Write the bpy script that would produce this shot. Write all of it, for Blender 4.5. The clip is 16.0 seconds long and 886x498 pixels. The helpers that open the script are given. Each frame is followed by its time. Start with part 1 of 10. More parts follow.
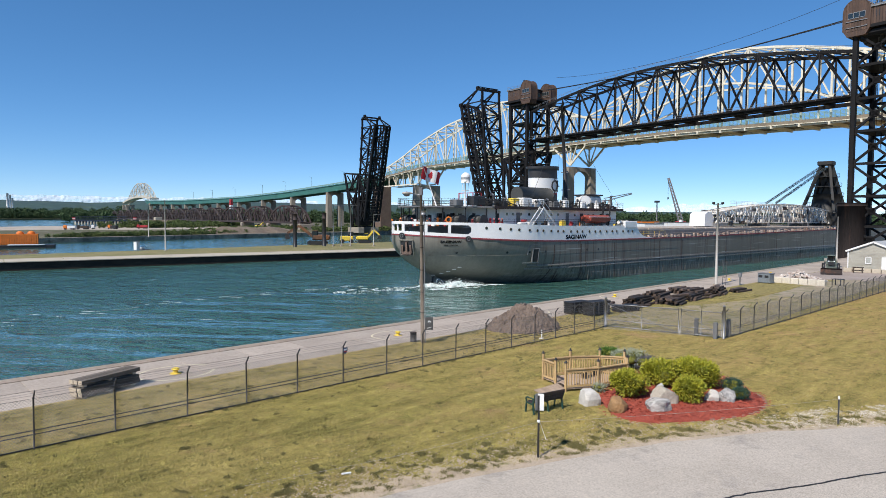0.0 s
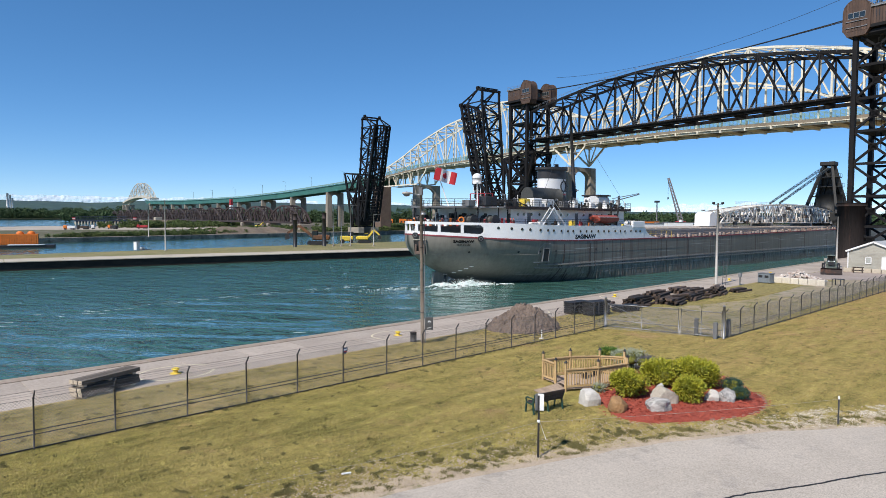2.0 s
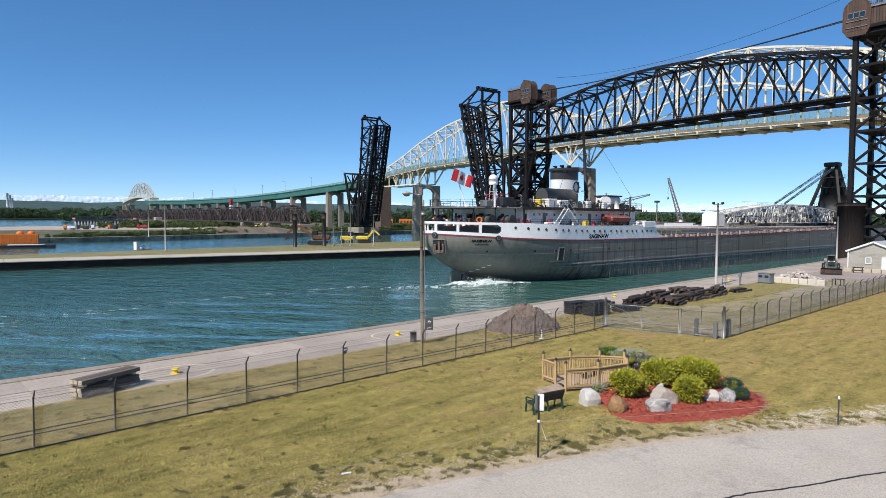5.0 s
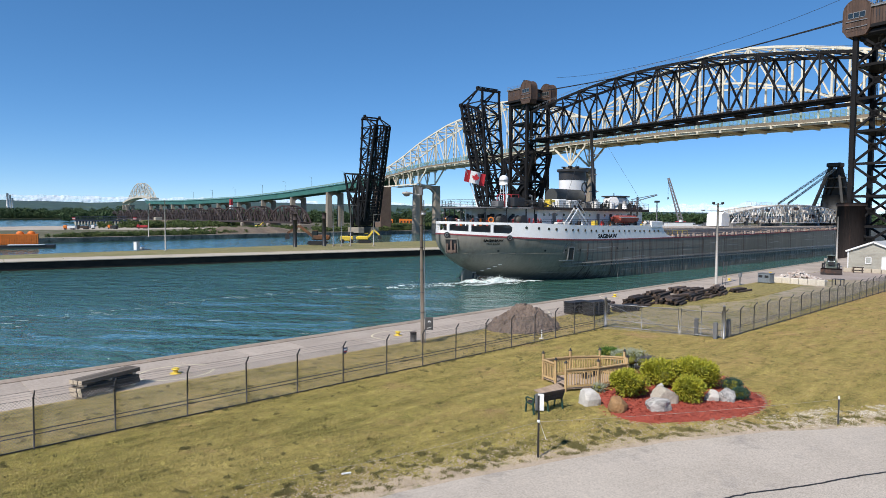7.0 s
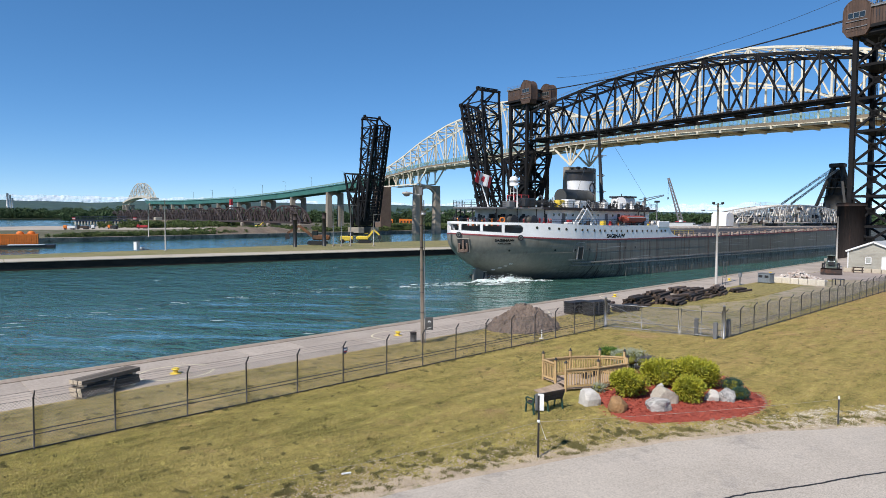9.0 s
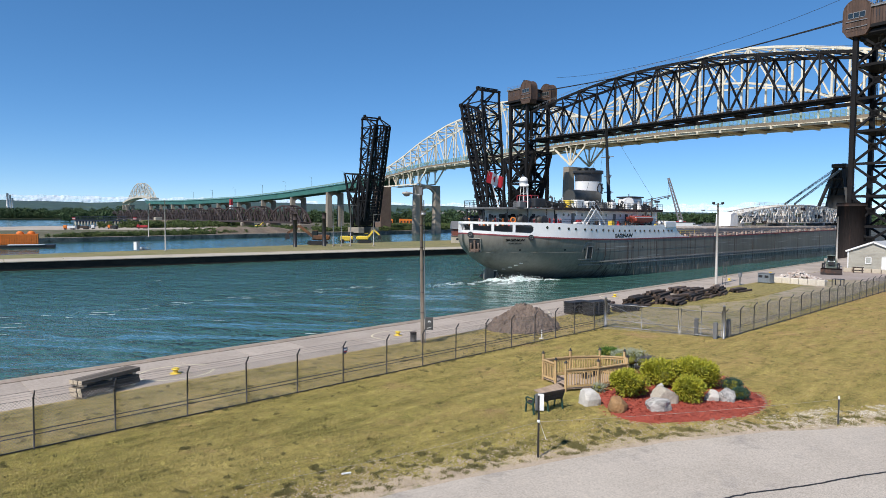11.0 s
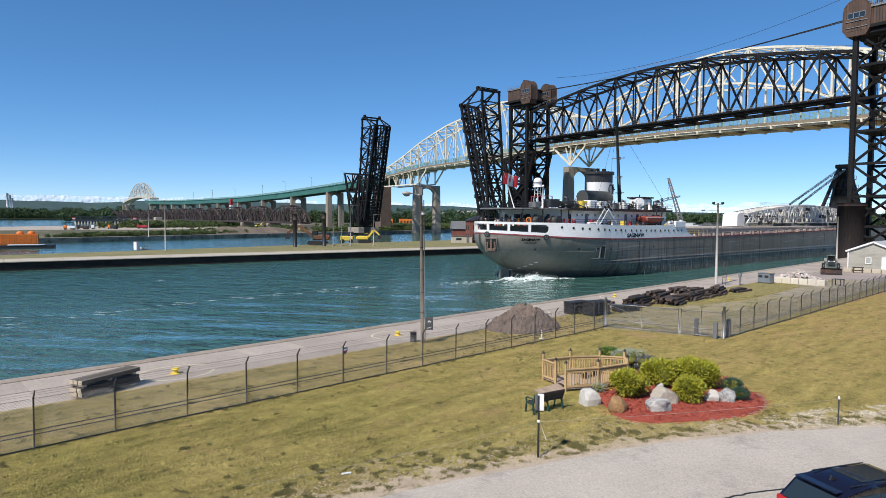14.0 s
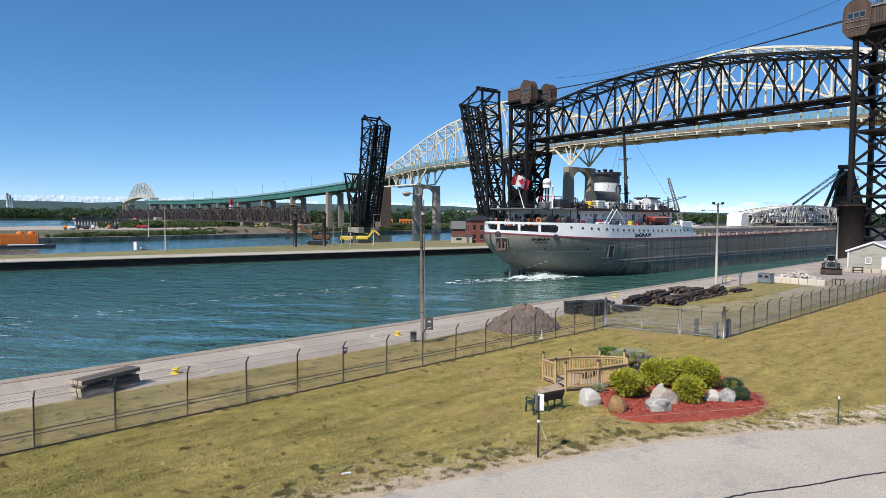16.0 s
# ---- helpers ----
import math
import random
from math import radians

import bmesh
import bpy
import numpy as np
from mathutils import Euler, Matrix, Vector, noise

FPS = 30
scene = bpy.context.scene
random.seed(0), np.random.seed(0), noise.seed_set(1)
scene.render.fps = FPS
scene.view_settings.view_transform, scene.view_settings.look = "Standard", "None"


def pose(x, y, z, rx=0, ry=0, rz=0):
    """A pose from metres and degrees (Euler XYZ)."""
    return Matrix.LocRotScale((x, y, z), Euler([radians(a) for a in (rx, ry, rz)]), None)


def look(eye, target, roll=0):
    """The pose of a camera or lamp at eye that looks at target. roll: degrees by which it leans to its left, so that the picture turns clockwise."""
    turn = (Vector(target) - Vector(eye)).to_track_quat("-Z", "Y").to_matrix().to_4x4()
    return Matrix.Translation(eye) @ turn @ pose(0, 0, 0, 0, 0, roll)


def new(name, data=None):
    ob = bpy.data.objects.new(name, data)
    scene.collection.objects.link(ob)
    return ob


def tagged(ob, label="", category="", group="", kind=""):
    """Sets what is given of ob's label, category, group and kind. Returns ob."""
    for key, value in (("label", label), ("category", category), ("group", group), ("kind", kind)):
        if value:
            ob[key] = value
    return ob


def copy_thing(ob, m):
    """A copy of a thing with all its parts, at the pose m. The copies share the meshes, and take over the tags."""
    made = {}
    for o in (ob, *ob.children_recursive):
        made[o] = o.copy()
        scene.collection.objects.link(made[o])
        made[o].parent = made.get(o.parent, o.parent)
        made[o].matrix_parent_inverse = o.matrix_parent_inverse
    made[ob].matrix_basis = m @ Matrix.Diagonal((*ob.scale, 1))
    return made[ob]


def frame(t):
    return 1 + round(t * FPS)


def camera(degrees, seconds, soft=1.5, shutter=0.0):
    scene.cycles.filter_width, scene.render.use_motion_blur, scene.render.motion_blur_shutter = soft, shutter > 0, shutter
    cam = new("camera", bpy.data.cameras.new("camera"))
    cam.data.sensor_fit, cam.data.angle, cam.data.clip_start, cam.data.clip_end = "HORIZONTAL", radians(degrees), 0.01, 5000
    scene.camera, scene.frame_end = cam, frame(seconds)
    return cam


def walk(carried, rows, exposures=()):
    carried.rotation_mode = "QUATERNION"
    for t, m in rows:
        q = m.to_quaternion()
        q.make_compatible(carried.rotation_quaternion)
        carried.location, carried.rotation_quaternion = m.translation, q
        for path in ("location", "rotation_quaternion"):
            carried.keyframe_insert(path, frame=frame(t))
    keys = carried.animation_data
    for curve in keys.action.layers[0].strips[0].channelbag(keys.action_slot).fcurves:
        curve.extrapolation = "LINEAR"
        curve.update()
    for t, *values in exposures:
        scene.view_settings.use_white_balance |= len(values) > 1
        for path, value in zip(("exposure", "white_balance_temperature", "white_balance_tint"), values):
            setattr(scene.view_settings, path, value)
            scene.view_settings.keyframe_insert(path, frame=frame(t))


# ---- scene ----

# ---- camera: it stands still on a raised deck beside the canal ----
# x runs along the canal, y across it, z = 0 is the top of the quay, the water lies at -1.6
WATER = -1.6
cam = camera(70, 16.0, soft=0.5)
EYE = Vector((0, 0, 7.9))
STAND = look(EYE, EYE + Vector((math.cos(radians(46.4)), math.sin(radians(46.4)), -math.tan(radians(2.81)))), 0.35)
walk(cam, [(0, STAND), (16, STAND)], exposures=[(0, 0.08), (16, 0.08)])

# ---- daylight ----
SUN_EL, SUN_AZ = radians(46), radians(187.5)          # the sun stands in this direction (from +x towards +y)
world = bpy.data.worlds.new("sky")
scene.world = world
world.use_nodes = True
wn = world.node_tree.nodes
sky = wn.new("ShaderNodeTexSky")
sky.sky_type, sky.sun_disc = "NISHITA", False
sky.sun_elevation, sky.sun_rotation = SUN_EL, radians(90) - SUN_AZ
sky.altitude, sky.air_density, sky.dust_density, sky.ozone_density = 3500, 0.85, 0.0, 6.0
deeper = wn.new("ShaderNodeHueSaturation")
deeper.inputs["Saturation"].default_value = 1.28
deeper.inputs["Hue"].default_value = 0.500
even = wn.new("ShaderNodeGamma")
even.inputs["Gamma"].default_value = 0.74
world.node_tree.links.new(sky.outputs[0], even.inputs["Color"])
world.node_tree.links.new(even.outputs[0], deeper.inputs["Color"])
world.node_tree.links.new(deeper.outputs[0], wn["Background"].inputs[0])
wn["Background"].inputs[1].default_value = 0.213
sun = new("sun", bpy.data.lights.new("sun", "SUN"))
sun.data.energy, sun.data.angle, sun.data.color = 5.0, radians(0.5), (1.0, 0.93, 0.84)
to_sun = Vector((math.cos(SUN_AZ) * math.cos(SUN_EL), math.sin(SUN_AZ) * math.cos(SUN_EL), math.sin(SUN_EL)))
sun.matrix_world = Matrix.Translation((0, 0, 200)) @ to_sun.to_track_quat("Z", "Y").to_matrix().to_4x4()


# ---- materials ----
def material(name, a, b=None, scale=1.0, fine=12.0, rough=0.7, metal=0.0, bump=0.15, vary=0.25, stain=None, stain_at=0.62,
             stain_scale=0.7, stretch=(1, 1, 1), each=0.0, spec=0.5, bump_dist=0.02):
    """Two colours in large patches, fine grain with relief, and stains."""
    m = bpy.data.materials.new(name)
    m.use_nodes = True
    n, l = m.node_tree.nodes, m.node_tree.links
    bsdf = n["Principled BSDF"]
    b = b or tuple(c * 0.75 for c in a)
    at = n.new("ShaderNodeTexCoord")
    mapped = n.new("ShaderNodeMapping")
    mapped.inputs["Scale"].default_value = stretch
    l.new(at.outputs["Object"], mapped.inputs["Vector"])

    def noise_at(s, detail, roughness=0.6):
        t = n.new("ShaderNodeTexNoise")
        t.inputs["Scale"].default_value, t.inputs["Detail"].default_value, t.inputs["Roughness"].default_value = s, detail, roughness
        l.new(mapped.outputs[0], t.inputs["Vector"])
        return t

    def ramp(sock, lo, hi):
        r = n.new("ShaderNodeMapRange")
        r.inputs["From Min"].default_value, r.inputs["From Max"].default_value = lo, hi
        l.new(sock, r.inputs["Value"])
        return r.outputs[0]

    def mix(fac, x, y, blend="MIX"):
        k = n.new("ShaderNodeMix")
        k.data_type, k.blend_type = "RGBA", blend
        for sock, v in ((k.inputs["Factor"], fac), (k.inputs["A"], x), (k.inputs["B"], y)):
            if hasattr(v, "is_output"):
                l.new(v, sock)
            elif isinstance(v, tuple):
                sock.default_value = (*v, 1)
            else:
                sock.default_value = v
        return k.outputs["Result"]

    big, small = noise_at(scale, 5), noise_at(fine, 6, 0.7)
    col = mix(ramp(big.outputs["Fac"], 0.35, 0.65), a, b)
    if stain:
        st = noise_at(stain_scale, 6, 0.65)
        col = mix(ramp(st.outputs["Fac"], stain_at, stain_at + 0.12), col, stain)
    grey = n.new("ShaderNodeMapRange")
    grey.inputs["From Min"].default_value, grey.inputs["From Max"].default_value = 0.3, 0.7
    grey.inputs["To Min"].default_value, grey.inputs["To Max"].default_value = 1 - vary, 1 + vary
    l.new(small.outputs["Fac"], grey.inputs["Value"])
    hue = n.new("ShaderNodeHueSaturation")
    l.new(col, hue.inputs["Color"])
    if each:
        info = n.new("ShaderNodeObjectInfo")
        e = n.new("ShaderNodeMapRange")
        e.inputs["To Min"].default_value, e.inputs["To Max"].default_value = 1 - each, 1 + each
        l.new(info.outputs["Random"], e.inputs["Value"])
        times = n.new("ShaderNodeMath")
        times.operation = "MULTIPLY"
        l.new(e.outputs[0], times.inputs[0])
        l.new(grey.outputs[0], times.inputs[1])
        l.new(times.outputs[0], hue.inputs["Value"])
    else:
        l.new(grey.outputs[0], hue.inputs["Value"])
    l.new(hue.outputs[0], bsdf.inputs["Base Color"])
    bsdf.inputs["Metallic"].default_value = metal
    bsdf.inputs["Specular IOR Level"].default_value = spec
    rr = n.new("ShaderNodeMapRange")
    rr.inputs["From Min"].default_value, rr.inputs["From Max"].default_value = 0.3, 0.7
    rr.inputs["To Min"].default_value, rr.inputs["To Max"].default_value = max(0.02, rough - 0.08), min(1, rough + 0.08)
    l.new(big.outputs["Fac"], rr.inputs["Value"])
    l.new(rr.outputs[0], bsdf.inputs["Roughness"])
    if bump:
        bp = n.new("ShaderNodeBump")
        bp.inputs["Strength"].default_value, bp.inputs["Distance"].default_value = bump, bump_dist
        l.new(small.outputs["Fac"], bp.inputs["Height"])
        l.new(bp.outputs[0], bsdf.inputs["Normal"])
    return m


def glass_material(name, tint=(0.02, 0.03, 0.035)):
    m = bpy.data.materials.new(name)
    m.use_nodes = True
    p = m.node_tree.nodes["Principled BSDF"]
    p.inputs["Base Color"].default_value, p.inputs["Roughness"].default_value = (*tint, 1), 0.06
    p.inputs["Specular IOR Level"].default_value = 0.8
    return m


def glow_material(name, colour, strength):
    m = material(name, colour, rough=0.4, bump=0)
    p = m.node_tree.nodes["Principled BSDF"]
    p.inputs["Emission Color"].default_value, p.inputs["Emission Strength"].default_value = (*colour, 1), strength
    return m


STEEL = material("black_bridge_steel", (0.013, 0.0125, 0.013), (0.010, 0.009, 0.009), 0.3, 3, 0.6, 0.0, 0.1, 0.35, (0.035, 0.021, 0.016), 0.60, 0.35, each=0.25, spec=0.2)
RUSTY = material("rust_brown_steel", (0.046, 0.028, 0.023), (0.028, 0.021, 0.020), 0.4, 4, 0.75, 0, 0.2, 0.3, (0.085, 0.040, 0.026), 0.58, 0.5)
CREAM = material("cream_bridge_paint", (0.74, 0.70, 0.57), (0.66, 0.61, 0.49), 0.2, 2, 0.55, 0, 0.05, 0.1, (0.45, 0.36, 0.25), 0.68, 0.3)
GREEN = material("green_girder_paint", (0.045, 0.16, 0.125), (0.04, 0.13, 0.11), 0.1, 1, 0.5, 0, 0.05, 0.12)
CONCRETE = material("pale_concrete", (0.43, 0.365, 0.305), (0.36, 0.305, 0.255), 0.25, 6, 0.85, 0, 0.2, 0.16, (0.29, 0.245, 0.205), 0.58, 0.22, each=0.09)
OLD_CONCRETE = material("weathered_pier_concrete", (0.30, 0.26, 0.21), (0.22, 0.19, 0.155), 0.12, 2, 0.9, 0, 0.2, 0.15, (0.14, 0.11, 0.09), 0.6, 0.1, stretch=(1, 1, 0.3))
WHITE_CONCRETE = material("light_concrete_coping", (0.50, 0.44, 0.35), (0.40, 0.35, 0.28), 0.15, 3, 0.85, 0, 0.2, 0.15, (0.25, 0.22, 0.18), 0.6, 0.3)
BLACK_WALL = material("near_black_wall", (0.028, 0.024, 0.022), (0.05, 0.042, 0.035), 0.4, 4, 0.9, 0, 0.3, 0.3, stretch=(1, 1, 3), spec=0.08)
ASPHALT = material("sun_bleached_asphalt", (0.50, 0.442, 0.375), (0.44, 0.388, 0.328), 0.35, 22, 0.92, 0, 0.8, 0.36, (0.34, 0.305, 0.27), 0.57, 0.5, spec=0.2)
TAR = material("tar_crack_filler", (0.02, 0.018, 0.018), rough=0.6)
GRAVEL = material("sandy_gravel", (0.50, 0.405, 0.305), (0.40, 0.32, 0.235), 1.2, 20, 0.95, 0, 0.6, 0.3, (0.20, 0.19, 0.08), 0.56, 2.0)
SOIL = material("brown_soil", (0.205, 0.155, 0.125), (0.145, 0.108, 0.085), 1.2, 9, 0.95, 0, 0.9, 0.45, (0.085, 0.06, 0.05), 0.60, 2.6, bump_dist=0.10)
MULCH = material("red_bark_mulch", (0.36, 0.075, 0.045), (0.27, 0.055, 0.035), 2, 40, 0.9, 0, 0.8, 0.4, bump_dist=0.03)
ALLOY = material("galvanised_steel", (0.33, 0.33, 0.33), (0.24, 0.24, 0.245), 2, 20, 0.5, 0.6, 0.05, 0.12)
DARK_POST = material("dull_dark_grey_steel", (0.075, 0.075, 0.08), (0.05, 0.05, 0.055), 2, 20, 0.6, 0.3, 0.05, 0.2)
WHITE = material("white_paint", (0.78, 0.78, 0.77), (0.72, 0.72, 0.71), 0.4, 5, 0.45, 0, 0.03, 0.05, (0.52, 0.44, 0.36), 0.70, 0.5)
YELLOW = material("yellow_paint", (0.78, 0.58, 0.07), (0.66, 0.47, 0.06), 2, 10, 0.5, 0, 0.05, 0.15)
ORANGE = material("orange_paint", (0.72, 0.20, 0.025), (0.62, 0.165, 0.02), 1, 6, 0.55, 0, 0.05, 0.12)
RED = material("red_paint", (0.42, 0.03, 0.035), (0.34, 0.03, 0.035), 1, 6, 0.5, 0, 0.05, 0.15)
BLACK = material("black_paint", (0.018, 0.018, 0.02), (0.026, 0.025, 0.025), 1, 8, 0.5, 0, 0.05, 0.2)
GREY = material("grey_paint", (0.16, 0.165, 0.17), (0.13, 0.13, 0.135), 1, 8, 0.6, 0, 0.05, 0.15)
TIMBER = material("tan_deck_timber", (0.52, 0.36, 0.175), (0.43, 0.29, 0.14), 1.5, 18, 0.8, 0, 0.2, 0.18, each=0.15)
OLD_TIMBER = material("grey_weathered_timber", (0.15, 0.125, 0.10), (0.10, 0.085, 0.07), 1.5, 14, 0.9, 0, 0.4, 0.3, (0.24, 0.20, 0.16), 0.6, 1.0, stretch=(0.25, 1, 1), each=0.3)
CUT_END = material("pale_sawn_timber_end", (0.50, 0.42, 0.32), (0.40, 0.33, 0.25), 3, 20, 0.9, 0, 0.3, 0.2)
DARK_TIMBER = material("creosoted_timber", (0.042, 0.033, 0.028), (0.075, 0.050, 0.038), 1.5, 12, 0.85, 0, 0.4, 0.35, (0.22, 0.14, 0.09), 0.58, 0.8, each=0.7)
GLASS = glass_material("dark_window_glass")


def water_material():
    m = bpy.data.materials.new("canal_water")
    m.use_nodes = True
    n, l = m.node_tree.nodes, m.node_tree.links
    p = n["Principled BSDF"]
    at = n.new("ShaderNodeTexCoord")
    height = None
    turned = n.new("ShaderNodeMapping")
    turned.inputs["Rotation"].default_value = (0, 0, radians(52))
    l.new(at.outputs["Object"], turned.inputs[0])
    for scale, stretch, amount, detail in ((0.035, (0.7, 1.1, 1), 1.6, 2), (0.22, (0.6, 1.15, 1), 2.2, 2), (0.75, (0.85, 1.1, 1), 1.9, 3), (2.4, (0.9, 1.05, 1), 0.6, 2)):
        mp = n.new("ShaderNodeMapping")
        mp.inputs["Scale"].default_value = stretch
        t = n.new("ShaderNodeTexNoise")
        t.inputs["Scale"].default_value, t.inputs["Detail"].default_value = scale, detail
        l.new(turned.outputs[0], mp.inputs[0])
        l.new(mp.outputs[0], t.inputs["Vector"])
        k = n.new("ShaderNodeMath")
        k.operation = "MULTIPLY_ADD"
        k.inputs[1].default_value = amount
        l.new(t.outputs["Fac"], k.inputs[0])
        if height:
            l.new(height, k.inputs[2])
        height = k.outputs[0]
    bp = n.new("ShaderNodeBump")
    bp.inputs["Strength"].default_value, bp.inputs["Distance"].default_value = 1.0, 0.60
    l.new(height, bp.inputs["Height"])
    l.new(bp.outputs[0], p.inputs["Normal"])
    # smoother slicks between the ruffled reaches
    slick_map, slick, calm = n.new("ShaderNodeMapping"), n.new("ShaderNodeTexNoise"), n.new("ShaderNodeMapRange")
    slick_map.inputs["Scale"].default_value = (0.075, 0.42, 1)
    slick.inputs["Scale"].default_value, slick.inputs["Detail"].default_value, slick.inputs["Distortion"].default_value = 1.0, 4, 0.8
    calm.inputs["From Min"].default_value, calm.inputs["From Max"].default_value = 0.48, 0.60
    calm.inputs["To Min"].default_value, calm.inputs["To Max"].default_value = 1.0, 0.14
    l.new(turned.outputs[0], slick_map.inputs[0])
    l.new(slick_map.outputs[0], slick.inputs["Vector"])
    l.new(slick.outputs["Fac"], calm.inputs["Value"])
    # the basin behind the pier lies calmer
    across, lee, both = n.new("ShaderNodeSeparateXYZ"), n.new("ShaderNodeMapRange"), n.new("ShaderNodeMath")
    l.new(at.outputs["Object"], across.inputs[0])
    lee.inputs["From Min"].default_value, lee.inputs["From Max"].default_value = 138, 160
    lee.inputs["To Min"].default_value, lee.inputs["To Max"].default_value = 1.0, 0.12
    l.new(across.outputs["Y"], lee.inputs["Value"])
    # the slicks lie in the ship's old wash, on the near side of the canal
    near, keep = n.new("ShaderNodeMapRange"), n.new("ShaderNodeMath")
    near.inputs["From Min"].default_value, near.inputs["From Max"].default_value = 66, 80
    near.inputs["To Min"].default_value, near.inputs["To Max"].default_value = 0.0, 1.0
    l.new(across.outputs["Y"], near.inputs["Value"])
    keep.operation = "MAXIMUM"
    l.new(calm.outputs[0], keep.inputs[0])
    l.new(near.outputs[0], keep.inputs[1])
    both.operation = "MULTIPLY"
    l.new(keep.outputs[0], both.inputs[0])
    l.new(lee.outputs[0], both.inputs[1])
    l.new(both.outputs[0], bp.inputs["Strength"])
    patch = n.new("ShaderNodeTexNoise")
    patch.inputs["Scale"].default_value, patch.inputs["Detail"].default_value = 0.03, 4
    l.new(at.outputs["Object"], patch.inputs["Vector"])
    mx = n.new("ShaderNodeMix")
    mx.data_type = "RGBA"
    mx.inputs["A"].default_value, mx.inputs["B"].default_value = (0.038, 0.114, 0.098, 1), (0.054, 0.128, 0.100, 1)
    l.new(patch.outputs["Fac"], mx.inputs["Factor"])
    l.new(mx.outputs["Result"], p.inputs["Base Color"])
    p.inputs["Roughness"].default_value, p.inputs["IOR"].default_value = 0.08, 1.45
    p.inputs["Specular IOR Level"].default_value = 1.0
    return m


def lawn_material():
    """Greener towards the old trees' side (low x), drier and paler further along, with mowing streaks."""
    m = material("dry_summer_lawn", (0.345, 0.300, 0.088), (0.40, 0.32, 0.112), 0.16, 30, 0.95, 0, 0.9, 0.5, (0.40, 0.28, 0.13), 0.56, 0.30, bump_dist=0.06)
    n, l = m.node_tree.nodes, m.node_tree.links
    bsdf = n["Principled BSDF"]
    bsdf.inputs["Specular IOR Level"].default_value = 0.1
    at = n.new("ShaderNodeTexCoord")
    sep = n.new("ShaderNodeSeparateXYZ")
    l.new(at.outputs["Object"], sep.inputs[0])
    dry = n.new("ShaderNodeMapRange")
    dry.inputs["From Min"].default_value, dry.inputs["From Max"].default_value = 8, 55
    l.new(sep.outputs["X"], dry.inputs["Value"])
    streak = n.new("ShaderNodeTexNoise")
    mp = n.new("ShaderNodeMapping")
    mp.inputs["Scale"].default_value, mp.inputs["Rotation"].default_value = (0.12, 1.6, 1), (0, 0, radians(-9))
    l.new(at.outputs["Object"], mp.inputs[0])
    l.new(mp.outputs[0], streak.inputs["Vector"])
    streak.inputs["Scale"].default_value, streak.inputs["Detail"].default_value = 1.0, 5
    both = n.new("ShaderNodeMath")
    both.operation = "MULTIPLY_ADD"
    both.inputs[1].default_value = 1.5
    l.new(streak.outputs["Fac"], both.inputs[0])
    less = n.new("ShaderNodeMath")
    less.operation = "SUBTRACT"
    less.inputs[1].default_value = 0.78
    l.new(dry.outputs[0], less.inputs[0])
    l.new(less.outputs[0], both.inputs[2])
    mx = n.new("ShaderNodeMix")
    mx.data_type, mx.clamp_factor = "RGBA", True
    was = bsdf.inputs["Base Color"].links[0].from_socket
    l.new(both.outputs[0], mx.inputs["Factor"])
    tan = n.new("ShaderNodeMix")
    tan.data_type, tan.blend_type = "RGBA", "MULTIPLY"
    tan.inputs["Factor"].default_value, tan.inputs["B"].default_value = 1.0, (0.99, 0.83, 1.02, 1)
    l.new(was, tan.inputs["A"])
    l.new(was, mx.inputs["A"])
    l.new(tan.outputs["Result"], mx.inputs["B"])
    mid, gain, tone = n.new("ShaderNodeTexNoise"), n.new("ShaderNodeMapRange"), n.new("ShaderNodeHueSaturation")
    mid.inputs["Scale"].default_value, mid.inputs["Detail"].default_value, mid.inputs["Roughness"].default_value = 1.7, 8, 0.75
    l.new(at.outputs["Object"], mid.inputs["Vector"])
    gain.inputs["From Min"].default_value, gain.inputs["From Max"].default_value = 0.35, 0.65
    gain.inputs["To Min"].default_value, gain.inputs["To Max"].default_value = 0.6, 1.35
    l.new(mid.outputs["Fac"], gain.inputs["Value"])
    l.new(gain.outputs[0], tone.inputs["Value"])
    # the strip between fence and quay is dry and thin
    thin, bare, strip_mix = n.new("ShaderNodeMapRange"), n.new("ShaderNodeMath"), n.new("ShaderNodeMix")
    thin.inputs["From Min"].default_value, thin.inputs["From Max"].default_value = 24.6, 25.4
    thin.inputs["To Max"].default_value = 0.6
    l.new(sep.outputs["Y"], thin.inputs["Value"])
    bare.operation, bare.use_clamp = "MULTIPLY", True
    l.new(thin.outputs[0], bare.inputs[0])
    l.new(gain.outputs[0], bare.inputs[1])
    strip_mix.data_type = "RGBA"
    strip_mix.inputs["B"].default_value = (0.43, 0.32, 0.16, 1)
    l.new(bare.outputs[0], strip_mix.inputs["Factor"])
    l.new(mx.outputs["Result"], strip_mix.inputs["A"])
    inside_x, inside_y, inside, olive = n.new("ShaderNodeMapRange"), n.new("ShaderNodeMapRange"), n.new("ShaderNodeMath"), n.new("ShaderNodeMix")
    inside_x.inputs["From Min"].default_value, inside_x.inputs["From Max"].default_value, inside_x.inputs["To Max"].default_value = 41, 44, 0.65
    inside_y.inputs["From Min"].default_value, inside_y.inputs["From Max"].default_value = 17.2, 17.8
    l.new(sep.outputs["X"], inside_x.inputs["Value"])
    l.new(sep.outputs["Y"], inside_y.inputs["Value"])
    inside.operation = "MULTIPLY"
    l.new(inside_x.outputs[0], inside.inputs[0])
    l.new(inside_y.outputs[0], inside.inputs[1])
    olive.data_type = "RGBA"
    olive.inputs["B"].default_value = (0.215, 0.205, 0.080, 1)
    l.new(inside.outputs[0], olive.inputs["Factor"])
    l.new(strip_mix.outputs["Result"], olive.inputs["A"])
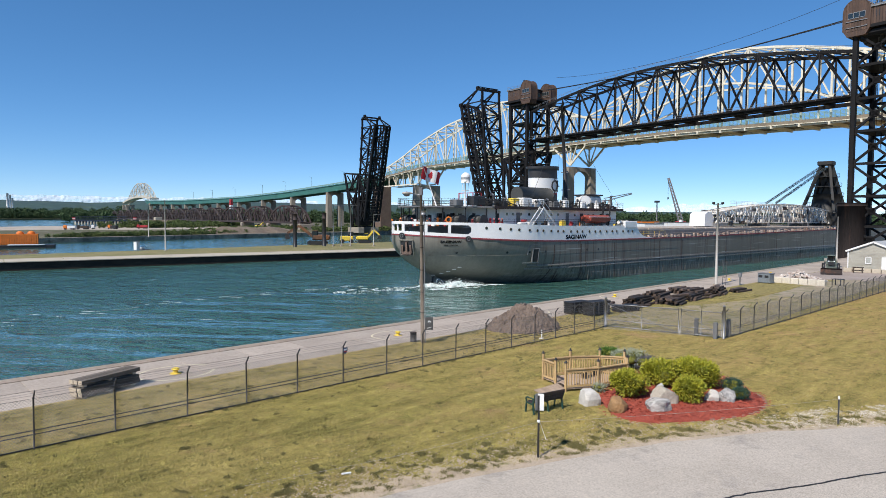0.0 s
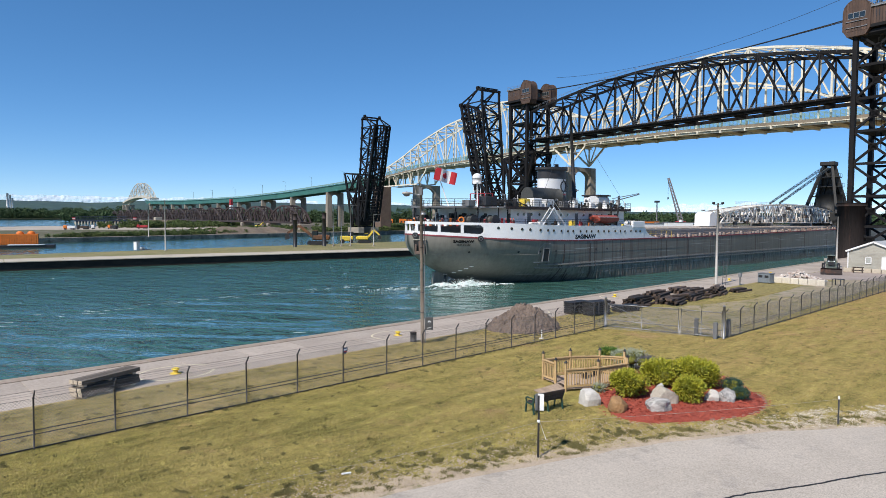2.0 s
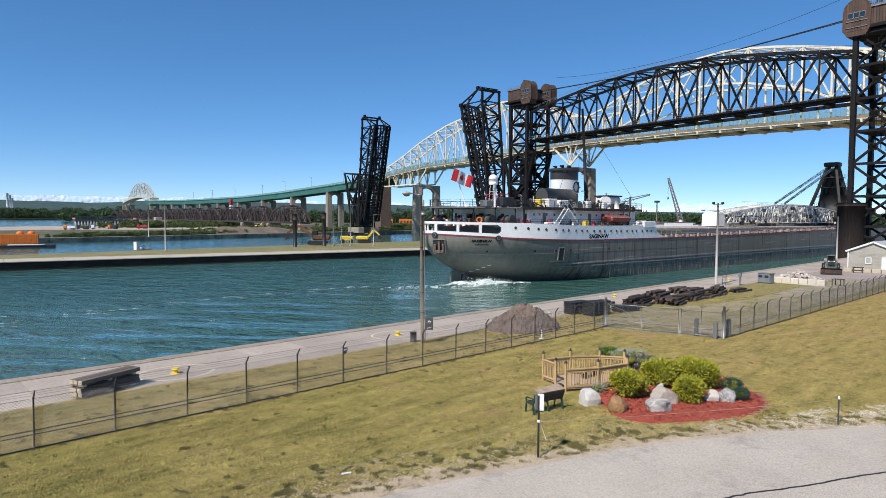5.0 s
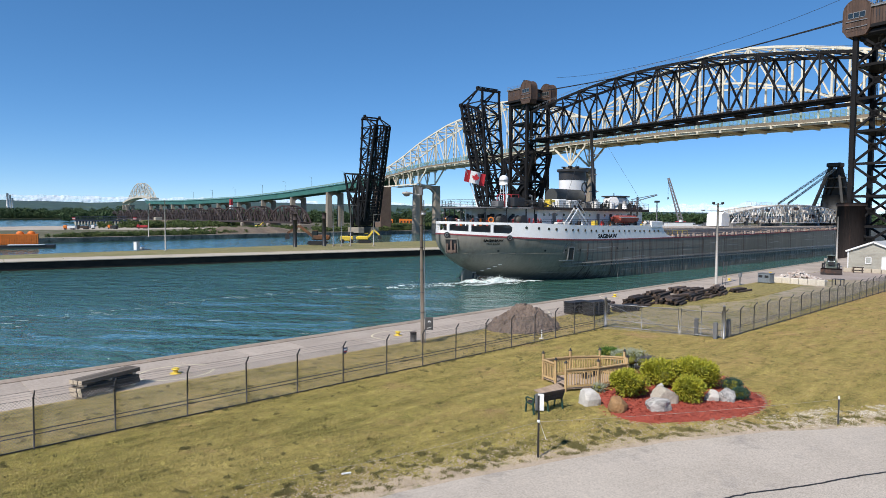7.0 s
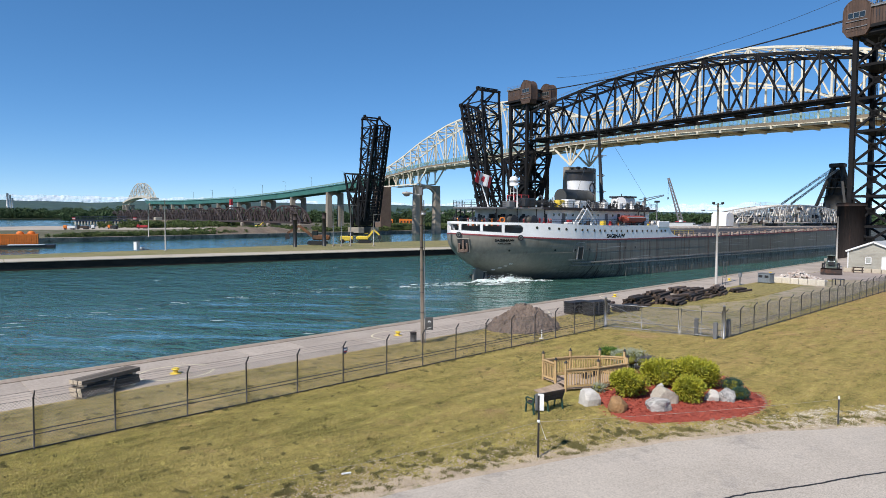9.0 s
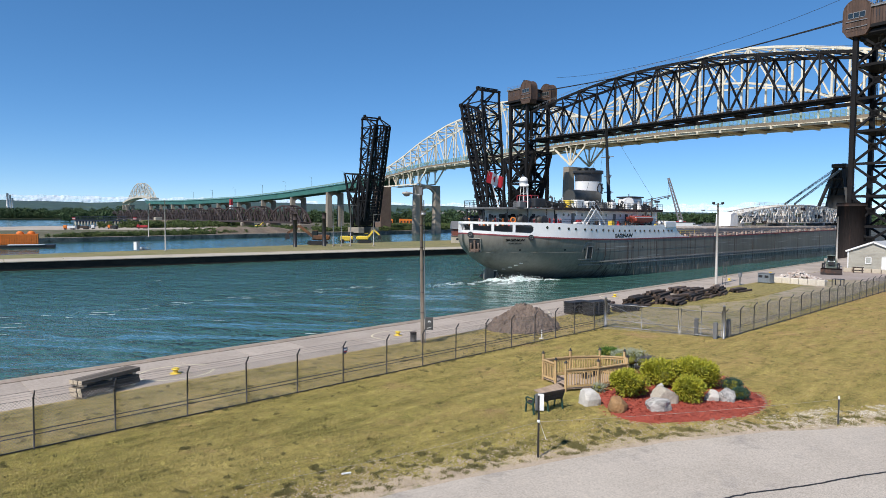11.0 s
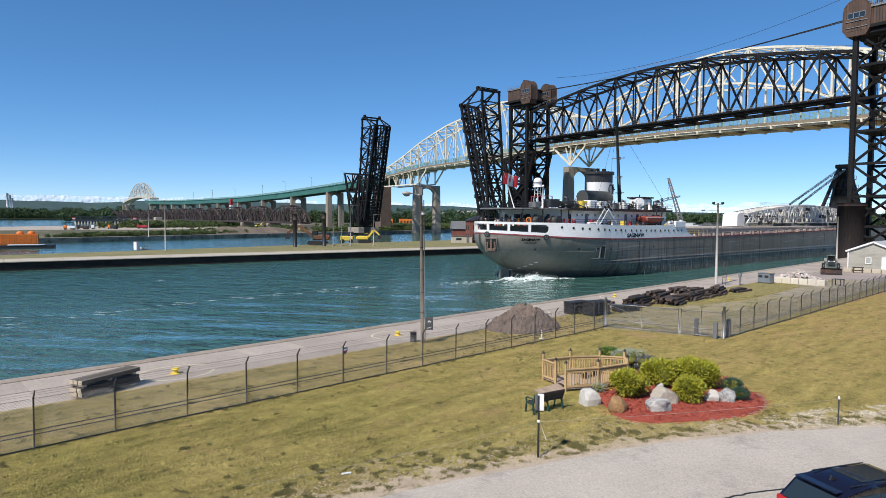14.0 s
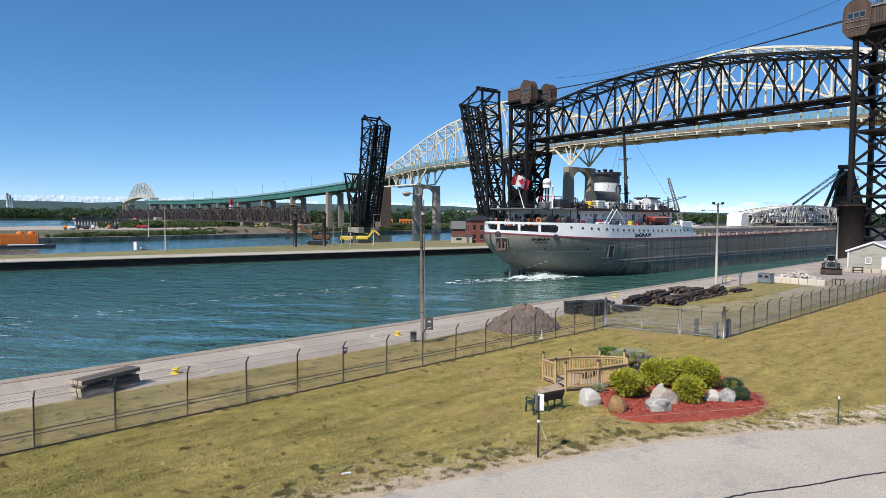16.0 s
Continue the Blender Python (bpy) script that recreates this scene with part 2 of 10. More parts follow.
    l.new(olive.outputs["Result"], tone.inputs["Color"])
    l.new(tone.outputs[0], bsdf.inputs["Base Color"])
    return m


WATER_MAT, LAWN = water_material(), lawn_material()


# ---- mesh tools ----
class Geo:
    """Collects convex pieces into one mesh."""

    def __init__(self):
        self.v, self.f, self.smooth = [], [], []

    def add(self, verts, faces, smooth=False, centre=None):
        verts = [Vector(p) for p in verts]
        k = len(self.v)
        if centre is None:
            centre = sum(verts, Vector()) / len(verts)
        for face in faces:
            a, b, c = verts[face[0]], verts[face[1]], verts[face[2]]
            mid = sum((verts[i] for i in face), Vector()) / len(face)
            turned = (b - a).cross(c - b).dot(mid - centre) < 0
            self.f.append([k + i for i in (reversed(face) if turned else face)])
            self.smooth.append(smooth)
        self.v.extend(verts)
        return self

    def raw(self, verts, faces, smooth=False):
        k = len(self.v)
        self.v.extend(Vector(p) for p in verts)
        self.f.extend([k + i for i in face] for face in faces)
        self.smooth.extend([smooth] * len(faces))
        return self

    def box(self, centre, size, bevel=0.0, m=None):
        c, h = Vector(centre), [s / 2 for s in size]
        m = m or Matrix.Identity(4)
        if not bevel:
            vs = [m @ (c + Vector((sx * h[0], sy * h[1], sz * h[2]))) for sx in (-1, 1) for sy in (-1, 1) for sz in (-1, 1)]
            return self.add(vs, [(0, 1, 3, 2), (4, 5, 7, 6), (0, 1, 5, 4), (2, 3, 7, 6), (0, 2, 6, 4), (1, 3, 7, 5)])
        bevel = min(bevel, *(0.45 * s for s in size))
        vs, at = [], {}
        for sx in (-1, 1):
            for sy in (-1, 1):
                for sz in (-1, 1):
                    s = (sx, sy, sz)
                    for k in range(3):
                        at[s, k] = len(vs)
                        vs.append(m @ (c + Vector([s[i] * (h[i] - (0 if i == k else bevel)) for i in range(3)])))
        fs = []
        for k in range(3):
            i, j = [q for q in range(3) if q != k]
            for sg in (-1, 1):
                ring = []
                for si, sj in ((-1, -1), (1, -1), (1, 1), (-1, 1)):
                    s = [0, 0, 0]
                    s[k], s[i], s[j] = sg, si, sj
                    ring.append(at[tuple(s), k])
                fs.append(ring)
            for si in (-1, 1):
                for sj in (-1, 1):
                    lo, hi = [0, 0, 0], [0, 0, 0]
                    lo[k], lo[i], lo[j], hi[k], hi[i], hi[j] = -1, si, sj, 1, si, sj
                    lo, hi = tuple(lo), tuple(hi)
                    fs.append([at[lo, i], at[hi, i], at[hi, j], at[lo, j]])
        for s in {key[0] for key in at}:
            fs.append([at[s, 0], at[s, 1], at[s, 2]])
        return self.add(vs, fs)

    def bar(self, p, q, w, h=None):
        p, q, h = Vector(p), Vector(q), h or w
        d = (q - p).normalized()
        side = d.cross(Vector((0, 0, 1)))
        side = side.normalized() if side.length > 1e-4 else Vector((1, 0, 0))
        up = side.cross(d)
        vs = [e + side * (sx * w / 2) + up * (sy * h / 2) for e in (p, q) for sx, sy in ((-1, -1), (1, -1), (1, 1), (-1, 1))]
        return self.add(vs, [(0, 1, 2, 3), (4, 5, 6, 7), (0, 1, 5, 4), (1, 2, 6, 5), (2, 3, 7, 6), (3, 0, 4, 7)])

    def cyl(self, p, q, r, r2=None, seg=10, smooth=True):
        p, q, r2 = Vector(p), Vector(q), r if r2 is None else r2
        d = (q - p).normalized()
        side = d.cross(Vector((0, 0, 1)))
        side = side.normalized() if side.length > 1e-4 else Vector((1, 0, 0))
        up = side.cross(d)
        ring = [side * math.cos(2 * math.pi * i / seg) + up * math.sin(2 * math.pi * i / seg) for i in range(seg)]
        vs = [p + e * r for e in ring] + [q + e * r2 for e in ring]
        self.add(vs, [(i, (i + 1) % seg, seg + (i + 1) % seg, seg + i) for i in range(seg)], smooth)
        k = len(self.v) - 2 * seg
        self.f += [[k + i for i in reversed(range(seg))], [k + seg + i for i in range(seg)]]
        self.smooth += [False, False]
        return self

    def ball(self, c, r, seg=12, rings=8, squash=(1, 1, 1), jitter=0.0, rnd=random):
        c, vs = Vector(c), []
        for i in range(rings + 1):
            th = math.pi * i / rings
            for j in range(seg):
                ph = 2 * math.pi * j / seg
                k = 1 + rnd.uniform(-jitter, jitter) if jitter else 1
                vs.append(c + Vector((math.sin(th) * math.cos(ph) * squash[0], math.sin(th) * math.sin(ph) * squash[1], math.cos(th) * squash[2])) * (r * k))
        return self.raw(vs, [(i * seg + j, (i + 1) * seg + j, (i + 1) * seg + (j + 1) % seg, i * seg + (j + 1) % seg) for i in range(rings) for j in range(seg)], True)

    def prism(self, outline, lo, hi, axis="z"):
        """A flat outline (list of 2D points) drawn out from lo to hi along an axis."""
        put = {"z": lambda u, v, w: (u, v, w), "y": lambda u, v, w: (u, w, v), "x": lambda u, v, w: (w, u, v)}[axis]
        n = len(outline)
        area = sum(outline[i][0] * outline[(i + 1) % n][1] - outline[(i + 1) % n][0] * outline[i][1] for i in range(n))
        if area < 0:
            outline = outline[::-1]
        vs = [put(u, v, lo) for u, v in outline] + [put(u, v, hi) for u, v in outline]
        fs = [list(reversed(range(n))), list(range(n, 2 * n))] + [[i, (i + 1) % n, n + (i + 1) % n, n + i] for i in range(n)]
        if axis == "y":
            fs = [f[::-1] for f in fs]
        return self.raw(vs, fs)

    def mesh(self, name, material=None):
        me = bpy.data.meshes.new(name)
        me.from_pydata(self.v, [], self.f)
        me.polygons.foreach_set("use_smooth", self.smooth)
        if material:
            me.materials.append(material)
        me.update()
        return me


def tube(pts, r, seg=6):
    """One round tube along a line of points."""
    pts = [Vector(p) for p in pts]
    vs, fs = [], []
    for i, p in enumerate(pts):
        d = (pts[min(i + 1, len(pts) - 1)] - pts[max(i - 1, 0)]).normalized()
        side = d.cross(Vector((0, 0, 1)))
        side = side.normalized() if side.length > 1e-4 else Vector((1, 0, 0))
        up = side.cross(d)
        vs += [p + (side * math.cos(6.2832 * k / seg) + up * math.sin(6.2832 * k / seg)) * r for k in range(seg)]
    for i in range(len(pts) - 1):
        fs += [(i * seg + k, i * seg + (k + 1) % seg, (i + 1) * seg + (k + 1) % seg, (i + 1) * seg + k) for k in range(seg)]
    fs += [tuple(reversed(range(seg))), tuple(range(len(vs) - seg, len(vs)))]
    return Geo().raw(vs, fs, True)


def part(name, geo, material, parent, label="", m=None):
    """One mesh under a thing or under a part."""
    ob = new(name, geo if isinstance(geo, bpy.types.Mesh) else geo.mesh(name, material))
    ob.parent = parent
    if m is not None:
        ob.matrix_basis = m
    if label:
        ob["label"] = label
    return ob


def thing(name, m, label, category, group="", kind=""):
    ob = new(name)
    ob.empty_display_size = 0.2
    ob.matrix_basis = m
    return tagged(ob, label, category, group, kind)


def solid(name, geo, material, m, label, category="", group="", kind=""):
    """A thing that is one mesh."""
    ob = new(name, geo.mesh(name, material))
    ob.matrix_basis = m
    return tagged(ob, label, category, group, kind)


def bars(name, pairs, w, h, material, parent):
    for p, q in pairs:
        part(name, Geo().bar(p, q, w, h), material, parent)


def words(name, text, size, material, parent, m, depth=0.02, bold=0.0):
    cu = bpy.data.curves.new(name, "FONT")
    cu.body, cu.size, cu.extrude, cu.align_x, cu.align_y = text, size, depth, "CENTER", "CENTER"
    cu.offset = bold
    tmp = new("lettering_source", cu)
    me = bpy.data.meshes.new_from_object(tmp.evaluated_get(bpy.context.evaluated_depsgraph_get()))
    bpy.data.objects.remove(tmp)
    me.materials.clear()
    me.materials.append(material)
    return part(name, me, material, parent, m=m)


# ---- the large structure ----
def sheet(name, outline, z, depth, material, label, kind="structure"):
    return solid(name, Geo().prism(outline, z - depth, z), material, pose(0, 0, 0), label, name.split("_")[0], kind=kind)


YARD = material("pinkish_gravel_yard", (0.36, 0.30, 0.265), (0.30, 0.25, 0.22), 0.3, 14, 0.95, 0, 0.4, 0.2, (0.22, 0.18, 0.15), 0.58, 0.2)


TRACK = material("worn_gravel_and_grass", (0.33, 0.275, 0.205), (0.27, 0.225, 0.135), 0.35, 16, 0.95, 0, 0.5, 0.3, (0.165, 0.165, 0.07), 0.52, 0.55)


def quay_y(x):
    return 36.35 + 0.012 * x


def land_and_water():
    g = Geo()
    g.raw([(-2500, -3000, WATER), (4800, -3000, WATER), (4800, 4800, WATER), (-2500, 4800, WATER)], [(0, 1, 2, 3)])
    w = solid("water", g, WATER_MAT, pose(0, 0, 0), "rippled teal green canal water", "water", kind="structure")
    sheet("ground", [(-900, -900), (1500, -900), (1500, 18), (1500, 30.2), (-900, 30.6)], 0, 4, LAWN, "dry yellow green mown lawn beside the canal")
    sheet("yard", [(91, 30.28), (95, 25.5), (97.5, 21.5), (99, 17.2), (175, 16.9), (230, 30.28)], 0.012, 0.03, YARD, "pinkish gravel yard beside the shed")
    sheet("gravel_track", [(39.6, 24.95), (42.4, 17.5), (46, 17.4), (60, 18.2), (80, 18.6), (97.5, 19.5), (96, 24.2), (90, 25.6), (78, 24.6), (65, 24.2), (57, 25.8), (52, 28.0), (49.2, 28.4), (46, 27.4), (42, 27.2)], 0.008, 0.03, TRACK, "thin grey gravel track through worn grass")
    sheet("quay", [(-900, 30.6), (1500, 30.2), (1500, quay_y(1500)), (-900, quay_y(-900))], -0.06, 4, CONCRETE, "pale concrete quay along the canal")
    return w


water = land_and_water()


# ---- far banks ----
def far_banks():
    island = [(-400, 186), (20, 129), (190, 106), (420, 100), (420, 168), (140, 172), (24, 160), (-400, 215)]
    sheet("pier_island", island, -0.5, 3.5, PIER_GRASS, "long grassy pier between two canals")
    # concrete coping along the front of the pier
    g = Geo()
    for (ax, ay), (bx, by) in (((-400, 185.6), (20, 128.6)), ((20, 128.6), (190, 105.6)), ((190, 105.6), (420, 99.6))):
        n = max(1, int(math.hypot(bx - ax, by - ay) / 9))
        for i in range(n):
            p, q = Vector((ax, ay, 0)).lerp((bx, by, 0), i / n), Vector((ax, ay, 0)).lerp((bx, by, 0), (i + 0.985) / n)
            across = Vector((-(by - ay), bx - ax, 0)).normalized() * 9
            g.add([p, q, q + across, p + across] + [e + Vector((0, 0, -0.14)) for e in (p, q, q + across, p + across)],
                  [(0, 1, 2, 3), (4, 5, 6, 7), (0, 1, 5, 4), (1, 2, 6, 5), (2, 3, 7, 6), (3, 0, 4, 7)])
    solid("coping", g, WHITE_CONCRETE, pose(0, 0, 0), "sunlit concrete coping slabs along the canal pier", "coping", kind="structure")
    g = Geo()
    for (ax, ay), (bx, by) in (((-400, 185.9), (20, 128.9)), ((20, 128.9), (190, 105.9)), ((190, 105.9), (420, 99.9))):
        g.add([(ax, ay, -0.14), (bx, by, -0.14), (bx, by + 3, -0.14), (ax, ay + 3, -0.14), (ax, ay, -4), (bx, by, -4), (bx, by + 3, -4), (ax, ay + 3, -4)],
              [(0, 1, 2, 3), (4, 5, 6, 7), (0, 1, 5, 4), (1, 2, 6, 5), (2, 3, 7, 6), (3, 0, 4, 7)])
    solid("pier_wall", g, BLACK_WALL, pose(0, 0, 0), "near black wall of the canal pier", "wall", kind="structure")
    bank = [(-300, 215), (60, 255), (150, 273), (420, 327), (1500, 400), (1500, 2500), (900, 1900), (560, 1500), (400, 1100), (300, 720), (215, 560), (140, 505), (-300, 470)]
    sheet("far_bank", bank, -0.2, 3.5, BANK, "scrubby far bank with gravel tracks")
    sheet("bank_road", [(60, 404), (84, 418), (127, 398), (170, 404), (215, 470), (200, 560), (150, 545), (112, 560), (60, 520)], -0.17, 0.1, TRACK_PALE, "pale gravel works road on the far bank")
    g = Geo()
    line = [(-300, 214.5), (60, 254.5), (150, 272.5), (420, 326.5), (1500, 399.5)]
    for (ax, ay), (bx, by) in zip(line, line[1:]):
        g.add([(ax, ay, 0.1), (bx, by, 0.1), (bx, by + 4, 0.1), (ax, ay + 4, 0.1), (ax, ay, -1.9), (bx, by, -1.9), (bx, by + 4, -1.9), (ax, ay + 4, -1.9)],
              [(0, 1, 2, 3), (4, 5, 6, 7), (0, 1, 5, 4), (1, 2, 6, 5), (2, 3, 7, 6), (3, 0, 4, 7)])
    solid("bank_coping", g, BANK_WALL, pose(0, 0, 0), "worn concrete coping of the far canal wall", "coping", kind="structure")
    shore = [(-2400, 1700), (200, 1560), (560, 1720), (900, 2300), (4700, 2500), (4700, 4700), (-2400, 4700)]
    sheet("far_shore", shore, 0.5, 3, BANK, "low wooded shore across the river")
    sheet("lock_bank", [(420, 100.5), (2500, 112), (2500, 300), (420, 260)], -0.3, 3.5, BANK, "lock side land beyond the bridges")


PIER_GRASS = material("olive_pier_grass", (0.17, 0.165, 0.06), (0.25, 0.21, 0.09), 0.12, 2.5, 0.95, 0, 0.5, 0.4, (0.12, 0.13, 0.04), 0.56, 0.3)
BANK = material("scrub_and_gravel", (0.075, 0.085, 0.03), (0.12, 0.10, 0.06), 0.05, 0.8, 0.95, 0, 0.5, 0.3, (0.26, 0.22, 0.17), 0.56, 0.03)
BANK_WALL = material("mottled_old_stone_wall", (0.34, 0.29, 0.235), (0.13, 0.11, 0.085), 0.22, 2.0, 0.9, 0, 0.4, 0.35, (0.07, 0.06, 0.05), 0.56, 0.35)
TRACK_PALE = material("pale_works_gravel", (0.46, 0.40, 0.33), (0.34, 0.29, 0.235), 0.06, 1.2, 0.95, 0, 0.3, 0.2, (0.20, 0.17, 0.11), 0.6, 0.05)
far_banks()

# ---- the railway bridge: lift span, bascule and camelback spans on one line ----
RAIL = Matrix.Translation((167, 0, 0)) @ Matrix.Rotation(radians(90) - math.atan(0.13), 4, "Z")
ALONG = 1 / math.cos(math.atan(0.13))      # metres along the line per metre across the canal


def at_rail(y):
    return RAIL @ Matrix.Translation((y * ALONG, 0, 0))


def lift_span():
    t = thing("lift_bridge_span", at_rail(42.3), "raised black steel truss span of a railway lift bridge", "bridge")
    L, n = 106.2 * ALONG, 14
    top = lambda x: 47.3 + 6.2 * math.sin(math.pi * min(1, max(0, x / L)))
    low = lambda x: 36.6
    step = L / n
    for k, y in enumerate((0, -9)):
        for i in range(n):
            a, b = i * step, (i + 1) * step
            part("bottom_chord", Geo().bar((a, y, low(a)), (b, y, low(b)), 0.55, 0.9), STEEL, t)
            if 0 < i < n - 1:
                part("top_chord", Geo().bar((a, y, top(a)), (b, y, top(b)), 0.55, 0.75), STEEL, t)
            if i:
                part("vertical", Geo().bar((a, y, low(a)), (a, y, top(a)), 0.35, 0.35), STEEL, t)
            up = i % 2 == 0
            part("diagonal", Geo().bar((a, y, low(a) if up else top(a)), (b, y, top(b) if up else low(b)), 0.42, 0.5), STEEL, t)
        for a, s in ((0, 1), (L, -1)):
            part("end_post", Geo().bar((a, y, low(a)), (a, y, 47.3), 0.5, 0.6), STEEL, t)
            part("top_chord", Geo().bar((a, y, 47.3), (a + s * step, y, top(step)), 0.55, 0.75), STEEL, t)
    for i in range(n + 1):
        a = i * step
        part("floor_beam", Geo().bar((a, 0, low(a) + 0.1), (a, -9, low(a) + 0.1), 0.5, 0.9), STEEL, t)
        part("top_strut", Geo().bar((a, 0, top(a)), (a, -9, top(a)), 0.35, 0.5), STEEL, t)
        if i < n:
            b = a + step
            part("top_lateral", Geo().bar((a, 0, top(a)), (b, -9, top(b)), 0.25, 0.25), STEEL, t)
            part("top_lateral", Geo().bar((a, -9, top(a)), (b, 0, top(b)), 0.25, 0.25), STEEL, t)
            part("sway_brace", Geo().bar((a, 0, top(a)), (a, -9, top(a) - 3), 0.22, 0.22), STEEL, t)
            part("sway_brace", Geo().bar((a, -9, top(a)), (a, 0, top(a) - 3), 0.22, 0.22), STEEL, t)
    for y in (-2.2, -3.9, -5.1, -6.8):
        part("stringer", Geo().bar((0, y, 37.3), (L, y, 37.3), 0.35, 0.7), STEEL, t)
    part("track_deck", Geo().box((L / 2, -4.5, 37.75), (L, 4.2, 0.22)), DARK_TIMBER, t)
    part("walkway", Geo().box((L / 2, 0.9, 36.75), (L, 1.1, 0.12)), STEEL, t)
    g = Geo()
    for i in range(57):
        g.bar((L * i / 56, 1.4, 36.8), (L * i / 56, 1.4, 37.9), 0.06)
    for z in (37.35, 37.9):
        g.bar((0, 1.4, z), (L, 1.4, z), 0.06)
    part("walkway_railing", g, ALLOY, t)
    g = Geo()
    for i in range(n * 2):
        a, b = i * step / 2, (i + 1) * step / 2
        for y in (0.3, -0.4):
            g.bar((a, y, top(a) + 1.35), (b, y, top(b) + 1.35), 0.05)
            g.bar((a, y, top(a)), (a, y, top(a) + 1.35), 0.05)
    part("top_railing", g, ALLOY, t, "thin pale handrail along the top chord")
    return t


def lift_tower(name, y0, direction, base):
    """Legs beside the span, back legs 9 m behind them; direction: which way along the line is the back."""
    t = thing(name, at_rail(y0), "tall black braced steel lift tower with a machinery cabin", "bridge tower", "lift bridge towers")
    back, H = 9.0 * direction, 52.0
    legs = [(0, 0.9), (0, -9.9), (back, 0.9), (back, -9.9)]
    for x, y in legs:
        g = Geo()
        foot = base if (x, y) == legs[0] else 0.0
        for dx in (-0.42, 0.42):
            g.bar((x + dx, y, foot), (x + dx, y, H), 0.14, 1.15)
        g.bar((x, y + 0.45, foot), (x, y + 0.45, H), 0.84, 0.1)
        g.bar((x, y - 0.45, foot), (x, y - 0.45, H), 0.84, 0.1)
        part("leg", g, STEEL, t)
    levels = [0.5, 6.5, 13.5, 21, 28.5, 36, 43.5, 51]
    for a, b in zip(levels, levels[1:]):
        for (p, q), w in (((legs[0], legs[2]), 0.5), ((legs[1], legs[3]), 0.5), ((legs[2], legs[3]), 0.45)):
            part("brace", Geo().bar((*p, a), (*q, b), w), STEEL, t)
            part("brace", Geo().bar((*q, a), (*p, b), w), STEEL, t)
            part("strut", Geo().bar((*p, b), (*q, b), w, 0.6), STEEL, t)
            mid_x, mid_y = (p[0] + q[0]) / 2, (p[1] + q[1]) / 2
            thin = (1.6, 0.5, 1.6) if p[1] == q[1] else (0.5, 1.6, 1.6)
            part("gusset", Geo().box((mid_x, mid_y, (a + b) / 2), thin, 0.1), STEEL, t)
    part("top_girder", Geo().bar((0, 1.2, 51.2), (0, -10.2, 51.2), 1.0, 1.8), STEEL, t)
    part("gusset", Geo().box((back * 0.98, 0.95, 36), (2.2, 0.2, 2.2)), STEEL, t)
    mid = back / 2
    part("ladder", Geo().bar((mid, -8, 8), (mid, -8, 50), 0.5, 0.2), RUSTY, t)
    # machinery cabin with a domed sheave housing
    part("cabin_floor", Geo().box((mid, -4.5, 51.9), (13.5, 13.5, 0.7)), STEEL, t)
    house = part("cabin", Geo().box((mid + 1.0 * direction, -4.5, 54.2), (8.5, 12.5, 4.2), 0.15), RUSTY, t, "rust brown clad machinery cabin")
    part("roof", Geo().box((mid + 1.0 * direction, -4.5, 56.5), (9.2, 13.2, 0.3), 0.05), GREY, house)
    for k in range(4):
        part("window", Geo().box((mid + direction - 3 + 2 * k, 1.77, 54.6), (1.4, 0.08, 1.5)), GLASS, house)
    for k in range(4):
        part("window", Geo().box((mid + 1.0 * direction - 4.28, -9 + 3 * k, 54.6), (0.08, 1.8, 1.5)), GLASS, house)
    for y in (0.6, -9.6):
        outline = [(-1.9, 50.2), (1.9, 50.2), (2.75, 51.6)] + [(2.75 * math.cos(i * math.pi / 14), 55.8 + 2.75 * math.sin(i * math.pi / 14)) for i in range(15)] + [(-2.75, 51.6)]
        cx, front = -0.45, y + 1.7
        hood = part("sheave_housing", Geo().prism([(u + cx, v) for u, v in outline], y - 1.6, front, "y"), CLADDING, t, "round topped rusty sheave housing")
        for yy in (front - 0.05, y - 1.4):
            rim = Geo()
            for k in range(14):
                a0, a1 = k * math.pi / 14, (k + 1) * math.pi / 14
                rim.bar((cx + 2.8 * math.cos(a0), yy, 55.8 + 2.8 * math.sin(a0)), (cx + 2.8 * math.cos(a1), yy, 55.8 + 2.8 * math.sin(a1)), 0.28, 0.16)
            for sx in (-2.8, 2.8):
                rim.bar((cx + sx, yy, 51.6), (cx + sx, yy, 55.8), 0.16, 0.28)
            part("hood_rim", rim, CLADDING, hood)
        for k in range(9):
            u = -2.4 + 0.6 * k
            part("cladding_board", Geo().box((cx + u, front + 0.02, (51.4 + 55.8 + math.sqrt(7.5 - u * u)) / 2), (0.53, 0.07, 55.8 + math.sqrt(7.5 - u * u) - 51.4)), CLADDING, hood)
        for k in range(3):
            w = part("hood_window", Geo().box((cx - 1.2 + 1.2 * k, front + 0.08, 54.9), (1.0, 0.06, 1.15)), GLASS, hood)
            part("window_frame", Geo().box((cx - 1.2 + 1.2 * k, front + 0.09, 55.52), (1.12, 0.1, 0.12)).box((cx - 1.2 + 1.2 * k, front + 0.09, 54.28), (1.12, 0.1, 0.12)).box((cx - 1.78 + 1.2 * k, front + 0.09, 54.9), (0.1, 0.1, 1.2)), ALLOY, w)
        for z in (53.6, 52.2):
            part("hood_ledge", Geo().box((cx, front + 0.12, z), (4.6, 0.2, 0.12)), ALLOY, hood)
    for k in range(14):
        part("cladding_board", Geo().box((mid + direction - 4.05 + 0.62 * k, 1.79, 54.2), (0.5, 0.05, 4.0)), CLADDING, house)
    part("eave", Geo().box((mid + direction, 1.95, 56.25), (9.4, 0.3, 0.25)), ALLOY, house)
    part("skirt", Geo().box((mid, -4.5, 50.8), (11.0, 12.0, 1.6), 0.5), STEEL, t)
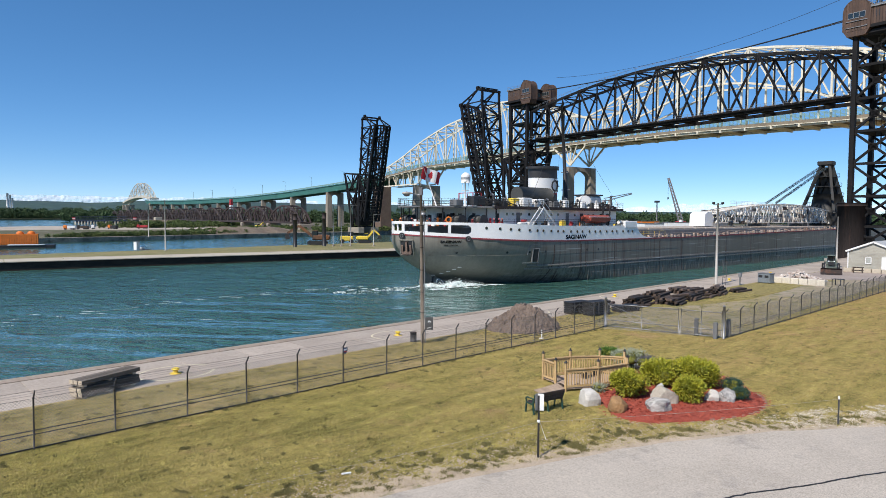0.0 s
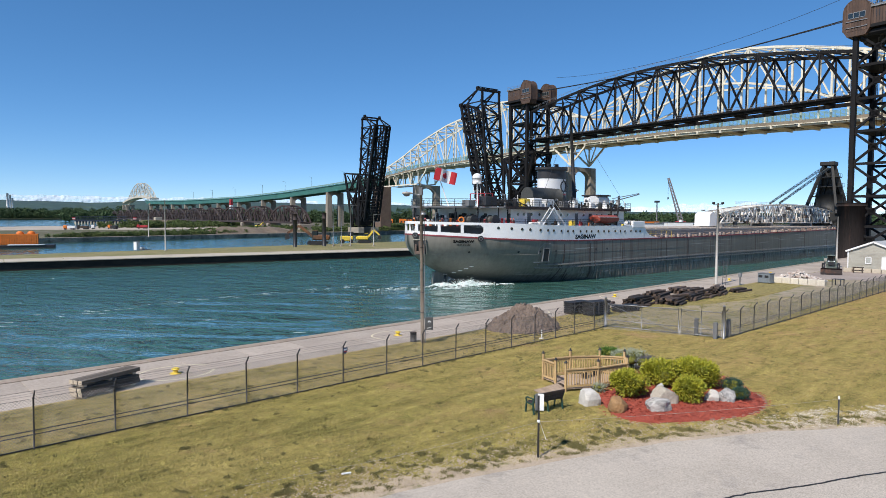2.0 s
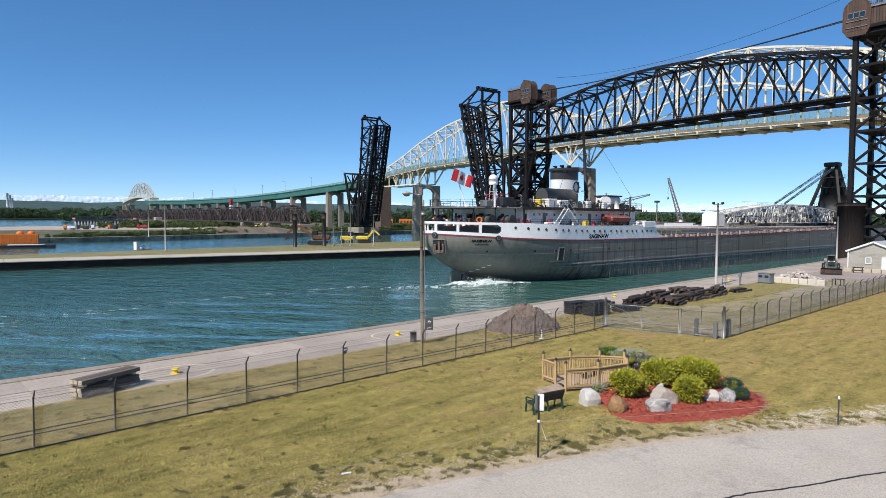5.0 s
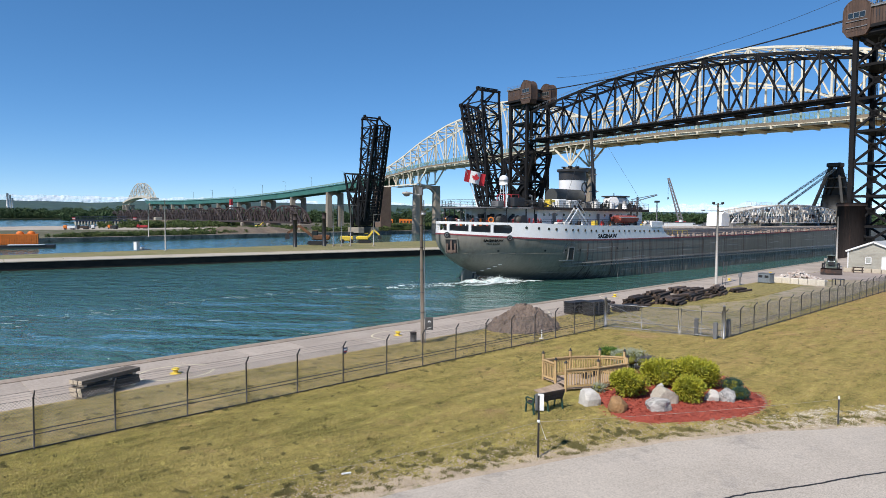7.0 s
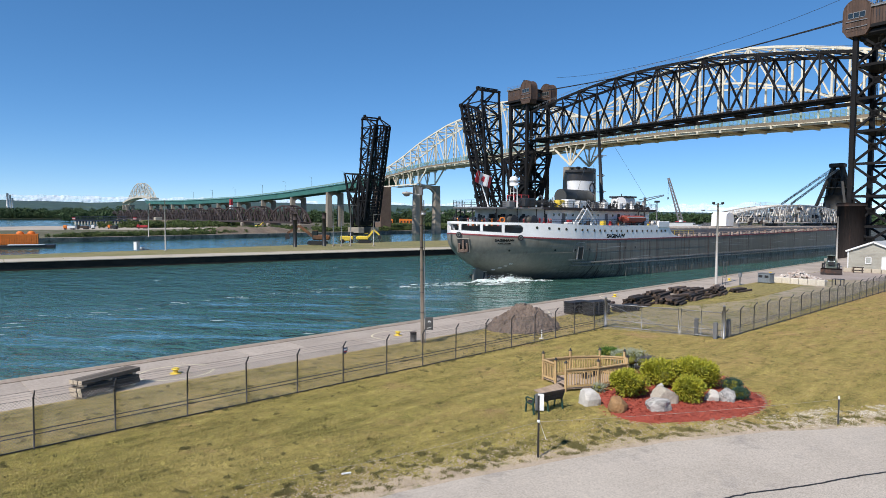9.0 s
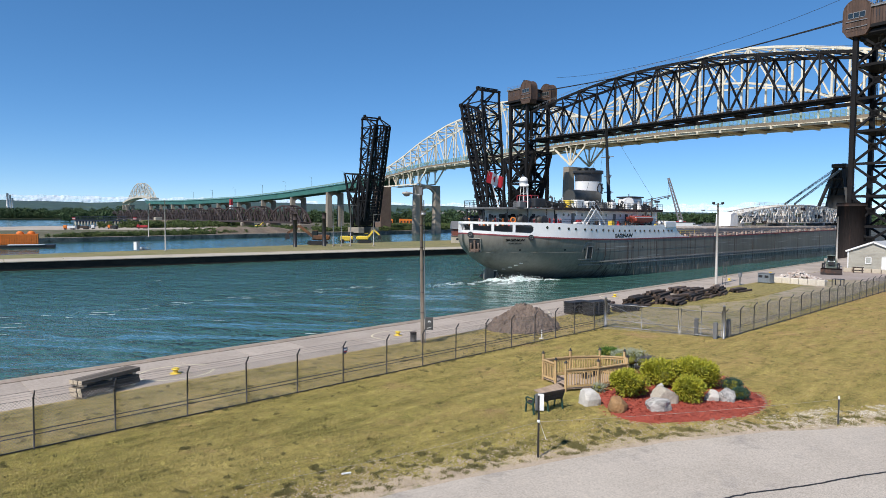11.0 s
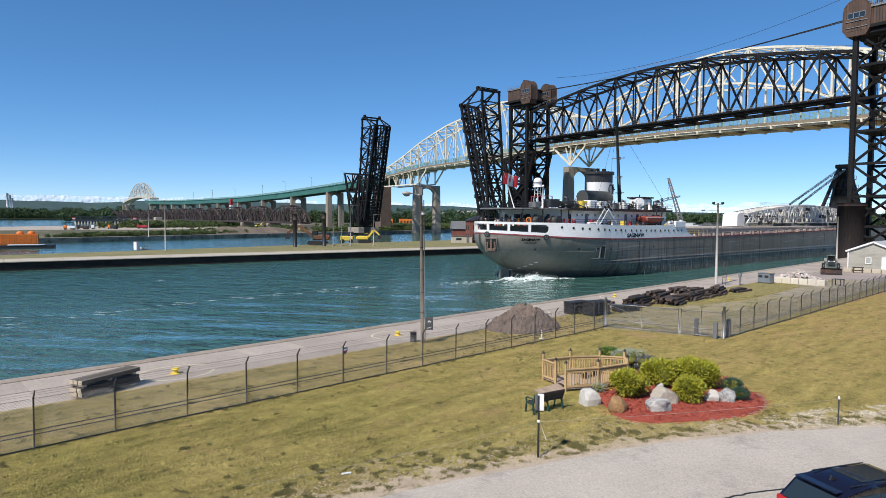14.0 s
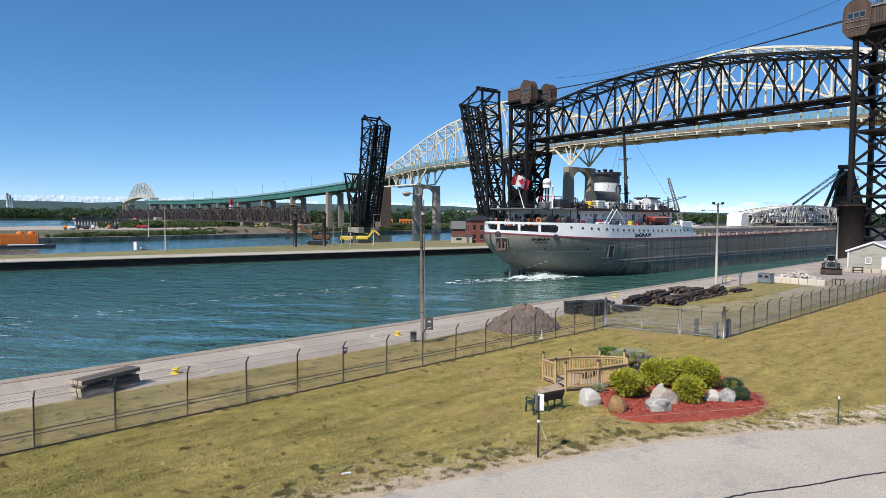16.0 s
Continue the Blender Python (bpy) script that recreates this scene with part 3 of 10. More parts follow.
    part("hoist_frame", Geo().bar((mid + 1, -3, 56.5), (mid + 1.6, -3, 60.6), 0.3).bar((mid + 2.4, -3, 56.5), (mid + 1.6, -3, 60.6), 0.3).bar((mid + 1.2, -3, 58), (mid + 2.2, -3, 58), 0.2), STEEL, t)
    rail = Geo()
    for k in range(12):
        rail.bar((mid + direction - 4.6 + 0.83 * k, 2.0, 56.6), (mid + direction - 4.6 + 0.83 * k, 2.0, 57.6), 0.06)
    rail.bar((mid + direction - 4.6, 2.0, 57.6), (mid + direction + 4.6, 2.0, 57.6), 0.06).bar((mid + direction - 4.6, 2.0, 57.1), (mid + direction + 4.6, 2.0, 57.1), 0.05)
    part("roof_railing", rail, ALLOY, t)
    # landings, machinery and counterweight ropes between the legs
    for z in (13.5, 28.5, 43.5):
        part("landing", Geo().box((mid, -4.5, z), (8.6, 10.4, 0.25)), STEEL, t)
    for y in (-1.2, -4.5, -7.8):
        for dx in (-0.5, 0.5):
            part("hoist_rope", Geo().cyl((mid + dx, y, 24), (mid + dx, y, 51), 0.06, seg=5), STEEL, t)
    part("mast", Geo().cyl((mid + 2, -6, 56), (mid + 2, -6, 61), 0.12), STEEL, t)
    return t


CLADDING = material("rust_stained_board_cladding", (0.085, 0.050, 0.036), (0.058, 0.037, 0.029), 0.5, 5, 0.8, 0, 0.2, 0.3, (0.15, 0.085, 0.055), 0.57, 0.7, stretch=(1.6, 1.6, 0.2), each=0.2)


def lift_pier():
    g = Geo()
    g.cyl((0, 0, -5), (0, 0, 11.2), 2.9, 2.9, 20)
    g.cyl((0, 0, 11.2), (0, 0, 12.0), 3.1, 3.1, 20)
    return g


def bascule_leaf(name, y0, s, deck, back, z0, z1, label):
    """A raised leaf: two trusses 9 m apart. deck and back: how far the two chords stand from y0 at foot and head; s: towards which side the back lies."""
    t = thing(name, at_rail(y0) @ Matrix.Translation((0, 0, z0)), label, "bascule bridge", "raised bascule leaves")
    H, n = z1 - z0, 9
    step = H / n
    D = lambda z: (deck[0] + (deck[1] - deck[0]) * z / H) * s
    B = lambda z: (back[0] + (back[1] - back[0]) * z / H) * s
    for y in (0, -9):
        for i in range(n):
            a, b = i * step, (i + 1) * step
            part("deck_chord", Geo().bar((D(a), y, a), (D(b), y, b), 0.8, 0.9), STEEL, t)
            part("inner_chord", Geo().bar((D(a) + 4.2 * s, y, a), (D(b) + 4.2 * s, y, b), 0.7, 0.7), STEEL, t)
            part("back_chord", Geo().bar((B(a), y, a), (B(b), y, b), 0.8, 0.8), STEEL, t)
            part("web_post", Geo().bar((D(b), y, b), (B(b), y, b), 0.4, 0.4), STEEL, t)
            part("lace", Geo().bar((D(a), y, a), (D(b) + 4.2 * s, y, b), 0.4, 0.4), STEEL, t)
            part("lace", Geo().bar((D(a) + 4.2 * s, y, a), (D(b), y, b), 0.4, 0.4), STEEL, t)
            p, q = ((D(a) + 4.2 * s, y, a), (B(b), y, b)) if i % 2 else ((B(a), y, a), (D(b) + 4.2 * s, y, b))
            part("diagonal", Geo().bar(p, q, 0.6, 0.6), STEEL, t)
        mid, crown = 0.62 * D(H) + 0.38 * B(H), H + (5.0 if s < 0 else 5.4)
        part("head_rafter", Geo().bar((D(H), y, H + 0.3), (B(H) + 0.2 * (D(H) - B(H)), y, crown), 0.5), STEEL, t)
        part("head_strut", Geo().bar((B(H) + 0.2 * (D(H) - B(H)), y, crown), (B(H), y, crown - 0.4), 0.7, 0.9), STEEL, t)
        part("head_post", Geo().bar((B(H), y, H), (B(H), y, crown - 0.4), 0.8, 0.8), STEEL, t)
        part("head_post", Geo().bar((mid, y, H), (mid, y, H + 0.5 * (crown - H)), 0.35), STEEL, t)
        part("head_brace", Geo().bar((D(H) + 4.2 * s, y, H), (B(H) + 0.2 * (D(H) - B(H)), y, crown), 0.45), STEEL, t)
        part("head_sheave", Geo().cyl((B(H) + 0.2 * (D(H) - B(H)), y - 0.5, crown + 0.5), (B(H) + 0.2 * (D(H) - B(H)), y + 0.5, crown + 0.5), 0.8, seg=12), STEEL, t)
    for u, z in ((B(H), H + 4.6), (B(H) + 0.2 * (D(H) - B(H)), H + (5.0 if s < 0 else 5.4))):
        part("crown_beam", Geo().bar((u, 0.6, z), (u, -9.6, z), 0.6, 0.8), STEEL, t)
    part("crown_walkway", Geo().bar((B(H) + 0.1 * (D(H) - B(H)), 0.4, H + 5.7), (B(H) + 0.1 * (D(H) - B(H)), -9.4, H + 5.7), 0.9, 0.2), STEEL, t)
    for i in range(n):
        z = i * step
        part("deck_plate", Geo().bar((D(z) + 0.9 * s, -1.2, z + 0.4), (D(z + step) + 0.9 * s, -1.2, z + step - 0.4), 1.2, 0.25), STEEL, t)
        part("deck_plate", Geo().bar((D(z) + 0.9 * s, -7.8, z + 0.4), (D(z + step) + 0.9 * s, -7.8, z + step - 0.4), 1.2, 0.25), STEEL, t)
        part("gusset", Geo().box((D(z + step), 0.45, z + step), (1.7, 0.12, 1.5)), STEEL, t)
        part("gusset", Geo().box((B(z + step), 0.45, z + step), (1.4, 0.12, 1.3)), STEEL, t)
    for i in range(n + 1):
        z = i * step
        part("floor_beam", Geo().bar((D(z), 0, z), (D(z), -9, z), 0.9, 0.7), STEEL, t)
        part("cross_strut", Geo().bar((B(z), 0, z), (B(z), -9, z), 0.4, 0.4), STEEL, t)
        if i < n:
            for f in (D, B):
                part("lateral", Geo().bar((f(z), 0, z), (f(z + step), -9, z + step), 0.3), STEEL, t)
                part("lateral", Geo().bar((f(z), -9, z), (f(z + step), 0, z + step), 0.3), STEEL, t)
    for y in (-2, -3.7, -5.3, -7):
        part("stringer", Geo().bar((D(0) + 0.3 * s, y, 0), (D(H) + 0.3 * s, y, H), 0.6, 0.35), STEEL, t)
    tie = Geo().box((0, 0, 0), (0.2, 3.6, 0.28)).mesh("track_tie", DARK_TIMBER)
    for i in range(60):
        z = H * (i + 0.5) / 60
        part("track_tie", tie, None, t, m=Matrix.Translation((D(z) - 0.4 * s, -4.5, z)))
    return t


def bascule_tower(name, y0, s, foot=2):
    """The fixed frame behind a leaf with its counterweight."""
    t = thing(name, at_rail(y0), "dark braced steel tower and counterweight of the bascule", "bridge tower", "bascule towers")
    for y in (0, -9):
        pts = dict(a=(0, y, foot), b=(s * 8, y, foot), c=(s * 1, y, 31), d=(s * 17, y, 32.5), e=(s * 6, y, 13), f=(s * 13, y, 22), g=(s * 3, y, 22))
        for p, q in ("ac", "bd", "cd", "ae", "eb", "ec", "ef", "fd", "fb", "cf", "ge", "gf"):
            part("frame_member", Geo().bar(pts[p], pts[q], 0.8, 0.85), STEEL, t)
    for x, z in ((0, foot + 1), (8, foot + 1), (1, 31), (17, 32.5), (6, 13), (13, 22)):
        part("cross_member", Geo().bar((s * x, 0, z), (s * x, -9, z), 0.7, 0.7), STEEL, t)
    part("counterweight", Geo().box((s * 6.0, -4.5, 14.5), (6.0, 8.2, 9), 0.3), STEEL, t)
    for y in (0, -9):
        for p, q in (((0, 4), (8, 13)), ((8, 4), (2, 13)), ((2, 13), (12, 22)), ((10, 13), (4, 22)), ((4, 22), (14, 31)), ((12, 22), (5, 31)), ((8, 31.6), (8, 22)), ((1, 8), (9, 8)), ((3, 17.5), (11, 17.5)), ((4, 27), (15, 27))):
            part("lattice_bar", Geo().bar((s * p[0], y, p[1]), (s * q[0], y, q[1]), 0.45), STEEL, t)
    part("machinery_house", Geo().box((s * 4, -4.5, 5.5), (6, 7, 4), 0.2), STEEL, t)
    for y in (0, -9):
        part("pier_block", Geo().box((s * 4, y, 1.0), (12, 3.5, 3.0), 0.1), OLD_CONCRETE, t)
    return t


def camelback(name, y0, L):
    t = thing(name, at_rail(y0), "dark brown camelback railway truss span on stone piers", "railway bridge", "camelback spans")
    n = 8
    step = L / n
    prof = [4.2, 10.6, 13.4, 15.0, 15.6, 15.0, 13.4, 10.6, 4.2]
    for y in (0, -7):
        for i in range(n):
            a, b = i * step, (i + 1) * step
            part("bottom_chord", Geo().bar((a, y, 4.2), (b, y, 4.2), 0.6, 1.3), RAIL_BROWN, t)
            part("top_chord", Geo().bar((a, y, prof[i]), (b, y, prof[i + 1]), 0.8, 1.0), RAIL_BROWN, t)
            if i:
                part("vertical", Geo().bar((a, y, 4.2), (a, y, prof[i]), 0.6), RAIL_BROWN, t)
            lo, hi = (a, b) if i >= n // 2 else (b, a)
            if 0 < i < n - 1:
                part("diagonal", Geo().bar((lo, y, 4.2), (hi, y, prof[i + (1 if hi == b else 0)]), 0.5), RAIL_BROWN, t)
                part("counter_brace", Geo().bar((hi, y, 4.2), (lo, y, prof[i + (1 if lo == b else 0)]), 0.3), RAIL_BROWN, t)
    for i in range(1, n):
        part("top_strut", Geo().bar((i * step, 0, prof[i]), (i * step, -7, prof[i]), 0.5), RAIL_BROWN, t)
    part("track_deck", Geo().box((L / 2, -3.5, 4.7), (L, 5, 0.5)), RAIL_BROWN, t)
    part("stone_pier", Geo().box((0, -3.5, 0.8), (3, 10, 5.6), 0.4), OLD_CONCRETE, t)
    return t


RAIL_BROWN = material("brown_railway_steel", (0.055, 0.037, 0.033), (0.042, 0.03, 0.03), 0.1, 1, 0.7, 0, 0.1, 0.3, each=0.2)


def cables():
    """Slack pairs of cables from tower top to tower top."""
    for dy, z0, z1, sag, r in ((0.5, 54.0, 55.2, 1.6, 0.12), (-0.6, 54.0, 55.2, 1.3, 0.12), (-4.5, 59, 63, 4.5, 0.05)):
        p, q = RAIL @ Vector((40 * ALONG, dy, z1)), RAIL @ Vector((141 * ALONG, dy, z0))
        pts = [p.lerp(q, i / 24) - Vector((0, 0, sag * 4 * (i / 24) * (1 - i / 24))) for i in range(25)]
        solid("cable", tube(pts, r), BLACK, pose(0, 0, 0), "long black cable slung between the lift towers", "cable", "tower cables")


CAISSON = material("sooty_rust_caisson", (0.030, 0.023, 0.021), (0.020, 0.017, 0.017), 0.4, 4, 0.85, 0, 0.2, 0.3, (0.060, 0.034, 0.026), 0.6, 0.5, stretch=(1, 1, 0.12), spec=0.15)
lift_span()
lift_tower("lift_tower", 41.8, -1, 11.5)
lift_tower("lift_tower", 149.9, 1, 3)
for y, dy in ((41.4, 0.9),):
    solid("bridge_pier", lift_pier(), CAISSON, at_rail(y) @ Matrix.Translation((0, dy, 0)), "round rust brown steel caisson under the lift tower", "bridge pier", "lift tower caissons")
cables()
bascule_leaf("bascule_leaf", 177, -1, (0, -14), (5, 0), 6.0, 55.5, "raised black steel bascule leaf leaning over the canal")
bascule_leaf("bascule_leaf", 260, 1, (14, 2.5), (21, 16), 6.0, 55.5, "raised black steel bascule leaf with close lattice bracing")
bascule_tower("bascule_tower", 279, 1)
bascule_tower("bascule_tower", 164, -1)
first = camelback("camelback_span", 356, 55 * ALONG)
for k in range(1, 13):
    copy_thing(first, at_rail(356 + 55 * k))

# ---- the highway bridge behind it ----
HIGH = Matrix.Translation((208, 0, 0)) @ Matrix.Rotation(radians(90) - math.atan(0.13), 4, "Z")


def at_high(y):
    return HIGH @ Matrix.Translation((y * ALONG, 0, 0))


def along(points, y):
    for (a, za), (b, zb) in zip(points, points[1:]):
        if a <= y <= b:
            return za + (zb - za) * (y - a) / (b - a)
    return points[0][1] if y < points[0][0] else points[-1][1]


TOP = [(20, 46), (38, 53.5), (53, 58), (72, 62.6), (88, 65), (97, 65.2), (115, 63), (130, 58.5), (143, 53), (154, 50), (165, 53), (180, 59.5), (192, 63), (204, 64.4), (217, 63.3), (230, 60.9), (248, 58.6), (266, 54), (277.5, 50.6), (295, 44.0), (317.5, 37.4)]
LOW = [(15, 35.8), (20, 36.0), (58.5, 37.2), (110, 38.7), (152.4, 39.0), (161, 31.0), (170.5, 38.6), (204, 37.4), (230, 36.6), (268.5, 36.2), (277.5, 27.6), (319, 27.4)]
INNER = [(20, 20), (45, 38.5), (60, 45.2), (66, 48.4), (84, 53.1), (97, 54.9), (103, 54.5), (119, 49.3), (132.7, 45.5), (146, 39.5), (154, 20), (400, 20)]
ROAD = [(-200, 35), (20, 37.4), (58.5, 38.5), (110, 40.2), (160, 40.5), (204, 39.3), (230, 38.1), (269, 37.4), (319, 33.6), (377, 31.5), (480, 28.4), (580, 26.8), (800, 27.5), (1000, 30.5), (1100, 40), (1230, 31), (1500, 28)]


def highway_truss():
    t = thing("highway_truss_bridge", pose(0, 0, 0), "cream painted double arch steel truss bridge carrying the highway", "bridge")
    t.matrix_basis = HIGH
    ys = [58.5 + 8.54 * i for i in range(-5, 12)] + [161 + 116.5 * i / 13 for i in range(13)] + [277.5 + 40 * i / 5 for i in range(6)]
    P = lambda y, v, z: (y * ALONG, v, z)
    for v in (0, -12):
        for i, (a, b) in enumerate(zip(ys, ys[1:])):
            part("bottom_chord", Geo().bar(P(a, v, along(LOW, a)), P(b, v, along(LOW, b)), 0.55, 0.7), CREAM, t)
            part("top_chord", Geo().bar(P(a, v, along(TOP, a)), P(b, v, along(TOP, b)), 0.55, 0.7), CREAM, t)
            part("vertical", Geo().bar(P(b, v, along(LOW, b)), P(b, v, along(TOP, b)), 0.56), CREAM, t)
            if i == 0 or b > 317:
                part("end_post", Geo().bar(P(b if i else a, v, along(LOW, b if i else a)), P(b if i else a, v, along(TOP, b if i else a)), 0.6), CREAM, t)
            p, q = (a, b) if i % 2 else (b, a)
            foot = max(along(LOW, p), along(INNER, p))
            part("diagonal", Geo().bar(P(p, v, foot), P(q, v, along(TOP, q)), 0.36, 0.4), CREAM, t)
            za, zb = max(along(LOW, a), along(INNER, a)), max(along(LOW, b), along(INNER, b))
            if za > along(LOW, a) + 0.5 or zb > along(LOW, b) + 0.5:
                part("inner_arch", Geo().bar(P(a, v, za), P(b, v, zb), 0.55, 0.65), CREAM, t)
    for i, (a, b) in enumerate(zip(ys, ys[1:])):
        part("top_strut", Geo().bar(P(a, 0, along(TOP, a)), P(a, -12, along(TOP, a)), 0.45), CREAM, t)
        part("top_lateral", Geo().bar(P(a, 0, along(TOP, a)), P(b, -12, along(TOP, b)), 0.35), CREAM, t)
        part("top_lateral", Geo().bar(P(a, -12, along(TOP, a)), P(b, 0, along(TOP, b)), 0.35), CREAM, t)
        part("floor_beam", Geo().bar(P(a, 1.2, along(ROAD, a) - 1.5), P(a, -13.2, along(ROAD, a) - 1.5), 0.5, 1.1), CREAM, t)
        if along(ROAD, a) - along(LOW, a) > 4:
            part("lower_lateral", Geo().bar(P(a, 0, along(LOW, a)), P(b, -12, along(LOW, b)), 0.4), CREAM, t)
    for a, b in zip(ys, ys[1:]):
        za, zb = along(ROAD, a), along(ROAD, b)
        road = Geo()
        road.add([P(a, 0.6, za), P(b, 0.6, zb), P(b, -12.6, zb), P(a, -12.6, za), P(a, 0.6, za - 0.9), P(b, 0.6, zb - 0.9), P(b, -12.6, zb - 0.9), P(a, -12.6, za - 0.9)],
                 [(0, 1, 2, 3), (4, 5, 6, 7), (0, 1, 5, 4), (1, 2, 6, 5), (2, 3, 7, 6), (3, 0, 4, 7)])
        for v in (0.7, -12.7):
            rail = Geo()
            for up in (0.5, 0.9, 1.3, 1.65, 2.0):
                rail.bar(P(a, v, za + up), P(b, v, zb + up), 0.12, 0.16)
            for k in range(6):
                y = a + (b - a) * k / 6
                rail.bar(P(y, v, along(ROAD, y)), P(y, v, along(ROAD, y) + 2.1), 0.2)
            part("railing", rail, TEAL, t, "pale green steel railing")
        for v in (0.72, -12.72):
            part("edge_girder", Geo().bar(P(a, v, za - 1.0), P(b, v, zb - 1.0), 0.25, 0.22), CREAM, t)
            part("fascia", Geo().bar(P(a, v * 0.99, za - 0.4), P(b, v * 0.99, zb - 0.4), 0.2, 0.9), DECK_BROWN, t)
        for k in range(3):
            u = a + (b - a) * (k + 0.5) / 3
            part("outrigger", Geo().bar(P(u, 0.7, along(ROAD, u) - 1.1), P(u, -12.7, along(ROAD, u) - 1.1), 0.25, 0.35), DECK_BROWN, t)
        part("road_deck", road, DECK_BROWN, t, "shaded brown deck slab")
    return t


DECK_BROWN = material("brown_grey_deck_concrete", (0.24, 0.20, 0.15), (0.19, 0.16, 0.12), 0.3, 3, 0.9)
TEAL = material("pale_green_railing_paint", (0.20, 0.34, 0.32), (0.17, 0.29, 0.28), 0.3, 3, 0.5)


def bent(h, w=11.0, tall=1.0):
    """A two column concrete bent with an arch between the columns; top at z = 0."""
    g = Geo()
    for s in (-1, 1):
        g.add([(sx * (1.5 + 0.5 * (z < 0) * h / 30), s * w / 2 + sy * (1.7 + 0.4 * (z < 0) * h / 30), z) for z in (0, -h) for sx, sy in ((-1, -1), (1, -1), (1, 1), (-1, 1))],
              [(0, 1, 2, 3), (4, 5, 6, 7), (0, 1, 5, 4), (1, 2, 6, 5), (2, 3, 7, 6), (3, 0, 4, 7)])
    half, r = w / 2 - 1.6, w / 2 - 1.6
    arch = [(half * math.cos(math.pi * i / 12), -1.6 - half * 0.8 + half * 0.8 * math.sin(math.pi * i / 12)) for i in range(13)]
    for (u0, v0), (u1, v1) in zip(arch, arch[1:]):
        g.add([(sx, u, v) for sx in (-1.2, 1.2) for u, v in ((u0, v0), (u1, v1), (u1, 0), (u0, 0))],
              [(0, 1, 2, 3), (4, 5, 6, 7), (0, 1, 5, 4), (1, 2, 6, 5), (2, 3, 7, 6), (3, 0, 4, 7)])
    return g


def highway_piers():
    for y, top, foot in ((161, 30.2, 0), (277.6, 26.8, 0)):
        solid("bridge_pier", bent(top + 3, 14 if y > 160 else 13), OLD_CONCRETE, at_high(y) @ Matrix.Translation((0, -6, top)), "tall weathered concrete pier with an arched opening", "bridge pier", "highway piers")
    g = Geo().box((0, 0, -13), (9, 8, 30), 0.3)
    solid("bridge_pier", g, RUSTY_CONCRETE, at_high(313) @ Matrix.Translation((0, 3, 25)), "broad brown stained concrete pier", "bridge pier", "highway piers")


RUSTY_CONCRETE = material("brown_stained_concrete", (0.17, 0.12, 0.09), (0.13, 0.09, 0.07), 0.2, 2, 0.9, 0, 0.2, 0.2)


def green_viaduct():
    t = thing("highway_viaduct", HIGH, "long curving green steel girder viaduct on concrete bents", "bridge")
    for k in range(10):
        a, b = 319 + 70 * k, 319 + 70 * (k + 1)
        n = 4
        cuts = [a + (b - a) * j / n for j in range(n + 1)]

        def beam(w, drop, wide, tall):
            vs, fs = [], []
            for u in cuts:
                z = along(ROAD, u) - drop
                vs += [(u * ALONG, w + wide / 2, z), (u * ALONG, w - wide / 2, z), (u * ALONG, w - wide / 2, z - tall), (u * ALONG, w + wide / 2, z - tall)]
            for c in range(n):
                fs += [(4 * c + e, 4 * c + 4 + e, 4 * c + 4 + (e + 1) % 4, 4 * c + (e + 1) % 4) for e in range(4)]
            return Geo().raw(vs, fs + [(0, 1, 2, 3), (4 * n + 3, 4 * n + 2, 4 * n + 1, 4 * n)])

        for w in (0.2, -12.2):
            part("girder", beam(w, 0.65, 0.6, 3.9), GREEN, t)
        part("deck_slab", beam(-6, 0.1, 14, 0.6), GREEN, t)
        for w in (0.8, -12.8):
            part("parapet", beam(w, -1.1, 0.3, 1.0), TEAL, t)
        y = 396 + 66 * k
        top = along(ROAD, y) - 4.8
        part("concrete_bent", bent(top + 3, 9.5), OLD_CONCRETE, t, "concrete bent with an arched opening", Matrix.Translation((y * ALONG, -6, top)))
    for y in (340, 395, 450, 505, 560, 640, 720, 800):
        g = Geo().cyl((y * ALONG, -12.5, along(ROAD, y)), (y * ALONG, -12.5, along(ROAD, y) + 11), 0.14, 0.09, 6)
        g.bar((y * ALONG, -12.5, along(ROAD, y) + 11), (y * ALONG, -10, along(ROAD, y) + 11.3), 0.15)
        part("lamp_pole", g, GREY, t)


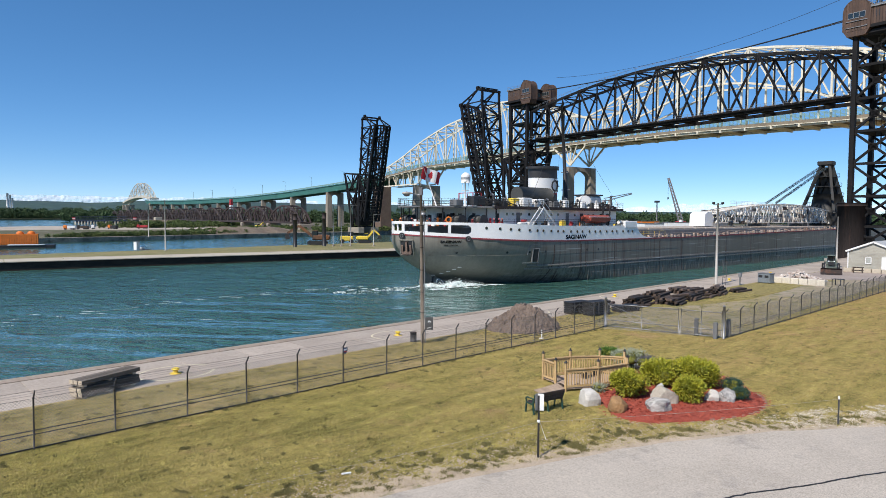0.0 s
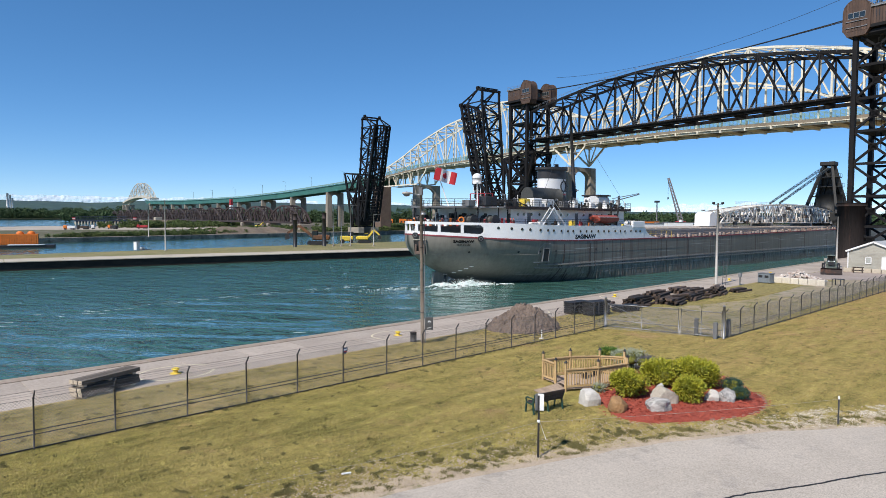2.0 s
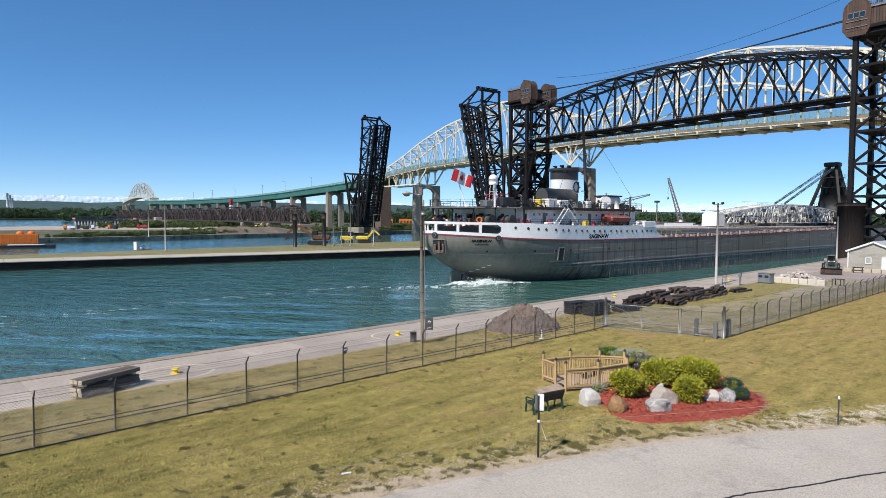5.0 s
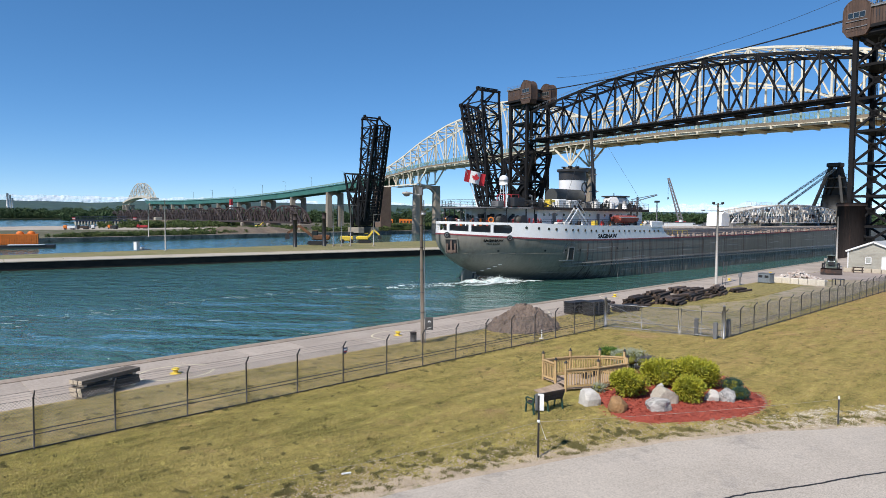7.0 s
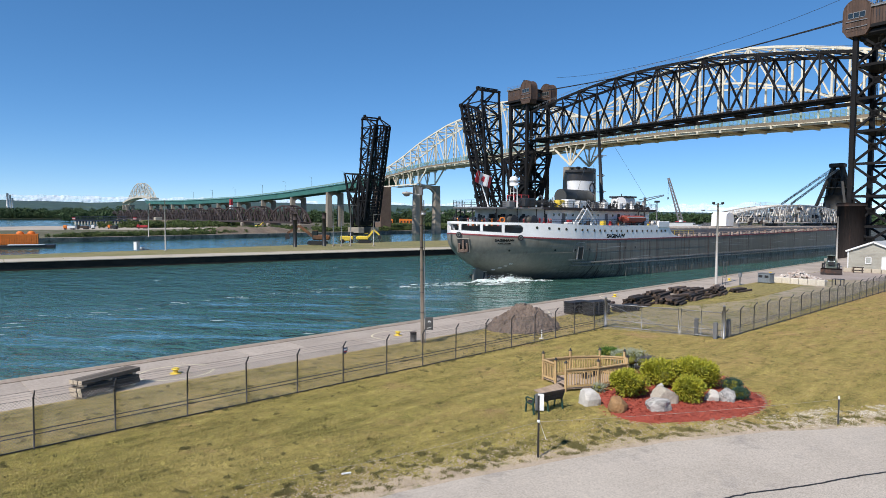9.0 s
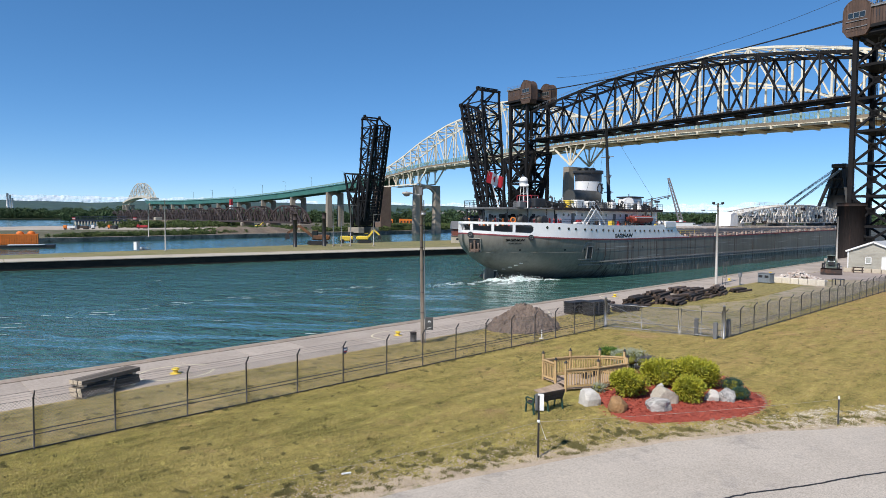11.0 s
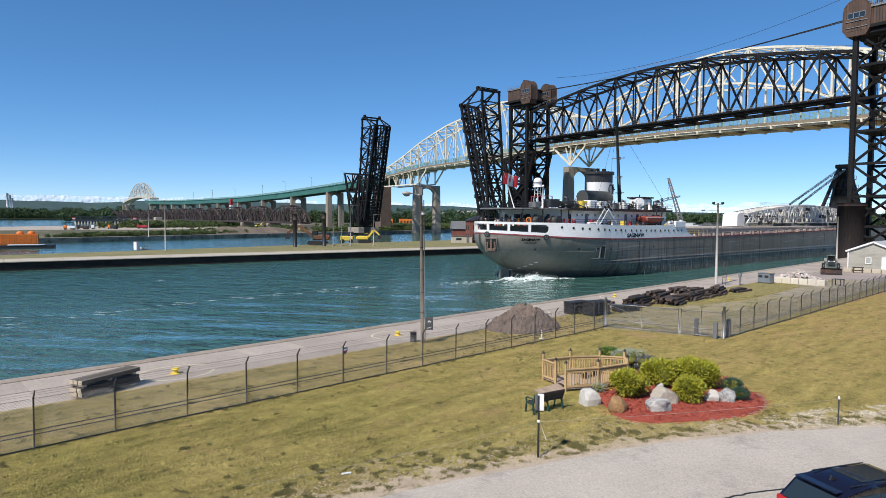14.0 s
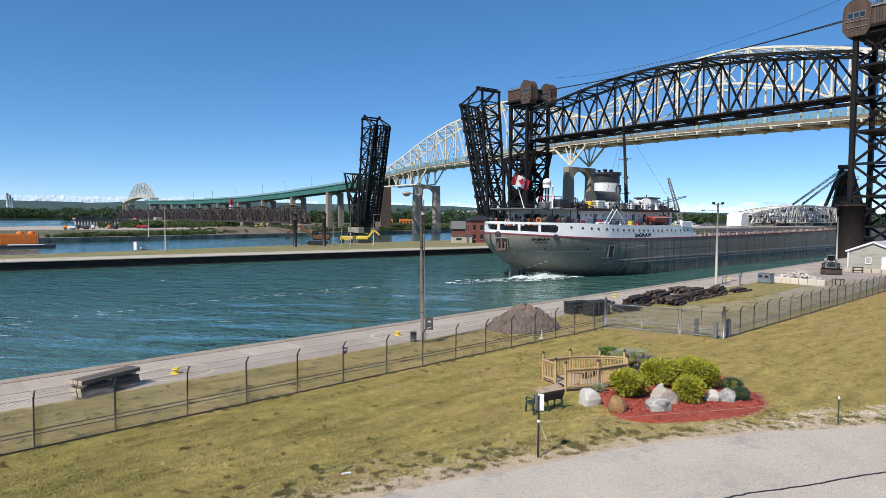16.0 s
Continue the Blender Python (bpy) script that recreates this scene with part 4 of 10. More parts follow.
def far_arch():
    t = thing("arch_bridge", at_high(990), "distant cream steel arch truss span of the highway", "bridge")
    L, n = 190 * ALONG, 18
    CREAM = material("weathered_cream_paint", (0.56, 0.52, 0.43), (0.44, 0.40, 0.33), 0.05, 0.5, 0.7, 0, 0, 0.15)
    for v in (-3, -9):
        for i in range(n):
            a, b = i / n, (i + 1) / n
            top = lambda u: 34 + 27 * math.sin(math.pi * u) ** 0.75
            low = lambda u: 26 + 16 * math.sin(math.pi * u)
            for f in (top, low):
                part("arch_chord", Geo().bar((a * L, v, f(a)), (b * L, v, f(b)), 0.7), CREAM, t)
            part("hanger", Geo().bar((b * L, v, low(b)), (b * L, v, top(b)), 0.4), CREAM, t)
            if low(b) > 40:
                part("suspender", Geo().bar((b * L, v, 38), (b * L, v, low(b)), 0.35), CREAM, t)
            if v == -3:
                part("sway_brace", Geo().bar((b * L, -3, top(b)), (b * L, -9, top(b)), 0.5), CREAM, t)
            part("diagonal", Geo().bar((a * L, v, low(a) if i % 2 else top(a)), (b * L, v, top(b) if i % 2 else low(b)), 0.42), CREAM, t)
    for k in range(12):
        u0, u1 = (L + 30) * k / 12, (L + 30) * (k + 1) / 12
        rise = lambda u: 38.5 - 7.5 * ((u - L / 2) / (L / 2 + 30)) ** 2
        part("deck", Geo().bar((u0, -6, rise(u0)), (u1, -6, rise(u1)), 13, 2.6), CREAM, t)
    for x in (0, L):
        for v in (-1.5, -10.5):
            part("pier_column", Geo().box((x, v, 12), (5, 4, 30), 0.5), OLD_CONCRETE, t)
        part("pier_cap", Geo().box((x, -6, 25.5), (5.5, 15, 4), 0.5), OLD_CONCRETE, t)
    for x in (L + 34,):
        part("side_pier", Geo().box((x, -6, 13), (4, 12, 30), 0.4), OLD_CONCRETE, t)


highway_truss()
highway_piers()
green_viaduct()
far_arch()


# ---- the ship ----
SHIP_AT, SHIP_TURN, SHIP_SPEED = (53.65, 67.6), -2.1, 1.178
HULL = material("grey_hull_paint", (0.305, 0.292, 0.255), (0.235, 0.226, 0.197), 0.16, 2.0, 0.42, 0, 0.12, 0.2, (0.13, 0.10, 0.078), 0.60, 0.20, stretch=(1.3, 1, 0.16), bump_dist=0.10, spec=0.35)


def shaded_and_dirtied(m):
    """Long flat side forward of the run: painted shade, lock wall dirt and scrapes."""
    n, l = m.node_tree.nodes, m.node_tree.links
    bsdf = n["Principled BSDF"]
    at, sep, reach, tone_streaks, mp = n.new("ShaderNodeTexCoord"), n.new("ShaderNodeSeparateXYZ"), n.new("ShaderNodeMapRange"), n.new("ShaderNodeTexNoise"), n.new("ShaderNodeMapping")
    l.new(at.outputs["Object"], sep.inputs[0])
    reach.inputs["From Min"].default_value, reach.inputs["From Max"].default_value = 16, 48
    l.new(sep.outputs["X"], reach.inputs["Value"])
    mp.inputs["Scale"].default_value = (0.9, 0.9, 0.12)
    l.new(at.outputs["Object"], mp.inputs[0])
    l.new(mp.outputs[0], tone_streaks.inputs["Vector"])
    tone_streaks.inputs["Scale"].default_value, tone_streaks.inputs["Detail"].default_value = 1.0, 6
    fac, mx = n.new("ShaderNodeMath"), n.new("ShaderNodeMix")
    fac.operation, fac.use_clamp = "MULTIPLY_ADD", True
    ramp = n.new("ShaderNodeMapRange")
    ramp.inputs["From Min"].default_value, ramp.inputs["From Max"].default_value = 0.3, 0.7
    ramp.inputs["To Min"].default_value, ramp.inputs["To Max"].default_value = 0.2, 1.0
    l.new(tone_streaks.outputs["Fac"], ramp.inputs["Value"])
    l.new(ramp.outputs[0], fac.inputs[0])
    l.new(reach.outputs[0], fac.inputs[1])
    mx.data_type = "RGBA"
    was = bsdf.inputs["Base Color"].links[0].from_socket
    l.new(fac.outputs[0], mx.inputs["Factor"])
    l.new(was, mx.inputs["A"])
    # Darker tone is painted in where the sun only grazes the side.
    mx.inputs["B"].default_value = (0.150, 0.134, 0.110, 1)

    def layer(base, scale, lo, hi, colour, mask, most):
        """Marks drawn out along or down the plates."""
        mp2, tex, rng, k, out = n.new("ShaderNodeMapping"), n.new("ShaderNodeTexNoise"), n.new("ShaderNodeMapRange"), n.new("ShaderNodeMath"), n.new("ShaderNodeMix")
        mp2.inputs["Scale"].default_value = scale
        l.new(at.outputs["Object"], mp2.inputs[0])
        l.new(mp2.outputs[0], tex.inputs["Vector"])
        tex.inputs["Scale"].default_value, tex.inputs["Detail"].default_value = 1.0, 5
        rng.inputs["From Min"].default_value, rng.inputs["From Max"].default_value, rng.inputs["To Max"].default_value = lo, hi, most
        l.new(tex.outputs["Fac"], rng.inputs["Value"])
        k.operation = "MULTIPLY"
        l.new(rng.outputs[0], k.inputs[0])
        l.new(mask, k.inputs[1])
        out.data_type = "RGBA"
        l.new(k.outputs[0], out.inputs["Factor"])
        l.new(base, out.inputs["A"])
        out.inputs["B"].default_value = (*colour, 1)
        return out.outputs["Result"]

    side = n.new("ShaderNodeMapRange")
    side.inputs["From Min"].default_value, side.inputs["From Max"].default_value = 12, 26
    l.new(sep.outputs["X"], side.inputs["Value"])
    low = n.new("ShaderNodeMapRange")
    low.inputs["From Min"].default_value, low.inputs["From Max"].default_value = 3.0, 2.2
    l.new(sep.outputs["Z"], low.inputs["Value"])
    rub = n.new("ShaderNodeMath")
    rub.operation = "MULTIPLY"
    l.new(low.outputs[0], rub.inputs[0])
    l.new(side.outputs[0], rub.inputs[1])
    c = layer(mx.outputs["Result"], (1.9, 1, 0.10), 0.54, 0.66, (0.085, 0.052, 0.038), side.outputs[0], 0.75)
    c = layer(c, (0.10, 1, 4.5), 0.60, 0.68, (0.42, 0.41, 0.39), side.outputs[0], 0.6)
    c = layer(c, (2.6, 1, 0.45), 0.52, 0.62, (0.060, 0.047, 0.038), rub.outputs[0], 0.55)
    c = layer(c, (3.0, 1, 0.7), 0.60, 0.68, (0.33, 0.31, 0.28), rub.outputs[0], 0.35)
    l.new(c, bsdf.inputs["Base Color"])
    # plating pressed in between the frames along the rubbing zone
    dent_map, dents, press, dent = n.new("ShaderNodeMapping"), n.new("ShaderNodeTexNoise"), n.new("ShaderNodeMath"), n.new("ShaderNodeBump")
    dent_map.inputs["Scale"].default_value = (1.5, 0, 0.4)
    l.new(at.outputs["Object"], dent_map.inputs[0])
    l.new(dent_map.outputs[0], dents.inputs["Vector"])
    dents.inputs["Scale"].default_value, dents.inputs["Detail"].default_value = 1.0, 2
    press.operation = "MULTIPLY"
    l.new(dents.outputs["Fac"], press.inputs[0])
    l.new(rub.outputs[0], press.inputs[1])
    dent.inputs["Strength"].default_value, dent.inputs["Distance"].default_value = 1.0, 0.30
    l.new(press.outputs[0], dent.inputs["Height"])
    l.new(bsdf.inputs["Normal"].links[0].from_socket, dent.inputs["Normal"])
    l.new(dent.outputs[0], bsdf.inputs["Normal"])
    return m


HULL = shaded_and_dirtied(HULL)
LETTER_BLACK = material("flat_black_lettering", (0.008, 0.008, 0.009), (0.010, 0.010, 0.010), 1, 8, 0.95, 0, 0, 0.1, spec=0.03)
RUST_DECK = material("rust_red_deck", (0.30, 0.20, 0.15), (0.22, 0.14, 0.11), 0.5, 6, 0.85, 0, 0.2, 0.25)
SOOT = material("dark_grey_funnel_paint", (0.035, 0.035, 0.038), (0.028, 0.028, 0.03), 0.5, 5, 0.5, 0, 0.05, 0.2)
TANK_GREY = material("weathered_dark_tank_paint", (0.058, 0.060, 0.056), (0.045, 0.046, 0.043), 0.6, 5, 0.6)
PALE_GREEN = material("pale_green_paint", (0.30, 0.55, 0.45), rough=0.5)


def ship_pose(t):
    d = SHIP_SPEED * t
    return pose(SHIP_AT[0] + d * math.cos(radians(SHIP_TURN)), SHIP_AT[1] + d * math.sin(radians(SHIP_TURN)), WATER, 0, 0, SHIP_TURN)


def sheer(s):
    """Height of the red line, the edge of the main deck, above the water."""
    return 6.15 + 1.15 * max(0, 1 - s / 30) ** 2 + 1.2 * max(0, (s - 60) / 120)


def stern_start(z):
    if z > 6.4:
        return 1.4
    return 1.4 + 0.27 * (6.4 - z) ** 1.95 if z > -1 else 14.8 + (-1 - z) * 2


def half_breadth(s, z):
    s0 = stern_start(z)
    run = 17.0 + 1.0 * max(0, 6.5 - z)
    u = min(1.0, max(0.0, (s - s0) / run))
    b = 10.95 * (1 - (1 - u) ** 1.7) ** 0.75
    if s > 190:
        b *= max(0.0, 1 - ((s - 190) / 25) ** 2) ** 0.6
    return b


def hull_shell(levels, s_max, grow=0.0):
    """A shell through the given heights, each a function of s, both sides, closed round the stern."""
    us = [0, 0.0006, 0.002, 0.005, 0.009, 0.014, 0.02, 0.028, 0.038, 0.05, 0.065, 0.085, 0.11, 0.15, 0.2, 0.3, 0.4, 0.5, 0.6, 0.7, 0.8, 0.88, 0.92, 0.95, 0.97, 0.985, 1]
    verts, faces = [], []
    for f in levels:
        row = []
        for u in us:
            s0 = stern_start(f(0))
            s = s0 + (s_max - s0) * u
            row.append((s - (grow if u == 0 else 0), half_breadth(s, f(s)) + grow, f(s)))
        verts += [(s, -b, z) for s, b, z in reversed(row)] + list(row)
    w = 2 * len(us)
    for i in range(len(levels) - 1):
        for j in range(w - 1):
            faces.append((i * w + j, i * w + j + 1, (i + 1) * w + j + 1, (i + 1) * w + j))
    return Geo().raw(verts, faces, True)


def deck_edge(s_max, inset=0.0):
    """The plan of the deck's edge from starboard round the stern to port, about every 0.4 m."""
    ss = [1.4 + (s_max - 1.4) * (i / 90) ** 2.2 for i in range(91)]
    side = [(s + inset * (i == 0), max(0, half_breadth(s, 7) - inset)) for i, s in enumerate(ss)]
    pts = [Vector((s, -b, 0)) for s, b in reversed(side)] + [Vector((s, b, 0)) for s, b in side[1:]]
    out, left = [pts[0]], 0.4
    for a, b in zip(pts, pts[1:]):
        d = (b - a).length
        while d >= left > 0:
            a = a.lerp(b, left / d)
            out.append(a)
            d = (b - a).length
            left = 0.4
        left -= d
    return out


def band(pts, lo, hi, thick=0.12):
    """A plate standing on a plan line, between two heights that follow s."""
    g, n = Geo(), len(pts)
    inner = []
    for i, p in enumerate(pts):
        d = (pts[min(i + 1, n - 1)] - pts[max(i - 1, 0)]).normalized()
        inner.append(p + Vector((d.y, -d.x, 0)) * thick)
    vs = []
    for p, q in zip(pts, inner):
        vs += [(p.x, p.y, lo(p.x)), (p.x, p.y, hi(p.x)), (q.x, q.y, hi(p.x)), (q.x, q.y, lo(p.x))]
    fs = [(4 * i + k, 4 * i + 4 + k, 4 * i + 4 + (k + 1) % 4, 4 * i + (k + 1) % 4) for i in range(n - 1) for k in range(4)]
    fs += [(0, 1, 2, 3), (4 * n - 1, 4 * n - 2, 4 * n - 3, 4 * n - 4)]
    return g.raw(vs, fs)


def rail_top(s):
    return sheer(s) + 1.78 + 0.5 * min(1, s / 12)


def railing(name, pts, z, h, parent, material, every=1.5):
    g = Geo()
    for p, q in zip(pts, pts[1:]):
        p, q = Vector((*p, z)), Vector((*q, z))
        n = max(1, int((q - p).length / every))
        for i in range(n + 1):
            a = p.lerp(q, i / n)
            g.bar(a, a + Vector((0, 0, h)), 0.05)
        for k in (0.35, 0.68, 1.0):
            g.bar(p + Vector((0, 0, h * k)), q + Vector((0, 0, h * k)), 0.045)
    return part(name, g, material, parent)


def disc(c, normal, r, t, material, parent, name, label="", hole=0.0):
    n = Vector(normal).normalized()
    g = Geo()
    if hole:
        side = n.cross(Vector((0, 0, 1))).normalized()
        up = side.cross(n)
        ring = [side * math.cos(i * math.pi / 10) + up * math.sin(i * math.pi / 10) for i in range(20)]
        m, e = (r + hole) / 2, (r - hole) / 2
        vs = [Vector(c) + a * (m + e * math.cos(k * math.pi / 3)) + n * e * math.sin(k * math.pi / 3) for a in ring for k in range(6)]
        g.raw(vs, [(6 * i + k, 6 * i + (k + 1) % 6, 6 * ((i + 1) % 20) + (k + 1) % 6, 6 * ((i + 1) % 20) + k) for i in range(20) for k in range(6)], True)
    else:
        g.cyl(Vector(c) - n * t / 2, Vector(c) + n * t / 2, r, seg=18)
    return part(name, g, material, parent, label)


def hull_point(s, z, out=0.03):
    """A place on the starboard side and the way out of it."""
    p = Vector((s, -half_breadth(s, z), z))
    d = (Vector((s + 0.3, -half_breadth(s + 0.3, z), z)) - p).normalized()
    n = Vector((d.y, -d.x, 0)).normalized()
    up = (Vector((s, -half_breadth(s, z + 0.4), z + 0.4)) - p).normalized()
    n = d.cross(up).normalized()
    n = n if n.y < 0 else -n
    return p + n * out, n, d, up


def on_hull(s, z, out=0.03):
    """A frame lying on the starboard side: x forward along the plate, y up, z outwards."""
    p, n, d, up = hull_point(s, z, out)
    up = n.cross(d)
    up = up if up.z > 0 else -up
    x = up.cross(n)
    m = Matrix((x, up, n)).transposed().to_4x4()
    m.translation = p
    return m


def build_ship():
    t = thing("cargo_ship", ship_pose(0), "long grey and white lake freighter under way", "ship")
    rnd = random.Random(4)
    k = lambda z: (lambda s: z)
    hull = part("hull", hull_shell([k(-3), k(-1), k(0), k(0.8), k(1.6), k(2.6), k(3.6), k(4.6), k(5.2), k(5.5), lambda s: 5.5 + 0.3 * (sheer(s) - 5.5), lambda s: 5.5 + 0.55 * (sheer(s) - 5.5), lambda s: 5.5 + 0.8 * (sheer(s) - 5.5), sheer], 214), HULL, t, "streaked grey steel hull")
    line = [Vector((p.x - 0.03, p.y * 1.005 - (0.02 if p.y < 0 else -0.02), 0)) for p in deck_edge(190)]
    part("sheer_stripe", band(line, lambda s: sheer(s) - 0.08, lambda s: sheer(s) + 0.12, 0.2), STRIPE_RED, t, "thin red stripe along the hull")
    # rubbing strakes, plate seams and fender streaks
    for z in (2.75, 2.25):
        p, q = Geo(), None
        for s in [18 + 3 * i for i in range(60)]:
            a, b = hull_point(s, z, 0.06)[0], hull_point(s + 3, z, 0.06)[0]
            p.bar(a, b, 0.16, 0.2)
        part("rubbing_strake", p, HULL, hull)
    for z, s0, s1 in ((4.35, 4, 60), (1.2, 16, 120)):
        p = Geo()
        for i in range(int((s1 - s0) / 3)):
            p.bar(hull_point(s0 + 3 * i, z, 0.01)[0], hull_point(s0 + 3 * i + 3, z, 0.01)[0], 0.05, 0.06)
        part("plate_seam", p, HULL, hull)
    for s in (22.5, 29, 38, 52, 60, 69, 78, 90, 104, 119, 135, 150):
        g = Geo()
        for j in range(11):
            z0, z1 = 0.2 + 0.55 * j, 0.75 + 0.55 * j
            if z1 < sheer(s):
                g.bar(hull_point(s, z0, 0.0)[0], hull_point(s, z1, 0.0)[0], 0.24, 0.04)
        part("rust_streak", g, STREAK, hull, "rusty vertical scrape on the plates")
    for i in range(90):
        s, z = rnd.uniform(22, 130), rnd.uniform(0.6, 2.0)
        part("dented_rib", Geo().box((0, 0, 0), (0.16, rnd.uniform(0.6, 1.9), 0.03), 0.01), HULL if rnd.random() < 0.6 else STREAK, hull, m=on_hull(s, z, 0.0))
    # open mooring deck at the stern: band, posts, rail; solid bulwark forward
    edge = deck_edge(44.5)
    far = [i for i, p in enumerate(edge) if p.x < 9.2]
    a, b = far[0], far[-1]
    for pts in (edge[:a + 1], edge[b:]):
        part("bulwark", band(pts, lambda s: sheer(s) + 0.1, rail_top), WHITE, t, "white painted bulwark plating")
    mid = edge[a:b + 1]
    part("lower_bulwark", band(mid, lambda s: sheer(s) + 0.1, lambda s: sheer(s) + 0.55), WHITE, t)
    part("stern_rail", band([p * 1 for p in mid], lambda s: rail_top(s) - 0.36, rail_top, 0.3), WHITE, t)
    n = len(mid)
    for j in range(0, n, 8):
        seg = mid[j:j + 2]
        if len(seg) > 1:
            part("stern_post", band(seg, lambda s: sheer(s) + 0.5, lambda s: rail_top(s) - 0.3, 0.25), WHITE, t)
    for i, sgn in ((a, 1), (b, -1)):
        p, q = edge[i], edge[i + sgn * 2]
        g = Geo()
        for f in (0, 1):
            e = [Vector((p.x, p.y, sheer(p.x) + 0.5)), Vector((p.x, p.y, rail_top(p.x) - 0.3))][f]
            e2 = e + (q - p).normalized() * 0.9
            e3 = e + Vector((0, 0, 0.7 if f == 0 else -0.7))
            g.add([e, e2, e3] + [v + Vector((0.05, 0.12, 0)) for v in (e, e2, e3)], [(0, 1, 2), (3, 4, 5), (0, 1, 4, 3), (1, 2, 5, 4), (2, 0, 3, 5)])
        part("corner_plate", g, WHITE, t)
    deck = [(p.x + 0.1, p.y * 0.985) for p in edge]
    part("mooring_deck", Geo().prism(deck, 6.25, 6.45), GREY, t)
    part("poop_deck", Geo().prism([(p.x + 0.3, p.y * 0.97) for p in edge if p.x > 7.5], 8.15, 8.35), GREY, t)
    part("poop_front", Geo().box((44.4, 0, 7.2), (0.2, 21.4, 2.4)), WHITE, t)
    part("shade_wall", Geo().box((9.6, 0, 7.3), (0.2, 14.0, 1.8)), GREY, t)
    sweep = [(44.4, 8.35), (44.4, 5.9), (50.5, 5.9), (50.5, 6.25), (48.0, 6.4), (46.4, 6.75), (45.4, 7.3), (44.9, 7.9)]
    for v in (-10.9, 10.78):
        part("bulwark_sweep", Geo().prism(sweep, v, v + 0.12, "y"), WHITE, t)
        part("bulwark_block", Geo().box((42.6, v + 0.06, 8.6), (3.6, 0.5, 1.1), 0.06), WHITE, t)
    for u, v in ((3.2, -0.8), (5.0, -2.6), (7.2, -4.6), (5, 2.5), (7, 4)):
        if True:
            part("mooring_bitt", Geo().cyl((u, v, 6.45), (u, v, 7.4), 0.28, 0.28, 10), PALE_GREEN, t, "pale green mooring bitt")
    # portholes, name, fairleads, shell door, anchor pocket
    for i in range(22):
        s = 10.6 + i * 1.55 + (0.25 if i % 3 else 0)
        z = sheer(s) + 1.52 - 0.010 * i
        p, nrm, d, up = hull_point(s, 7, 0.03)
        disc((p.x, p.y, z), (nrm.x, nrm.y, 0), 0.2, 0.05, GLASS, t, "porthole")
    for i, s in enumerate((7.6, 14.0, 17.5, 20.5, 30.5, 33.5)):
        p, nrm, d, up = hull_point(s, 4.75, 0.02)
        disc(p, nrm, 0.17, 0.05, BLACK, hull, "porthole")
    def upright(s, z, half, out, lean=0.0):
        """A frame along the side between two places, its y nearly plumb."""
        a, b = hull_point(s - half, z, 0)[0], hull_point(s + half, z, 0)[0]
        x = (b - a).normalized()
        up = (Vector((0, 0, 1)) + lean * hull_point(s, z)[3]).normalized()
        nrm = x.cross(up).normalized()
        m = Matrix((x, nrm.cross(x), nrm)).transposed().to_4x4()
        m.translation = hull_point(s, z, 0)[0] + nrm * out
        return m

    m = upright(27.7, 7.0, 2.0, 0.012)
    m.translation.z = sheer(27.7) + 0.58
    words("ship_name", "SAGINAW", 0.86, LETTER_BLACK, t, m @ Matrix.Diagonal((1.30, 1, 1, 1)), 0.004, 0.035)

    def wrapped(ob, s, z, wide):
        """Bends flat lettering on to the plating, its strokes kept plumb."""
        p0, nrm, d, up = hull_point(s, z, 0)
        along_plate = Vector((d.x, d.y, 0)).normalized()
        for v in ob.data.vertices:
            lo, hi, zz = 1.5, s + 6, z + v.co.y * 0.95
            for _ in range(24):
                mid_s = (lo + hi) / 2
                if (hull_point(mid_s, zz, 0)[0] - p0).dot(along_plate) < v.co.x * wide:
                    lo = mid_s
                else:
                    hi = mid_s
            v.co = hull_point(lo, zz, 0.035 if v.co.z > 0 else 0.0)[0]
        ob.data.update()

    wrapped(words("stern_name", "SAGINAW", 0.50, LETTER_BLACK, hull, Matrix(), 0.02, 0.02), 6.5, 6.25, 1.25)
    wrapped(words("home_port", "PORT DOVER", 0.26, LETTER_BLACK, hull, Matrix(), 0.02, 0.0), 6.6, 5.78, 1.25)
    for s in (1.9, 8.4):
        p, nrm, d, up = hull_point(s, 7.0, 0.1)
        p.z = sheer(s) - 0.1
        disc(p, (nrm.x, nrm.y, 0), 0.42, 0.25, BLACK, t, "fairlead", "round black mooring fairlead")
        disc(p + Vector((nrm.x, nrm.y, 0)) * 0.14, (nrm.x, nrm.y, 0), 0.24, 0, GREY, t, "fairlead_ring", "", 0.17)
    g = Geo()
    for c in ((-0.75, 0), (0.75, 0)):
        g.box((c[0], 0, 0.12), (0.12, 2.6, 0.3))
    g.box((0, 1.3, 0.12), (1.64, 0.12, 0.3))
    m = upright(18.6, 4.25, 0.8, -0.04, 0.8) @ Matrix.Diagonal((0.70, 0.74, 1, 1))
    part("shell_door", Geo().box((0, 0, 0.02), (1.35, 2.45, 0.34)), BLACK, hull, "dark open shell door", m)
    part("door_frame", g, ALLOY, hull, "", m)
    g = Geo()
    for p, q in (((-1.9, 0.2, 0.1), (-1.9, 1.3, 0.1)), ((-1.9, 1.3, 0.1), (-0.9, 2.2, 0.1)), ((-0.9, 2.2, 0.1), (0.9, 2.2, 0.1)), ((-3.0, -1.45, 0.1), (1.2, -1.45, 0.1))):
        g.bar(p, q, 0.12)
    part("door_rail", g, ALLOY, hull, "", m)
    pocket = on_hull(2.35, 5.75, 0.05)
    part("anchor_pocket", Geo().box((0, -0.3, 0), (1.7, 2.0, 0.16), 0.05), SOOT, hull, "dark anchor pocket", pocket)
    g = Geo()
    for u in (-0.88, 0.88):
        g.box((u, -0.3, 0.06), (0.14, 2.2, 0.22), 0.03)
